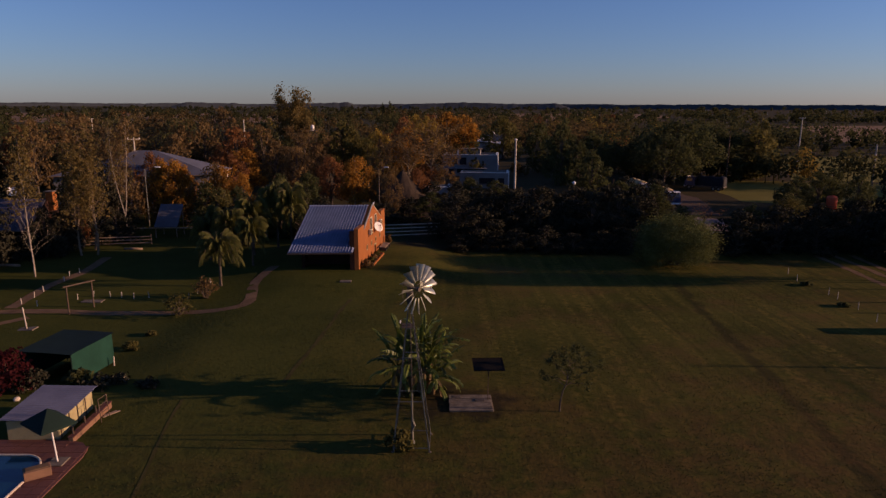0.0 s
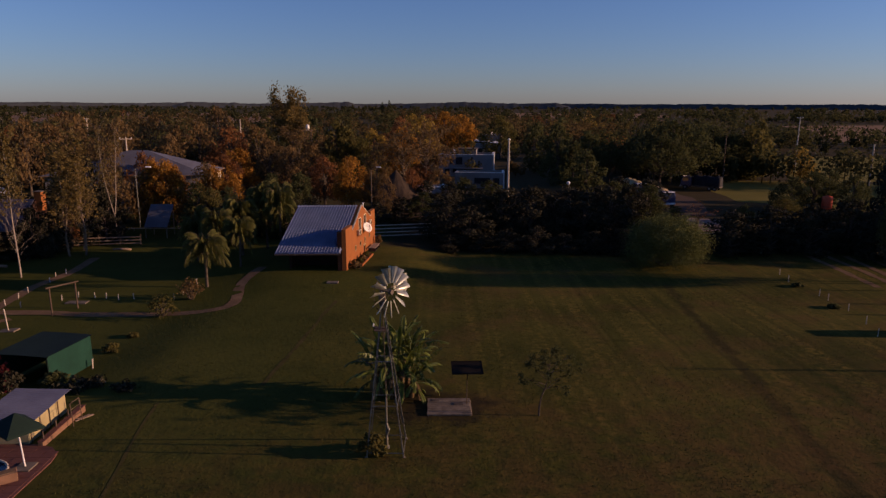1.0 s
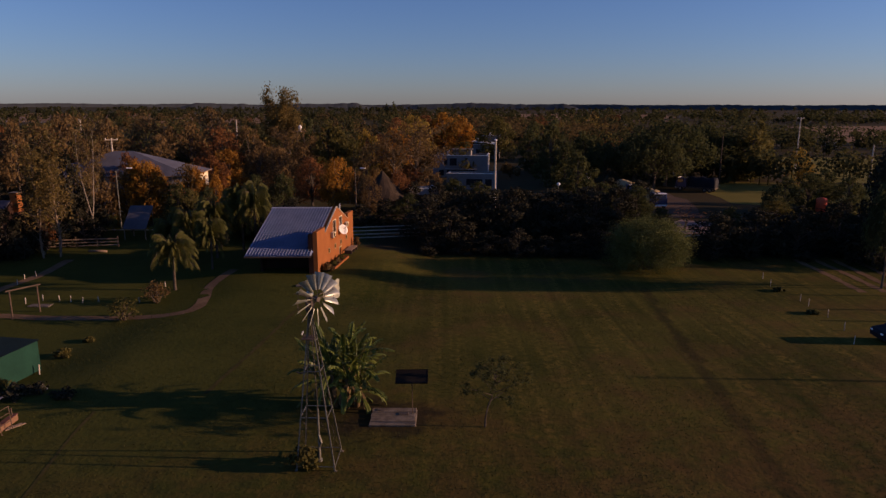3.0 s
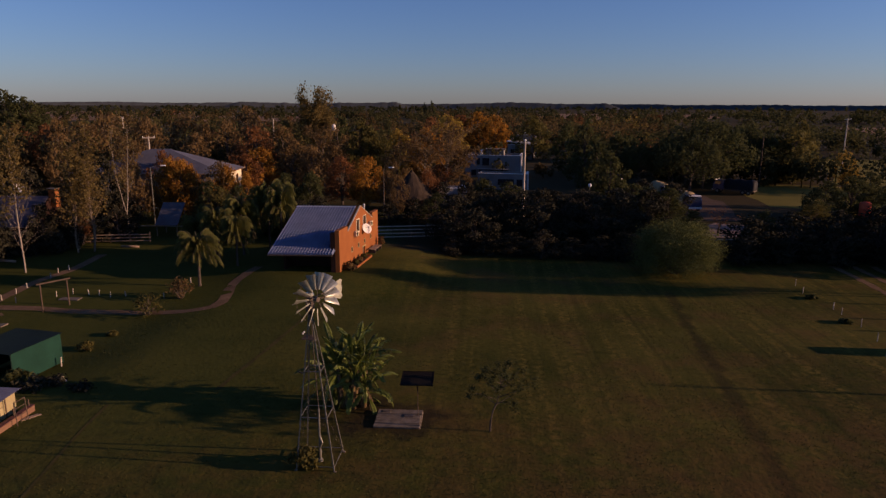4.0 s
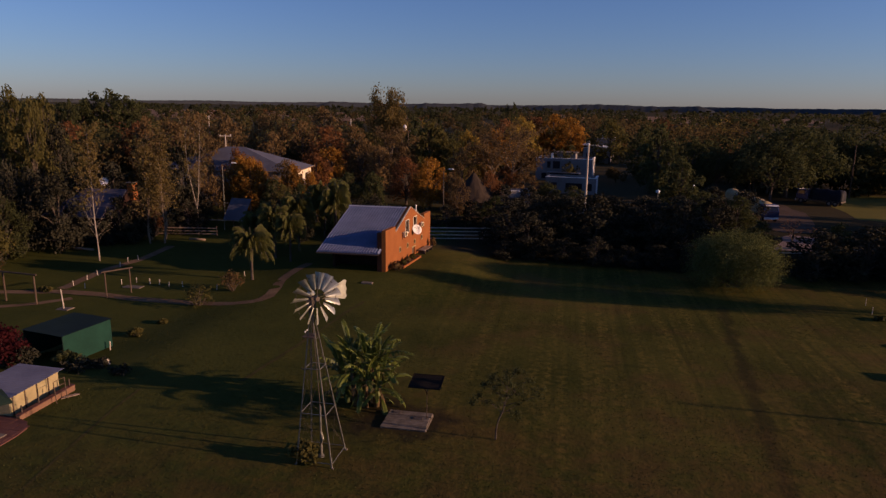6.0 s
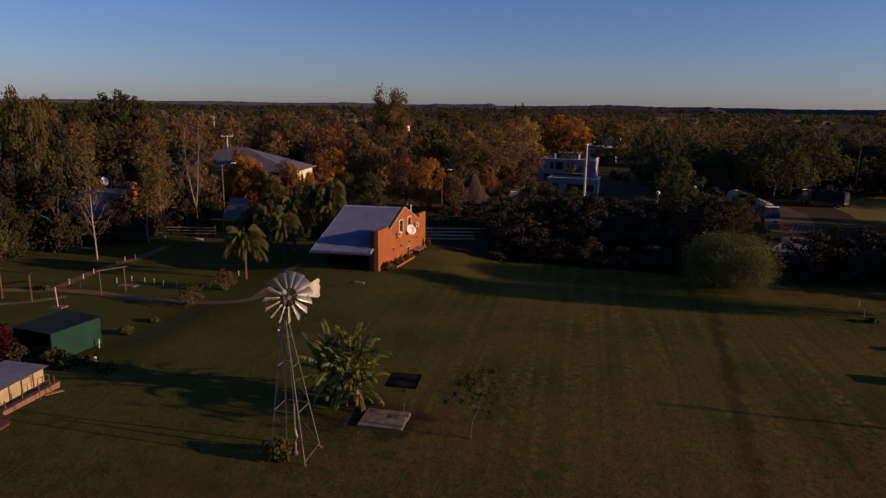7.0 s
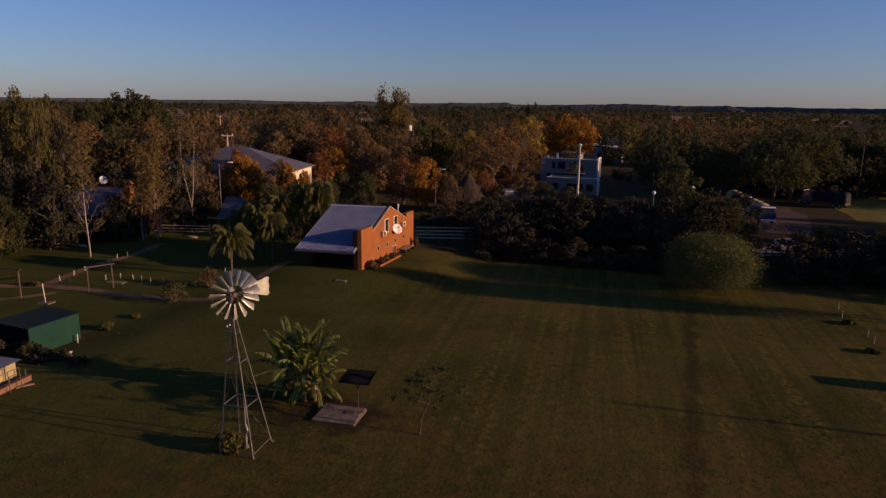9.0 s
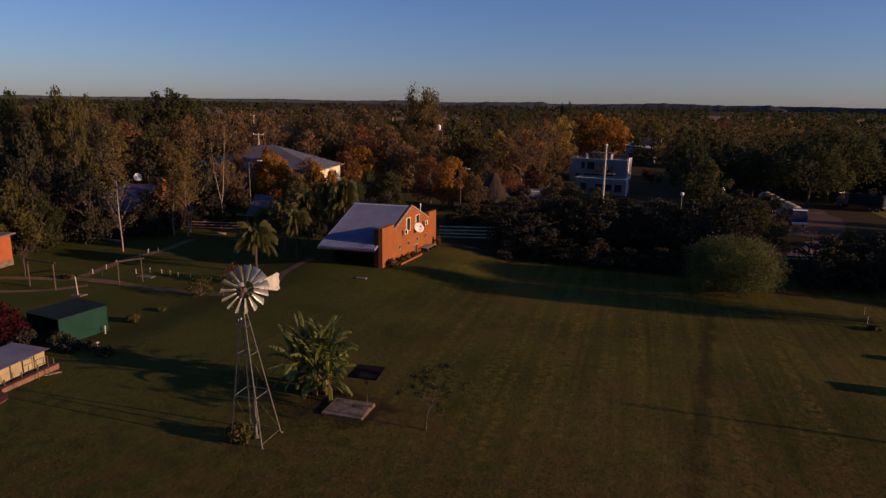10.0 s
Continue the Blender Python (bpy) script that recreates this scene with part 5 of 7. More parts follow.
def orange_cabin():
    ob = thing("cabin", -48.8, 51.2, gz(52), 8, "small orange brick cabin with a pale flat roof", "cabin")
    part("wall", Shape().box(-4, 0, -0.3, 0, 5, 3.1), MORTAR, ob)
    part("roof", Shape().box(-4.3, -0.4, 3.1, 0.4, 5.4, 3.26, 0.02), CONCRETE, ob)
    part("plinth", Shape().box(0.002, 0.0, -0.3, 0.05, 5, 0.35), CONCRETE, ob)


orange_cabin()
tree("bare", -44.4, 53.0, 4.2, 2.0, "small pruned leafless tree beside the cabin")
tree("olive", -73.5, 88.0, 20.6, 7.0)
tree("olive", -70.5, 90.5, 20.0, 6.0)
tree("olive", -76.5, 95.0, 19.0, 6.0)
tree("dark", -137.3, 175.9, 18.7, 6.5)
tree("dark", -141.3, 176.9, 17.5, 6.0)
tree("olive", -69.9, 81.7, 18.2, 6.1)
tree("olive", -65.4, 82.0, 18.8, 6.9)
tree("evergreen", -64.1, 73.2, 15.9, 5.5)
tree("evergreen", -66.4, 88.0, 15.3, 7.2)
tree("dark", -85.4, 89.9, 20.4, 6.9)
tree("dark", -86.8, 95.8, 17.7, 3.6)
tree("rust", -110.2, 142.8, 13.6, 9.7)
tree("rust", -87.0, 136.0, 14.2, 8.7)
tree("evergreen", -53.5, 61.1, 12.1, 5.5)
tree("olive", -53.0, 60.2, 9.4, 6.4)
tree("dark", -53.4, 63.8, 7.6, 5.6)
tree("evergreen", -50.5, 68.6, 10.0, 6.5)
tree("evergreen", -55.1, 69.6, 10.1, 6.8)
tree("evergreen", -55.4, 66.4, 10.0, 5.8)
tree("poplar", -44.2, 76.8, 13.0, 4.6)
tree("poplar", -42.8, 78.0, 13.9, 4.6)
tree("poplar", -41.2, 75.4, 11.4, 3.6)
tree("poplar", -43.0, 75.0, 11.6, 3.9)
tree("forked", -41.6, 84.0, 15.2, 4.5)
tree("brown", -45.8, 91.8, 9.6, 6.6)
tree("brown", -66.1, 138.1, 14.6, 12.3)
tree("dark", -90.5, 170.1, 17.8, 6.8)
tree("brown", -70.0, 164.6, 15.6, 12.7)
tree("brown", -53.5, 150.4, 14.6, 9.9)
tree("orange", -42.2, 97.6, 9.9, 5.8)
tree("orange", -38.7, 97.3, 9.4, 4.3)
tree("orange", -32.7, 96.0, 8.6, 3.7)
tree("orange", -38.0, 127.7, 9.9, 8.3)
tree("rust", -39.3, 122.8, 9.1, 6.5)
tree("dark", -32.6, 89.3, 7.7, 6.1)
tree("dark", -28.2, 88.2, 6.9, 4.6)
tree("palm", -23.7, 70.2, 7.9, 3.8)
tree("palm", -22.1, 73.4, 8.8, 4.2)
tree("palm", -27.0, 72.9, 6.8, 4.0)
tree("palm", -20.6, 67.4, 6.9, 3.3)
tree("dark", -21.8, 85.7, 6.6, 4.8)
tree("dark", -24.7, 99.7, 7.5, 5.5)
tree("dark", -20.9, 99.0, 7.0, 5.4)
tree("brown", -40.4, 150.5, 14.0, 9.6)
tree("brown", -27.2, 144.4, 10.2, 7.7)
tree("brown", -28.2, 128.3, 10.4, 8.1)
tree("dark", -34.4, 183.9, 15.3, 9.7)
tree("rust", -19.7, 116.3, 9.0, 8.2)
tree("orange", -14.5, 112.7, 9.6, 7.6)
tree("olive", -19.8, 146.4, 14.1, 7.7)
tree("yellow", -14.5, 153.7, 12.8, 8.0)
tree("olive", -15.8, 143.2, 11.3, 7.5)
tree("orange", -7.5, 150.9, 13.1, 9.1)
tree("yellow", -4.1, 174.6, 15.5, 11.2)
tree("birch", -2.2, 131.0, 14.0, 9.0, "broad bare grey-brown tree of fine twigs")
tree("birch", -6.5, 137.0, 12.0, 8.0, "broad bare grey-brown tree of fine twigs")
tree("birch", -29.0, 142.0, 12.5, 9.0, "broad bare grey-brown tree of fine twigs")
tree("orange", 3.0, 235.4, 15.8, 16.1)
tree("rust", -2.9, 240.0, 14.9, 12.3)
tree("yellow", -8.0, 228.0, 15.2, 12.5)
tree("orange", 8.6, 230.0, 14.8, 12.0)
tree("rust", -11.0, 204.0, 14.8, 11.0)
tree("dark", 27.4, 148.0, 15.5, 8.6)
tree("dark", 27.5, 130.2, 11.2, 6.7)
tree("dark", 29.3, 97.8, 6.5, 5.9)
tree("dark", 24.8, 94.3, 5.2, 4.9)
tree("dark", 43.0, 177.0, 10.5, 12.0)
tree("umbrella", 53.2, 148.1, 15.0, 19.5)
tree("umbrella", 68.2, 163.8, 13.2, 13.8)
tree("umbrella", 50.9, 152.8, 9.6, 12.0)
tree("umbrella", 63.8, 167.5, 10.3, 17.8)
tree("umbrella", 49.5, 158.2, 8.8, 11.6)
tree("olive", 75.8, 162.4, 10.6, 11.9)
tree("olive", 80.5, 164.0, 15.5, 7.4)
tree("yellow", 84.4, 151.0, 8.8, 7.0)
tree("dark", 72.4, 119.0, 6.8, 6.4)
tree("dark", 70.7, 108.8, 6.8, 6.8)
tree("olive", 53.8, 98.5, 3.9, 6.0)
tree("dark", 56.6, 84.6, 4.2, 6.3)
tree("dark", 29.3, 105.7, 6.0, 6.7)
tree("dark", 28.4, 122.5, 10.1, 7.7)
tree("brown", -25.3, 135.7, 10.2, 7.2)
tree("olive", -22.0, 146.3, 15.6, 9.2)
tree("brown", -64.0, 133.9, 15.8, 7.7)
tree("brown", -80.9, 147.8, 16.8, 11.6)
tree("brown", -53.2, 164.8, 18.2, 10.5)
tree("brown", -61.0, 156.9, 13.6, 8.7)
tree("brown", -78.1, 126.4, 15.9, 7.7)
tree("umbrella", 47.0, 151.7, 10.7, 13.9)
tree("umbrella", 63.9, 162.0, 10.6, 18.0)
tree("umbrella", 73.8, 163.4, 11.2, 17.1)
tree("umbrella", 39.7, 149.3, 9.9, 11.7)
tree("dark", 35.5, 154.0, 12.5, 9.0)
tree("olive", 76.4, 158.5, 13.8, 11.8)
tree("umbrella", 74.0, 171.1, 10.9, 18.5)
tree("umbrella", 48.0, 139.7, 11.4, 14.1)
tree("dark", -189.6, 245.7, 18.1, 16.2)
tree("dark", -188.0, 250.8, 22.0, 16.3)
tree("dark", -180.4, 252.8, 23.5, 18.8)
tree("dark", -173.8, 253.9, 20.6, 16.0)
tree("dark", -174.0, 261.2, 18.2, 13.6)
tree("brown", 0.6, 128.3, 5.8, 6.6)
tree("dark", 5.2, 120.5, 4.8, 6.2)
tree("dark", 10.2, 118.6, 4.5, 6.1)
tree("rust", -3.0, 132.1, 6.4, 6.8)
tree("brown", -10.7, 111.0, 7.1, 4.3)
tree("rust", -4.1, 111.9, 7.2, 5.8)
tree("brown", -11.6, 129.0, 10.3, 6.7)
tree("brown", -54.7, 136.7, 12.5, 10.3)
tree("rust", -43.6, 141.3, 13.8, 10.3)
tree("olive", -42.4, 157.6, 14.1, 9.9)
tree("brown", -33.7, 134.1, 11.3, 8.4)
tree("brown", -25.9, 136.4, 10.0, 7.2)
tree("dark", -20.2, 96.4, 8.1, 6.0)
tree("dark", -23.3, 90.2, 7.8, 4.9)
tree("olive", -29.3, 84.6, 7.5, 4.7)
tree("brown", -54.4, 108.8, 12.9, 7.5)
tree("rust", -47.2, 107.0, 10.7, 6.2)
tree("brown", -83.0, 144.0, 14.4, 11.6)
tree("brown", -87.8, 164.5, 15.5, 13.0)
tree("olive", -83.3, 106.5, 14.0, 13.2)
tree("olive", -79.0, 97.0, 16.5, 8.9)
tree("olive", 21.3, 220.2, 14.8, 15.0)
tree("dark", 27.0, 177.0, 14.0, 9.0)
tree("slender", -42.7, 65.0, 15.2, 5.4)
tree("palm", -17.9, 74.5, 9.6, 4.0)
tree("palm", -20.0, 76.5, 10.2, 4.0)
tree("palm", -26.0, 75.0, 7.6, 3.8)
tree("palm", -22.2, 61.4, 6.9, 4.1, "young feather palm with a clean stem on the lawn")
tree("tall", -34.8, 160, 20.2, 8.2)
tree("evergreen", 35.4, 107.0, 6.2, 7.0)
tree("evergreen", 32.0, 112.0, 6.0, 6.8)
tree("bare", 38.2, 93.0, 4.2, 5.2)
tree("orange", -32.7, 95.9, 9.3, 5.4)
tree("orange", -29.3, 95.3, 8.0, 4.0)
tree("orange", -39.5, 95.9, 10.4, 5.6)
tree("brown", -8.0, 103.0, 7.3, 4.5)
tree("dark", -1.9, 99.9, 4.6, 5.2)
tree("dark", 32.3, 97.6, 6.4, 6.9)
tree("dark", 33.0, 88.0, 4.5, 4.8)
tree("dark", -42.0, 598.5, 21.6, 8.2, "lone tall tree far out on the plain")
tree("dark", -48.4, 597.9, 20.0, 5.1, "lone tall tree far out on the plain")
tree("dark", 39.1, 80.7, 5.9, 4.8)
tree("umbrella", 53.5, 160.8, 6.8, 11.0)
for x, y, h, w in ((-1.4, 110.0, 5.4, 5.6), (2.8, 112.5, 5.0, 5.6), (-5.0, 99.0, 4.0, 5.4), (-8.6, 97.0, 3.4, 5.0)):
    tree("evergreen", x, y, h, w, "dark evergreen behind the rail fence")
for x, y, h, w in ((60.8, 110.0, 6.4, 7.0), (66.0, 112.5, 6.8, 7.2), (57.0, 105.0, 3.6, 5.0)):
    tree("dark", x, y, h, w, "dark rounded tree at the meadow's near edge")
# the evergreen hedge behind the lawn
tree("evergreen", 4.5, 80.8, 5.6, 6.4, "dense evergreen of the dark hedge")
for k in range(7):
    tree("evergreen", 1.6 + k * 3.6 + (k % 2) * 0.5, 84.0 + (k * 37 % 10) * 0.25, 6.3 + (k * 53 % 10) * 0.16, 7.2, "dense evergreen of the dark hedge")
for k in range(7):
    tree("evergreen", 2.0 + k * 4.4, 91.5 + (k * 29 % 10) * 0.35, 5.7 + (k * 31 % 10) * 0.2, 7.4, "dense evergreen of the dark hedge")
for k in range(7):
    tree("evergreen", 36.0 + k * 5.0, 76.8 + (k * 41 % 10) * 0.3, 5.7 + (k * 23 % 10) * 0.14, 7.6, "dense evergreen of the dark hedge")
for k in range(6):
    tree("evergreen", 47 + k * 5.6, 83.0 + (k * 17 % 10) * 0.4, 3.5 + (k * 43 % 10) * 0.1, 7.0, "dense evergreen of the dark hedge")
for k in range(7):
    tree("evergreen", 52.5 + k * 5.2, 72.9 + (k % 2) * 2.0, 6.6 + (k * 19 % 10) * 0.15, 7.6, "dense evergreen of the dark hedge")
# out of view, added only to keep the low sun off the hedge
for x, y, h, w in ((60.5, 83.0, 15.0, 9.0), (67.5, 80.5, 15.5, 8.5), (64.0, 87.0, 14.0, 8.0)):
    tree("evergreen", x, y, h, w, "unseen tall evergreen added east of the hedge to shade it")
for x, y, h, w in ((47.0, 62.9, 12.0, 5.4), (51.5, 63.5, 12.8, 5.6)):
    tree("umbrella", x, y, h, w, "tall spreading tree east of the lawn")
shrub(26.2, 70.8, 6.8, 9.8, "bush", "large rounded green bush at the lawn's edge", 77, 64000, 0.08, hang=0.8, dome=0.42, clumps=90)
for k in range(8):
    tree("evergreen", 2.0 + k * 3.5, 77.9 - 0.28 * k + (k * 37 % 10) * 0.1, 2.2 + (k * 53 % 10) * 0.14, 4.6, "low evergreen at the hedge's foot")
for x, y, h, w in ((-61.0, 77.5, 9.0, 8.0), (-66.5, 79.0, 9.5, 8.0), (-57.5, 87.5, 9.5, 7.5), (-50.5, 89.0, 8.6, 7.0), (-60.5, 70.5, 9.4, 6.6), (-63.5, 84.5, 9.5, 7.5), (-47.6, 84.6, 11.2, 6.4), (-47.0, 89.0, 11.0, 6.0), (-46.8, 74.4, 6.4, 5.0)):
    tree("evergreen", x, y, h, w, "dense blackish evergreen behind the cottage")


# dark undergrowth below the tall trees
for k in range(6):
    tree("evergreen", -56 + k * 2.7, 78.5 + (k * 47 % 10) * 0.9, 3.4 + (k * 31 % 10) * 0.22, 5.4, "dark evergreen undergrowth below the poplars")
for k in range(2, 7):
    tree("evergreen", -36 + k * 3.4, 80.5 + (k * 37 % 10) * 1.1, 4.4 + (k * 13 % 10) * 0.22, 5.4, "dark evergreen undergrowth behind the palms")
for k in range(5):
    tree("brown", -52 + k * 4.6, 92.0 + (k * 29 % 10) * 0.6, 7.6 + (k * 17 % 10) * 0.3, 6.0, "brown thinning tree behind the poplars")


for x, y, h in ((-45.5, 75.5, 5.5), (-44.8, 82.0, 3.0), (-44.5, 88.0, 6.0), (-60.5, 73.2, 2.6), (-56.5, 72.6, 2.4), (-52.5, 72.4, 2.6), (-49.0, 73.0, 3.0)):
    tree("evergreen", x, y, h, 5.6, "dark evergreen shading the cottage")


# ---- far woods ----
def far_leaves(name, dark, light):
    return surface(name, dark, light, 0.022, 0.8, bump=0, fine=9.0, island=0.06, leaf=0.5, spec=0.02)


def woods(name, leafage, seed, count, near, far, lo, hi, label, tall=(4, 12)):
    """Many simple trees joined into one mesh, strewn over a sector of the plain, thinner with distance."""
    rng = np.random.default_rng(seed)
    verts, faces, total = [], [], 0
    for k in range(count):
        az = radians(rng.uniform(lo, hi))
        dist = near + (far - near) * rng.random() ** 1.7
        x, y = 8 + dist * math.sin(az), dist * math.cos(az)
        if 195 < x < 570 and 325 < y < 650 or (-10 < x < 40 and 172 < y < 246) or (84 < x < 180 and 145 < y < 236) or (60 < x < 190 and 165 < y < 260 and rng.random() < 0.7):
            continue
        grove = math.sin(x * 0.023 + 1.7 * math.sin(y * 0.011) + seed) + math.sin(y * 0.017 + 1.4 * math.sin(x * 0.019) + 2 * seed)
        if grove < rng.uniform(-0.9, 0.1):
            continue
        h = rng.uniform(*tall) * (0.85 + 0.15 * grove)
        w = h * rng.uniform(0.38, 0.6)
        n = int(max(30, min(260, 48000 / dist)))
        blobs = rng.normal(0, 1, (5, 3)) * (w * 0.45, w * 0.45, h * 0.14) + (0, 0, h * 0.56)
        d = rng.normal(size=(n, 3))
        d /= np.linalg.norm(d, axis=1)[:, None]
        pts = blobs[rng.integers(0, 5, n)] + d * (w * 0.52, w * 0.52, h * 0.30) * rng.uniform(0.7, 1.05, (n, 1))
        pts[:, 2] = np.clip(pts[:, 2], 0.4, h)
        v, f = cards(pts + (x, y, gz(y)), 0.33 + 0.0015 * dist, rng, 1.3, facing=d, loose=0.4)
        verts.append(v)
        faces.append(f + total)
        total += len(v)
        s = Shape().tube([(x, y, gz(y) - 0.2), (x, y, gz(y) + h * 0.6)], [0.16, 0.06], 4)
        verts.append(np.array(s.v))
        faces.append(np.array([q for q in s.f]) + total)
        total += len(s.v)
    me = bpy.data.meshes.new(name)
    me.from_pydata(np.concatenate(verts).tolist(), [], np.concatenate(faces).tolist())
    return tagged(part(name, me, leafage), label, "woods", kind="stuff")


FAR_LEAF = {
    "brown": far_leaves("far_brown_woods", (0.048, 0.040, 0.016), (0.150, 0.102, 0.043)),
    "rust": far_leaves("far_rust_woods", (0.060, 0.034, 0.016), (0.17, 0.085, 0.035)),
    "olive": far_leaves("far_olive_woods", (0.036, 0.040, 0.016), (0.110, 0.098, 0.036)),
    "dark": far_leaves("far_dark_woods", (0.022, 0.027, 0.012), (0.074, 0.075, 0.030)),
    "yellow": far_leaves("far_golden_woods", (0.09, 0.075, 0.018), (0.26, 0.19, 0.045)),
}
woods("brown_woods", FAR_LEAF["brown"], 1, 1000, 165, 900, -52, 14, "brown autumn woods stretching into the distance")
woods("rust_woods", FAR_LEAF["rust"], 2, 110, 170, 700, -50, 16, "rust-coloured autumn woods in the distance")
woods("olive_woods", FAR_LEAF["olive"], 3, 950, 165, 900, -52, 52, "olive green woods stretching into the distance")
woods("dark_woods", FAR_LEAF["dark"], 4, 1300, 165, 1000, -6, 52, "dark green scrub woods stretching into the distance")
woods("dark_copse", FAR_LEAF["dark"], 5, 110, 200, 1000, -52, -6, "dark green copses in the distance")
woods("golden_woods", FAR_LEAF["yellow"], 6, 70, 170, 500, -35, 45, "scattered yellowing trees in the distance")
woods("plain_woods", FAR_LEAF["dark"], 7, 1900, 800, 2700, -50, 50, "distant dark woods on the plain", (7, 13))


def treeline(name, lo, hi, dist, height, seed, label):
    """A far forest edge: a long low ridge of crowns with an uneven top."""
    rng = np.random.default_rng(seed)
    n = int((hi - lo) * 22)
    tops = height * (0.9 + 0.1 * np.sin(np.arange(n) * 0.03 + seed)) + np.convolve(rng.normal(0, height * 0.09, n + 8), np.ones(9) / 9, "valid")
    tops *= np.minimum(1, np.minimum(np.arange(n), n - 1 - np.arange(n)) / 30 + 0.2)
    s = Shape()
    for k in range(n):
        az = radians(lo + (hi - lo) * k / (n - 1))
        for r, z in ((dist, -1.5), (dist + 15, tops[k]), (dist + 160, tops[k] * 0.97), (dist + 180, -1.5)):
            s.v.append((8 + r * math.sin(az), r * math.cos(az), z))
    for k in range(n - 1):
        for j in range(3):
            s.f.append((4 * k + j, 4 * k + j + 1, 4 * k + 5 + j, 4 * k + 4 + j))
    return tagged(part(name, s, HAZY_FARWOOD, smooth=True), label, "treeline", kind="structure")


# distance haze is painted into this bluish grey
HAZY_FARWOOD = surface("hazed_forest", (0.032, 0.039, 0.044), (0.058, 0.066, 0.070), 0.02, 0.95, bump=0.0, fine=6)
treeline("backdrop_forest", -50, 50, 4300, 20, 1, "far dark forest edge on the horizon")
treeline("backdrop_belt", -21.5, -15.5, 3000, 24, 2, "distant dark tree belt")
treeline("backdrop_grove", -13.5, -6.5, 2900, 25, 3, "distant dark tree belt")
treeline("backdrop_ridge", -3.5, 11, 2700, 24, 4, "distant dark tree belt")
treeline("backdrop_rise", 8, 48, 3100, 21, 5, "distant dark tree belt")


# ---- buildings beyond the lawn ----
def barn():
    """The big hall with a hipped metal roof among the orange trees."""
    ax, cr, o = Vector((-0.995, -0.105, 0)), Vector((-0.105, 0.995, 0)), Vector((-37.6, 107.4, 0))
    ob = thing("hall", 0, 0, 0, 0, "large hall with a hipped blue-grey metal roof and pale end wall", "hall")

    def bp(a, c, z):
        return o + ax * a + cr * c + Vector((0, 0, z))

    L, W, E, R = 25.0, 11.4, 5.3, 9.0
    base = gz(112) - 0.3
    for name, (a0, c0), (a1, c1), stuff in (("end_wall", (0, 0), (0, W), CREAM), ("front_wall", (L, 0), (0.3, 0), WHITEWALL), ("back_wall", (0.3, W), (L, W), WHITEWALL), ("left_wall", (L, W - 0.3), (L, 0.3), WHITEWALL)):
        part(name, Shape().slab([bp(a0, c0, base), bp(a1, c1, base), bp(a1, c1, E), bp(a0, c0, E)], 0.25), stuff, ob, "pale sunlit end wall" if name == "end_wall" else "")
    out = 0.6
    corner = [bp(-out, -out, E), bp(-out, W + out, E), bp(L + out, W + out, E), bp(L + out, -out, E)]
    ridge = [bp(10.6, W / 2, R), bp(13.6, W / 2, R)]
    for low in ([corner[0], corner[1], ridge[0]], [corner[1], corner[2], ridge[1], ridge[0]], [corner[2], corner[3], ridge[1]], [corner[3], corner[0], ridge[0], ridge[1]]):
        part("roof_slope", Shape().slab(low, 0.08), OLDROOF, ob, "blue-grey sheet metal roof")
    part("eave_board", Shape().tube(corner + corner[:1], 0.09, 4), WOOD, ob)
    for c in (1.2, 4.4, 7.6):
        for z in (0.3, 3.0):
            win = part("window", Shape().box(0, 0, 0, 1.3, 0.06, 1.4), GLASS, ob)
            win.matrix_world = Matrix.Translation(bp(-0.07, c, z)) @ Matrix.Rotation(math.atan2(cr.y, cr.x), 4, "Z")
            part("sill", Shape().box(-0.1, -0.06, -0.12, 1.4, 0.1, 0.0), CONCRETE, win)


barn()


def lean_to():
    ob = thing("lean_to", -37.2, 87.0, gz(87), 0, "small shelter with a steep blue-grey sheet roof", "shelter")
    part("roof", Shape().slab([(-1.55, -1.4, 1.5), (1.55, -1.4, 1.5), (1.55, 1.4, 4.2), (-1.55, 1.4, 4.2)], 0.06), OLDROOF, ob)
    for x, y, h in ((-1.4, -1.3, 1.5), (1.4, -1.3, 1.5), (-1.4, 1.3, 4.0), (1.4, 1.3, 4.0)):
        part("post", Shape().tube([(x, y, -0.1), (x, y, h)], 0.07, 6), WOOD, ob)


lean_to()


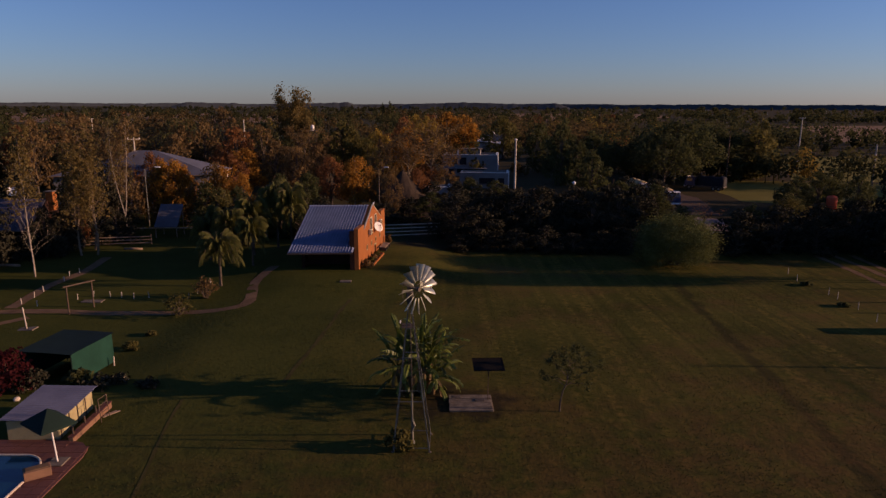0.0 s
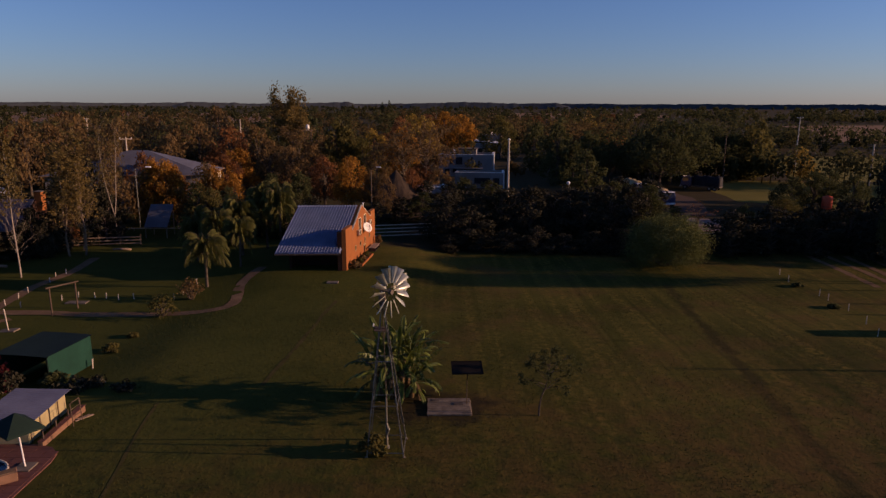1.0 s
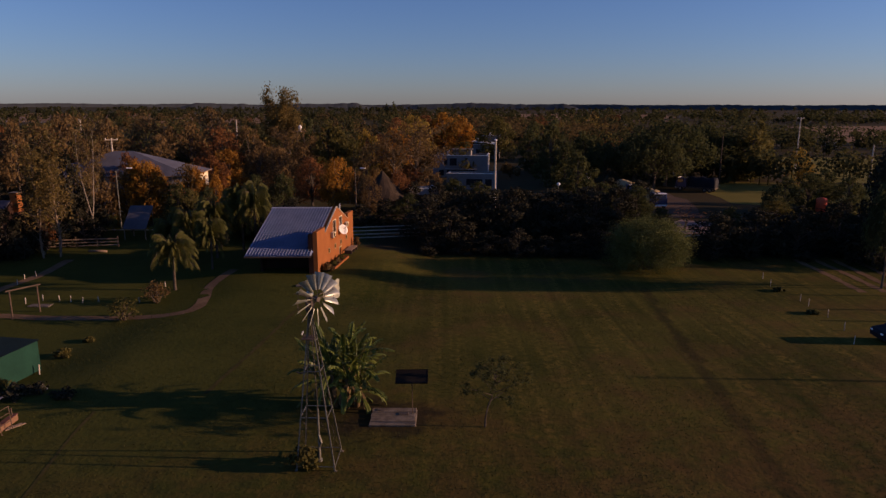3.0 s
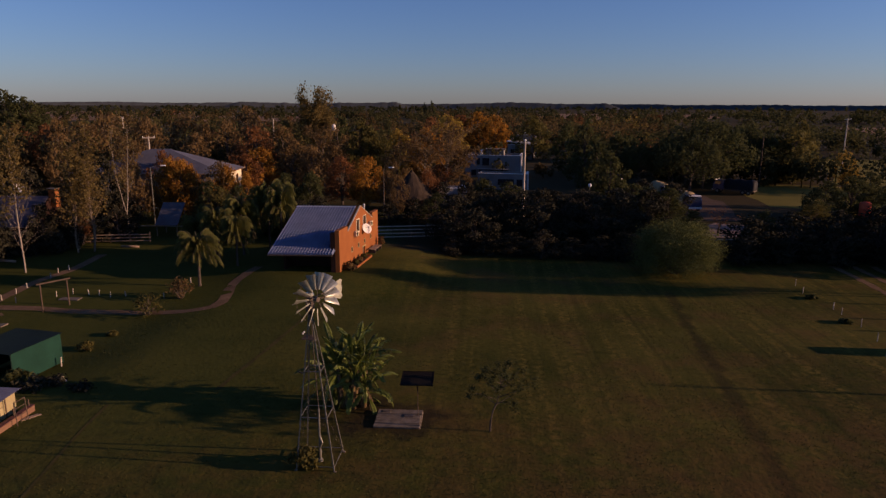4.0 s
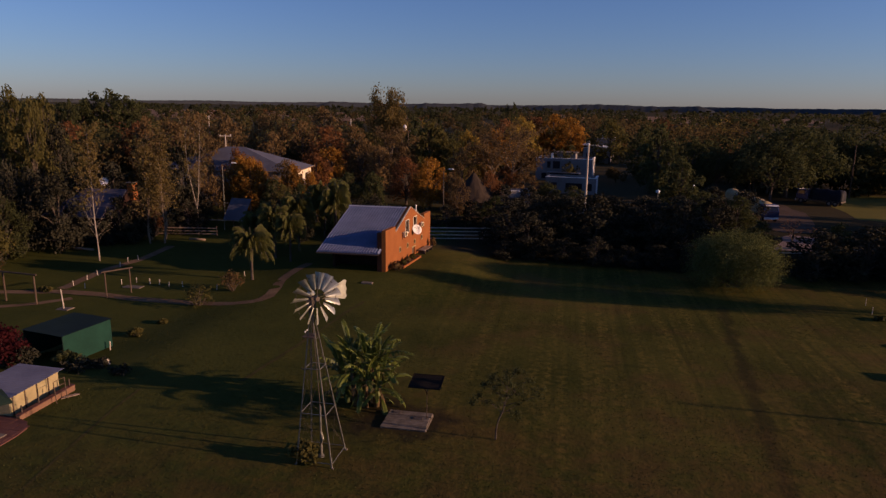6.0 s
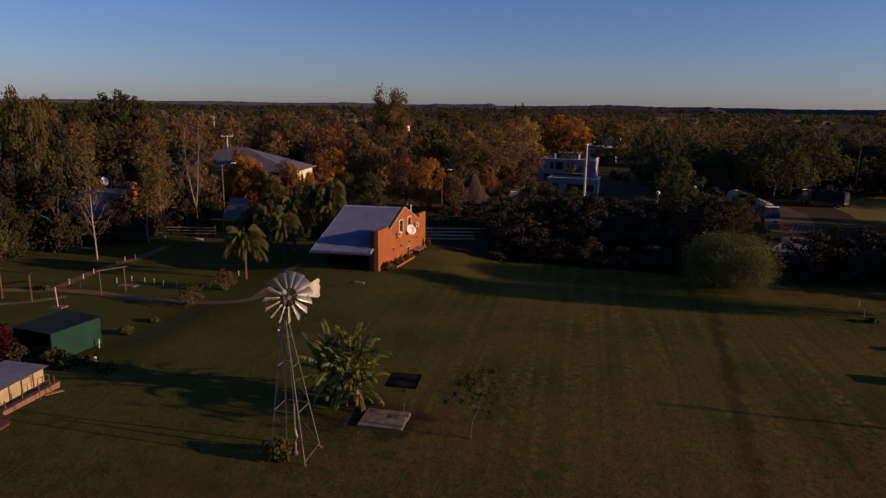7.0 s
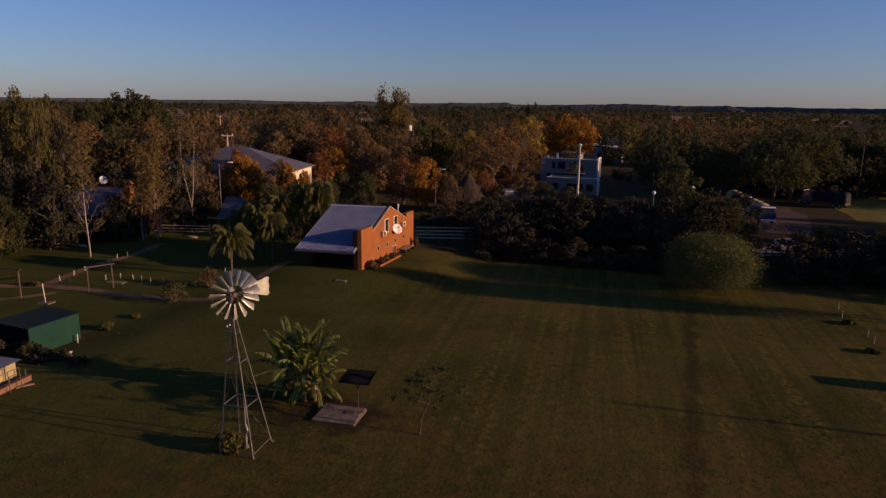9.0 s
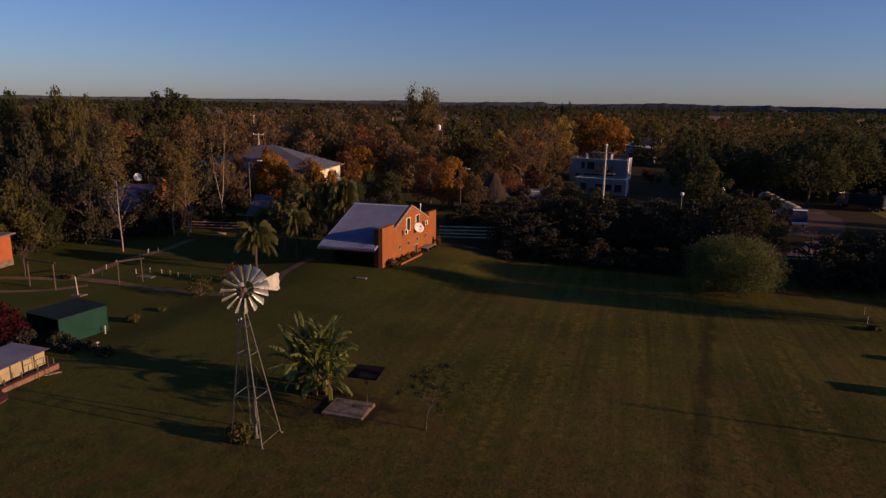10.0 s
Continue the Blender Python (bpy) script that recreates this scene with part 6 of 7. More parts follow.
def west_house():
    ob = thing("cottage", -53.0, 80.0, gz(80), 0, "cottage with a hipped lilac-grey sheet roof and orange brick chimney", "cottage")
    part("wall", Shape().box(-5.5, -3.5, -0.3, 3.6, 3.5, 2.75), SHADEBRICK, ob)
    part("end_wall", Shape().add([(x, y, z) for x in (3.75, 3.61) for y, z in ((-3.6, -0.3), (3.6, -0.3), (3.6, 3.2), (0, 5.9), (-3.6, 3.2))],
                                 [(0, 1, 2, 3, 4), (9, 8, 7, 6, 5), (0, 5, 6, 1), (1, 6, 7, 2), (2, 7, 8, 3), (3, 8, 9, 4), (4, 9, 5, 0)]), SHADEBRICK, ob)
    chimney = part("chimney", Shape().box(3.5, 0.1, 4.6, 4.4, 1.1, 6.9, 0.03), BRICK, ob, "orange brick chimney")
    part("chimney_cap", Shape().box(3.4, 0.0, 6.9, 4.5, 1.2, 7.0, 0.02), CONCRETE, chimney)
    low = [(-6.4, -4.3, 2.8), (3.6, -4.3, 2.8), (3.6, 4.3, 2.8), (-6.4, 4.3, 2.8)]
    ridge = [(-2.4, 0, 6.05), (3.6, 0, 6.05)]
    for slope in ([low[0], low[1], ridge[1], ridge[0]], [low[2], low[3], ridge[0], ridge[1]], [low[3], low[0], ridge[0]]):
        part("roof_slope", Shape().slab(slope, 0.06), SHADEROOF, ob, "lilac-grey sheet roof")
    part("gutter", Shape().tube([(-6.4, -4.32, 2.78), (3.6, -4.32, 2.78)], 0.07, 6).tube([(-6.42, -4.3, 2.78), (-6.42, 4.3, 2.78)], 0.07, 6), WOOD, ob)
    for x in (-3.6, 1.6):
        win = part("window", Shape().box(x, -3.56, 0.9, x + 1.2, -3.5, 2.0), GLASS, ob)
        part("frame", Shape().box(x - 0.08, -3.59, 0.82, x + 1.28, -3.53, 0.9).box(x - 0.08, -3.59, 2.0, x + 1.28, -3.53, 2.08), WOOD, win)
    part("door", Shape().box(-0.4, -3.56, -0.1, 0.6, -3.5, 2.0), DARKWOOD, ob)


west_house()
shrub(-45.2, 79.4, 4.8, 2.6, "rust", "rust-red shrub under the poplars", 66, 700, 0.16)
satellite_dish(-56.4, 84.3, 5.5, 0.6, -40, 20, "round white satellite dish above the cottage roof")
part("mast", Shape().tube([(0, 0, -5.6), (0, 0, -0.4)], 0.05, 8), RUSTY, [o for o in scene.objects if o.name.startswith("satellite_dish")][-1])


def white_block(name, x, y, turn, w, d, h, label, bays, parapet=0.5):
    """A flat-roofed whitewashed building with its windows on the front and the sunny side."""
    ob = thing(name, x, y, gz(y), turn, label, "building")
    part("wall", Shape().box(0, 0, -0.3, w, 0.3, h + parapet).box(0, d - 0.3, -0.3, w, d, h + parapet).box(0, 0.301, -0.3, 0.3, d - 0.301, h + parapet).box(w - 0.3, 0.301, -0.3, w, d - 0.301, h + parapet), WHITEWALL, ob)
    part("roof", Shape().box(0.301, 0.301, h - 0.25, w - 0.301, d - 0.301, h), CONCRETE, ob)
    part("coping", Shape().box(-0.08, -0.08, h + parapet, w + 0.08, 0.36, h + parapet + 0.1).box(w - 0.36, 0.361, h + parapet, w + 0.08, d + 0.08, h + parapet + 0.1), WHITE, ob)
    for bx, bz, bw, bh in bays:
        win = part("window", Shape().box(bx, -0.05, bz, bx + bw, 0.0, bz + bh), GLASS, ob)
        part("sill", Shape().box(bx - 0.1, -0.14, bz - 0.12, bx + bw + 0.1, 0.0, bz - 0.01), CONCRETE, win)
    return ob


blk = white_block("white_building", 0.8, 165.4, -6, 13.6, 9.0, 5.0, "whitewashed two-storey building with a flat roof", [(2.8, 3.1, 0.8, 1.5), (4.2, 3.0, 1.7, 1.7), (1.5, 0.5, 1.2, 1.3)], 0.35)
part("gallery", Shape().box(3.5, -0.06, 0.9, 10.4, -0.005, 1.9), GLASS, blk, "long dark window band of the lower storey")
part("canopy", Shape().box(3.0, -1.6, 2.0, 11.0, -0.065, 2.18, 0.03), WHITEWALL, blk, "thin whitewashed canopy")
part("chimney", Shape().box(3.5, 1.0, 5.0, 4.0, 1.5, 6.6, 0.03), WHITE, blk)
part("roof_room", Shape().box(4.6, 3.5, 5.0, 9.2, 7.4, 6.5, 0.04), WHITEWALL, blk)
part("roof_slab", Shape().box(4.2, 3.1, 6.5, 9.6, 7.8, 6.66, 0.02), CONCRETE, blk)
# added strip: sunlight on the end wall, put into a whiter colour
part("sunlit_end_strip", Shape().box(13.603, 0.2, -0.3, 13.9, 1.2, 5.9, 0.03), WHITE, blk, "white strip on the sunny end, coloured to look sunlit")
back = white_block("white_building", 13.0, 221.0, -8, 8.4, 8.0, 4.6, "small whitewashed building with a sloping roof behind trees", [(1.0, 2.0, 1.2, 1.3), (4.5, 2.0, 1.2, 1.3)], 0.2)
part("sloping_roof", Shape().slab([(-0.4, -0.5, 5.9), (8.8, -0.5, 4.95), (8.8, 8.5, 4.95), (-0.4, 8.5, 5.9)], 0.15), WHITE, back, "pale sloping roof slab")
# added panel, whiter than the walls to pass for a sunlit end
part("sunlit_end_panel", Shape().box(8.403, 0.3, 1.6, 8.6, 1.4, 4.7, 0.03), WHITE, back)
white_block("white_building", 17.0, 246.0, -6, 7.0, 7.0, 6.2, "small pale building with a flat roof in the distance", [(1.0, 3.0, 1.2, 1.3), (4.5, 3.0, 1.2, 1.3)])
for x, y, z in ((14.6, 224.0, 5.9), (20.3, 247.5, 6.6)):
    ob = thing("water_tank", x, y, gz(y), 0, "white water tank on a block tower", "water tank", "water tanks")
    part("tower", Shape().box(-0.5, -0.5, -0.3, 0.5, 0.5, z + 0.3), WHITEWALL, ob)
    part("tank", Shape().lathe([(0.0, z + 0.31), (0.45, z + 0.31), (0.47, z + 1.1), (0.25, z + 1.3), (0.0, z + 1.32)], 14), WHITE, ob, smooth=True)
wing = white_block("white_building", 4.2, 141.2, -6, 10.4, 6.0, 3.1, "low whitewashed wing with a flat roof before the tall building", [(1.2, 1.0, 1.2, 1.2), (4.2, 1.0, 3.4, 1.2), (8.2, 0.8, 1.4, 1.4)], 0.2)
# added strip, its white standing for sun on the wing's end
part("sunlit_end_strip", Shape().box(10.403, 0.1, -0.3, 10.65, 0.9, 3.6, 0.03), WHITE, wing, "white strip on the sunny end, coloured to look sunlit")
white_block("outbuilding", -2.6, 118.6, 12, 5.2, 4.0, 2.6, "low whitewashed outbuilding behind the hedge", [(3.2, 0.8, 0.8, 0.9)], 0.2)


def water_tower(x, y, h):
    ob = thing("water_tower", x, y, gz(y), 15, "white water tank on a tall steel stand", "water tower")
    for px, py in ((-0.9, -0.9), (0.9, -0.9), (0.9, 0.9), (-0.9, 0.9)):
        part("leg", Shape().tube([(px * 1.2, py * 1.2, -0.2), (px * 0.8, py * 0.8, h - 1.8)], 0.09, 6), RUSTY, ob)
    part("deck", Shape().box(-1.3, -1.3, h - 1.8, 1.3, 1.3, h - 1.65, 0.02), RUSTY, ob)
    part("tank", Shape().lathe([(0.0, h - 1.64), (0.42, h - 1.64), (0.45, h - 0.6), (0.2, h - 0.3), (0.0, h - 0.28)], 18), WHITE, ob, smooth=True)


water_tower(-30.1, 156.6, 13.2)


def thatched_hut(x, y):
    ob = thing("thatched_hut", x, y, gz(y), 0, "round open hut with a conical grey thatched roof", "hut")
    roof = Shape().lathe([(4.2, 2.3), (3.4, 3.2), (2.3, 4.3), (1.1, 5.6), (0.25, 6.6), (0.05, 6.9)], 28)
    rng = random.Random(3)
    roof.v = [(a * rng.uniform(0.97, 1.03), b * rng.uniform(0.97, 1.03), c + rng.uniform(-0.06, 0.06)) for a, b, c in roof.v]
    part("roof", roof, THATCH, ob)
    for k in range(8):
        w = k * math.pi / 4
        part("post", Shape().tube([(3.3 * math.cos(w), 3.3 * math.sin(w), -0.2), (3.3 * math.cos(w), 3.3 * math.sin(w), 3.3)], 0.1, 6), DARKWOOD, ob)


thatched_hut(-6.6, 110.5)


# ---- fences, lamps and poles ----
def rail_fence(x0, y0, x1, y1, h, rails, label, material=WOOD):
    n = math.hypot(x1 - x0, y1 - y0)
    ob = thing("rail_fence", x0, y0, gz(y0), math.degrees(math.atan2(y1 - y0, x1 - x0)), label, "fence", "rail fences")
    k = max(1, round(n / 2.6))
    for i in range(k + 1):
        part("post", Shape().box(n * i / k - 0.07, -0.07, -0.2, n * i / k + 0.07, 0.07, h + 0.15, 0.015), DARKWOOD, ob)
    for i in range(rails):
        z = h * (i + 0.6) / rails
        part("rail", Shape().box(-0.1, -0.115, z - 0.07, n + 0.1, -0.075, z + 0.07, 0.008), material, ob)


rail_fence(-8.9, 85.9, 0.4, 88.0, 1.9, 4, "four-rail weathered wooden corral fence", PALE)
rail_fence(-13.5, 96.5, 4.5, 99.5, 1.6, 3, "dark three-rail fence behind the corral", DARKWOOD)
rail_fence(-52.0, 78.8, -37.5, 81.6, 1.2, 3, "low three-rail wooden fence at the lawn's far edge")
rail_fence(-37.0, 92.6, -20.0, 96.0, 1.3, 3, "low three-rail wooden fence under the trees")
rail_fence(-45.0, 90.6, -35.0, 90.9, 0.7, 1, "low pale single rail beside the sheet-roofed shelter", PALE)
rail_fence(33.0, 87.5, 45.0, 89.5, 1.1, 2, "low pale rail fence beside the bare yard", PALE)
rail_fence(20.0, 112.0, 30.0, 113.5, 1.2, 2, "low rail fence behind the hedge")


def street_lamp(x, y, h, arm, turn, label, material=GALV):
    ob = thing("street_lamp", x, y, gz(y), turn, label, "street lamp", "street lamps")
    part("pole", Shape().tube([(0, 0, -0.2), (0, 0, h * 0.6), (0, 0, h)], [0.09, 0.07, 0.05], 8), material, ob)
    part("arm", Shape().tube([(0, 0, h), (arm * 0.4, 0, h + 0.22), (arm, 0, h + 0.28)], 0.035, 6), material, ob)
    part("lamp_head", Shape().box(arm - 0.1, -0.14, h + 0.2, arm + 0.65, 0.14, h + 0.36, 0.04), WHITE, ob, "pale lamp head")


street_lamp(-9.7, 99.8, 8.0, 0.9, -10, "thin steel street lamp behind the brick house", RUSTY)
street_lamp(-42.6, 93.1, 8.5, 1.5, 10, "steel street lamp with a curved arm among the trees")


def ball_lamp(x, y, h):
    ob = thing("globe_lamp", x, y, gz(y), 0, "garden lamp post with a white globe", "lamp", "globe lamps")
    part("pole", Shape().tube([(0, 0, -0.2), (0, 0, h - 0.4)], 0.06, 8), GALV, ob)
    part("globe", Shape().lathe([(0.02, h - 0.5)] + [(0.32 * math.sin(math.pi * k / 8), h - 0.12 - 0.32 * math.cos(math.pi * k / 8)) for k in range(1, 8)] + [(0.02, h + 0.2)], 16), WHITE, ob, smooth=True)


ball_lamp(23.9, 116.4, 4.1)
ball_lamp(31.5, 128.0, 3.9)


def utility_pole(x, y, h, r, cross, label, turn=0, material=PALE):
    ob = thing("utility_pole", x, y, gz(y), turn, label, "utility pole", "utility poles")
    part("pole", Shape().tube([(0, 0, -0.3), (0, 0, h)], [r, r * 0.7], 10), material, ob)
    if cross:
        part("crossarm", Shape().box(-cross / 2, -0.08, h - 0.35, cross / 2, 0.08, h - 0.18, 0.02), material, ob)
        for k in (-0.45, 0, 0.45):
            part("insulator", Shape().lathe([(0.0, h - 0.18), (0.06, h - 0.18), (0.08, h - 0.08), (0.04, h + 0.02), (0.0, h + 0.03)], 8, (k * cross, 0)), WHITE, ob)
    return ob


utility_pole(-52.3, 112.1, 12.0, 0.16, 2.0, "pale concrete utility pole with a crossarm", 20)
pole = utility_pole(11.7, 103.6, 12.2, 0.2, 0, "tall pale concrete pole above the dark hedge")
part("lamp_head", Shape().lathe([(0.02, 12.2), (0.22, 12.22), (0.26, 12.34), (0.12, 12.46), (0.02, 12.47)], 12), WHITE, pole, "pale lamp cap")
utility_pole(-14.9, 112.0, 8.3, 0.12, 0, "thin wooden utility pole behind the brick house", 0, WOOD)
utility_pole(97.8, 146.6, 9.3, 0.2, 0, "pale concrete pole at the meadow's edge")
utility_pole(102.2, 186.7, 14.5, 0.2, 1.8, "tall concrete utility pole in the distance")
utility_pole(66.0, 150.0, 11.0, 0.16, 0, "dark wooden pole among the trees", 0, DARKWOOD)
utility_pole(58.0, 38.0, 8.2, 0.14, 0, "weathered wooden pole at the lawn's edge", 0, WOOD)
utility_pole(-60, 205, 13.0, 0.22, 0, "pale concrete pole in the distance")
utility_pole(-86, 165, 14.0, 0.2, 0.8, "pale concrete pole in the distance")


# ---- vehicles and yard things ----
def wheel_parts(ob, x, y, r, width):
    tyre = part("wheel", Shape().tube([(x, y - width / 2, r), (x, y + width / 2, r)], r, 18), RUBBER, ob)
    part("hub_cap", Shape().tube([(x, y - width / 2 - 0.01, r), (x, y + width / 2 + 0.01, r)], r * 0.55, 12), GALV, tyre)


def car(x, y, turn, paint, label):
    ob = thing("car", x, y, gz(y), turn, label, "car", "parked cars")
    prof = [(-2.15, 0.35), (-2.2, 0.75), (-2.05, 1.0), (-1.75, 1.55), (-1.5, 1.68), (0.35, 1.68), (0.7, 1.58), (1.25, 1.08), (2.05, 0.92), (2.2, 0.7), (2.15, 0.35)]
    n = len(prof)
    rows = ((-0.88, 1.0), (-0.80, 1.0), (0.80, 1.0), (0.88, 1.0))
    s = Shape()
    for yy, _ in rows:
        inset = 0.0 if abs(yy) < 0.85 else 0.05
        s.v += [(px * (1 - inset * 0.3), yy if pz < 1.1 else yy * 0.86, pz - (inset if pz > 1.1 else 0)) for px, pz in prof]
    for j in range(3):
        s.f += [(j * n + k, j * n + (k + 1) % n, (j + 1) * n + (k + 1) % n, (j + 1) * n + k) for k in range(n)]
    s.f += [tuple(range(n)), tuple(range(4 * n - 1, 3 * n - 1, -1))]
    part("body", s, paint, ob)
    for yy in (-0.775, 0.775):
        part("side_window", Shape().slab([(-1.5, yy, 1.12), (0.95, yy, 1.12), (0.4, yy * 0.98, 1.55), (-1.4, yy * 0.98, 1.55)], 0.02 if yy < 0 else -0.02), GLASS, ob)
    part("windscreen", Shape().slab([(1.24, -0.66, 1.12), (1.24, 0.66, 1.12), (0.74, 0.6, 1.6), (0.74, -0.6, 1.6)], 0.02), GLASS, ob)
    part("rear_window", Shape().slab([(-2.02, 0.66, 1.1), (-2.02, -0.66, 1.1), (-1.78, -0.6, 1.55), (-1.78, 0.6, 1.55)], 0.02), GLASS, ob)
    for yy in (-0.65, 0.65):
        part("headlight", Shape().box(2.1, yy - 0.16, 0.68, 2.19, yy + 0.16, 0.82, 0.02), WHITE, ob, "clear headlight")
    for px in (-1.35, 1.35):
        for yy in (-0.8, 0.8):
            wheel_parts(ob, px, yy, 0.36, 0.24)


car(38.4, 46.8, 177, NAVY, "dark blue estate car parked on the lawn")
car(37.5, 160.0, 80, BLUEPAINT, "blue car parked under the trees")


def loaded_truck(x, y, turn, cab_paint, load, label):
    ob = thing("truck", x, y, gz(y), turn, label, "truck", "parked trucks")
    part("chassis", Shape().box(-5.2, -1.1, 0.7, 3.0, 1.1, 0.95, 0.03), RUSTY, ob)
    s, n = Shape(), 12
    for k in range(9):
        px = -5.1 + 5.6 * k / 8
        puff = 0.12 * math.sin(k * 1.9)
        s.v += [(px, 1.25 * math.cos(math.pi * j / n), 1.0 + 0.9 * (j not in (0, n)) + (1.1 + puff) * math.sin(math.pi * j / n) * (j not in (0, n))) for j in range(n + 1)]
    for k in range(8):
        s.f += [(k * (n + 1) + j, k * (n + 1) + j + 1, (k + 1) * (n + 1) + j + 1, (k + 1) * (n + 1) + j) for j in range(n)]
    s.f += [tuple(range(n + 1))[::-1], tuple(range(8 * (n + 1), 9 * (n + 1)))]
    part("load_cover", s, load, ob, "bulging cloth cover over the load", smooth=True)
    cab = part("cab", Shape().add([(0.8, -1.15, 0.8), (3.0, -1.15, 0.8), (3.0, -1.15, 1.8), (2.6, -1.05, 2.7), (0.8, -1.05, 2.7), (0.8, 1.15, 0.8), (3.0, 1.15, 0.8), (3.0, 1.15, 1.8), (2.6, 1.05, 2.7), (0.8, 1.05, 2.7)],
               [(0, 1, 2, 3, 4), (9, 8, 7, 6, 5), (1, 6, 7, 2), (2, 7, 8, 3), (3, 8, 9, 4), (4, 9, 5, 0), (0, 5, 6, 1)]), cab_paint, ob)
    part("windscreen", Shape().slab([(3.0, -0.95, 1.85), (3.0, 0.95, 1.85), (2.64, 0.9, 2.62), (2.64, -0.9, 2.62)], -0.03), GLASS, cab)
    for yy in (-1.13, 1.13):
        part("side_window", Shape().slab([(1.5, yy, 1.8), (2.7, yy, 1.8), (2.5, yy * 0.96, 2.5), (1.5, yy * 0.96, 2.5)], 0.04 if yy < 0 else -0.04), GLASS, cab)
    part("sun_visor", Shape().slab([(2.55, -1.06, 2.75), (2.95, -1.06, 2.62), (2.95, 1.06, 2.62), (2.55, 1.06, 2.75)], 0.05), WHITE, cab, "white sun visor")
    part("bumper", Shape().box(3.0, -1.15, 0.5, 3.15, 1.15, 0.8, 0.03), WHITE, ob)
    for px in (-4.2, -3.1, 2.0):
        for yy in (-1.0, 1.0):
            wheel_parts(ob, px, yy, 0.48, 0.3)


loaded_truck(41.0, 116.8, -84, BLUEPAINT, TARP, "truck with a blue cab and a tan covered load")
loaded_truck(40.0, 129.0, -85, BLUEPAINT, TARP, "truck with a tan covered load behind the hedge")
loaded_truck(56.0, 139.6, 140, BLUEPAINT, NAVY, "dark blue covered truck beside the meadow")


def upright_tank(x, y):
    ob = thing("storage_tank", x, y, gz(y), 0, "upright orange-red storage tank on short legs", "tank")
    part("tank", Shape().lathe([(0.0, 0.5), (0.75, 0.5), (0.85, 0.6), (0.85, 2.5), (0.75, 2.7), (0.2, 2.85), (0.0, 2.86)], 20), REDPAINT, ob, smooth=True)
    part("band", Shape().lathe([(0.86, 1.0), (0.885, 1.0), (0.885, 1.08), (0.86, 1.08)], 20), RUSTY, ob)
    for k in range(4):
        w = k * math.pi / 2 + 0.4
        part("leg", Shape().tube([(0.65 * math.cos(w), 0.65 * math.sin(w), -0.1), (0.65 * math.cos(w), 0.65 * math.sin(w), 0.55)], 0.05, 6), RUSTY, ob)


upright_tank(66.2, 108.6)
# stakes and clods on the lawn where young trees were set
for x, y in ((37.0, 66.5), (36.4, 63.6), (36.6, 58.3), (36.5, 56.7), (36.3, 53.3), (35.5, 49.6), (34.2, 46.2)):
    white_post(x, y, 0.7, 0.03, "thin pale planting stake in the lawn", (x * 7) % 6 - 3, "planting stakes", "stake")
for x, y in ((36.4, 61.8), (35.6, 54.3)):
    shrub(x, y, 0.5, 1.2, "dark", "low dark tuft of prunings on the lawn", int(x * 10), 260, 0.16)


# ruts of the drive at the hedge's end, and the tall posts that stand beside it
for k, (x0, x1) in enumerate(((45.0, 44.4), (47.2, 46.6), (49.4, 48.0), (51.7, 50.2))):
    ribbon("wheel_rut", [(x0, 75.5), ((x0 + x1) / 2 + 0.1, 69.0), (x1, 61.5)], 0.75, DIRT, "pale bare wheel rut of the drive beside the hedge", "track", lift=0.014 + 0.003 * k, ragged=0.3)
for x, y, h in ((62.4, 59.7, 5.0), (61.2, 54.9, 4.9), (60.6, 51.4, 5.0)):
    white_post(x, y, h, 0.11, "tall weathered post beside the lawn", 1.0, "tall lawn posts", "tall_post")


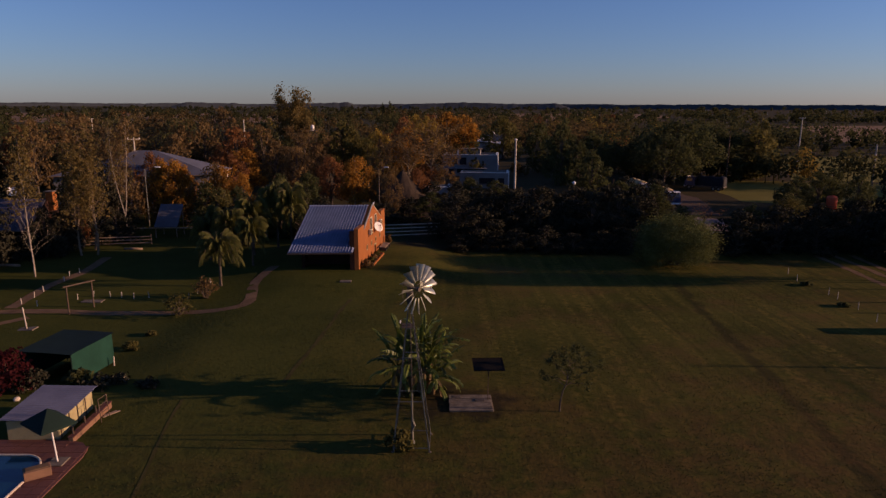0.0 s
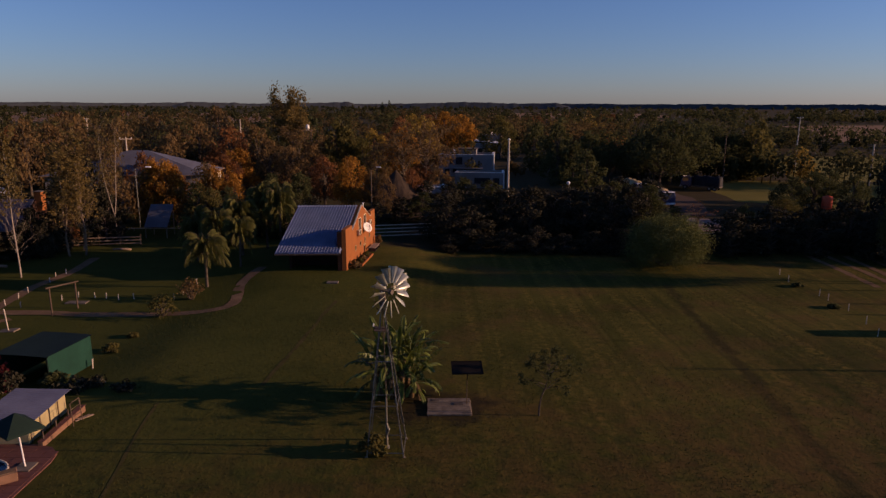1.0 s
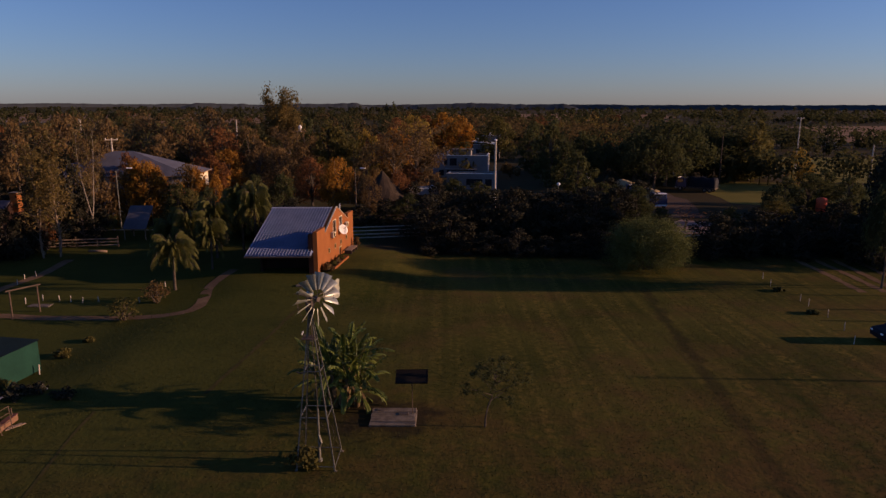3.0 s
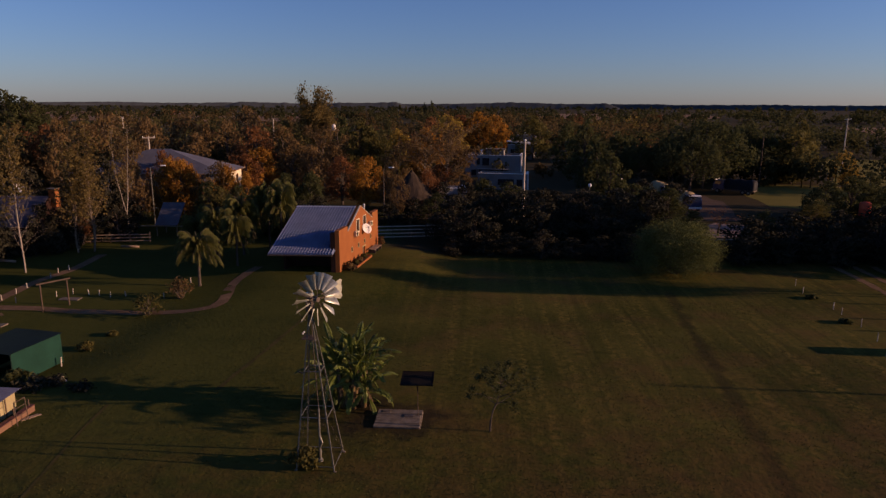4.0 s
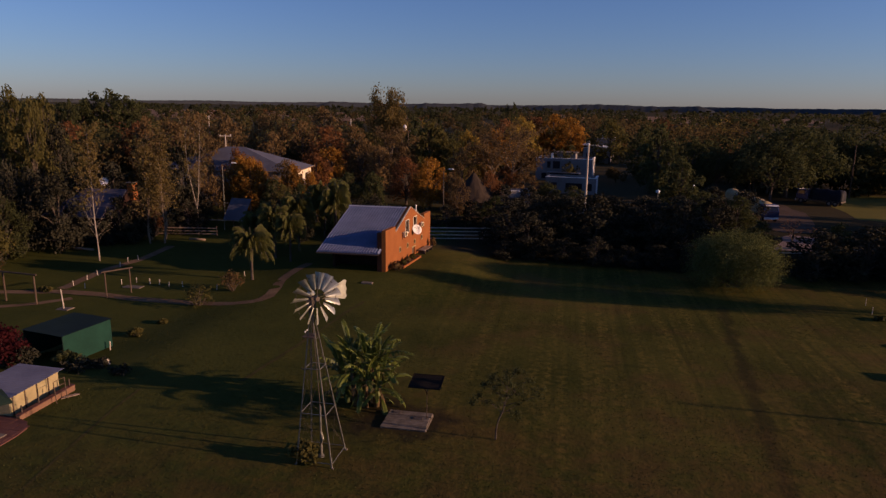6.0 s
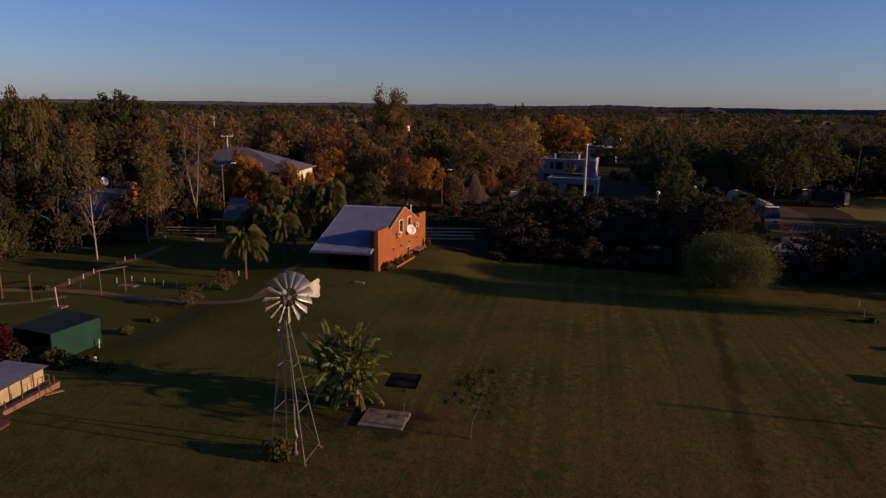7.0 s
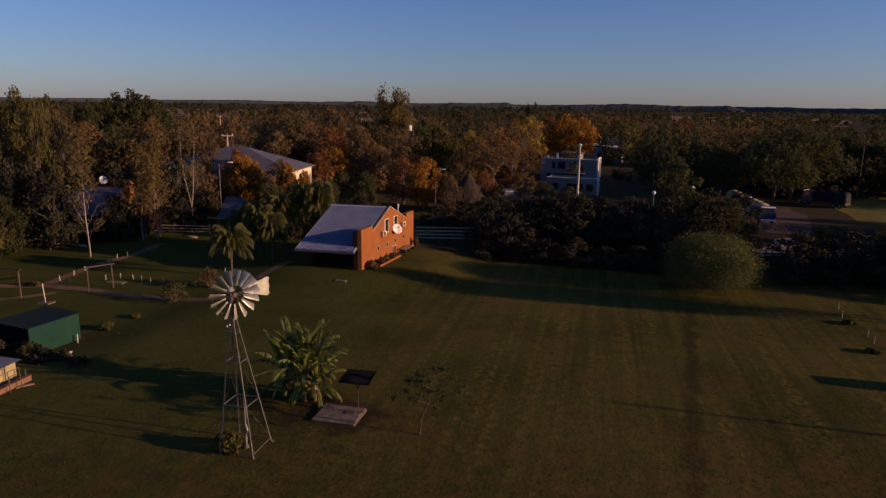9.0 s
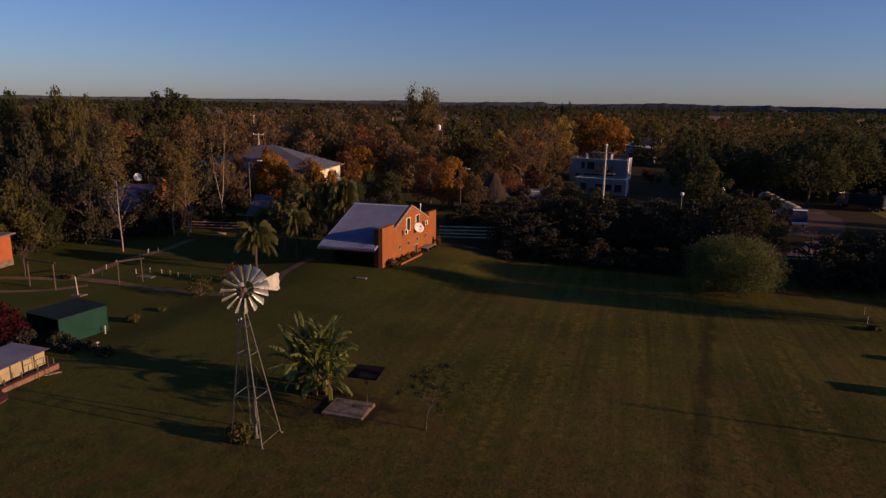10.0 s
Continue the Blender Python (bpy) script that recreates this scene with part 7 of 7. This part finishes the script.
def stone(x, y, r, label):
    ob = thing("stone", x, y, gz(y, x), x * 40, label, "stone", "garden stones")
    rng = random.Random(int(x * 100))
    body = Shape().lathe([(0.02, -0.03), (r * 0.9, -0.02), (r, r * 0.4), (r * 0.7, r * 0.85), (0.02, r)], 9)
    body.v = [(a * rng.uniform(0.85, 1.15), b * rng.uniform(0.75, 1.0), c) for a, b, c in body.v]
    part("body", body, PALE, ob, smooth=True)


for x, y, r in ((-21.3, 38.2, 0.16), (-20.9, 37.8, 0.14), (-21.9, 37.4, 0.12), (-20.5, 37.4, 0.12), (-25.3, 33.9, 0.2)):
    stone(x, y, r, "pale stone lying beside the garden shelter")


def lumber(x, y, z, turn, n):
    ob = thing("plank_pile", x, y, z, turn, "few pale planks lying beside the shed", "planks")
    for k in range(n):
        part("plank", Shape().box(-0.5 + 0.15 * k, -0.06 + 0.15 * k, 0.0, 0.5 - 0.1 * k, 0.06 + 0.15 * k, 0.05, 0.01), WOOD, ob)


lumber(-18.9, 32.0, gz(32.0), 55, 2)


# ---- grass ----
def grass_tufts():
    """Upright blades strewn over the near lawn, thicker in patches."""
    rng = np.random.default_rng(21)
    n = 90000
    x, y = rng.uniform(-24, 34, n), 15 + 45 * rng.random(n) ** 1.6
    keep = np.sin(x * 0.55 + 1.3 * np.sin(y * 0.31)) + np.sin(y * 0.47 + x * 0.21) + rng.normal(0, 0.8, n) > -0.3
    keep &= ~((x < -17.5) & (y < 29.5)) & ~((x > -0.3) & (x < 2.8) & (y > 32) & (y < 34.5)) & ~((x < -19) & (y < 42))
    x, y = x[keep], y[keep]
    n = len(x)
    w = rng.uniform(0, 2 * math.pi, n)
    h, half = rng.uniform(0.02, 0.09, n), rng.uniform(0.010, 0.028, n)
    z = np.array([gz(v, u) for v, u in zip(y, x)])
    dx, dy = np.cos(w) * half, np.sin(w) * half
    lx, ly = rng.normal(0, 0.04, n), rng.normal(0, 0.04, n)
    v = np.stack([np.stack([x - dx, y - dy, z], 1), np.stack([x + dx, y + dy, z], 1), np.stack([x + lx, y + ly, z + h], 1)], 1).reshape(-1, 3)
    me = bpy.data.meshes.new("grass")
    me.from_pydata(v.tolist(), [], np.arange(3 * n).reshape(-1, 3).tolist())
    return tagged(part("grass", me, LEAF["grass"]), "short autumn grass blades standing in the lawn", "grass", kind="stuff")


grass_tufts()
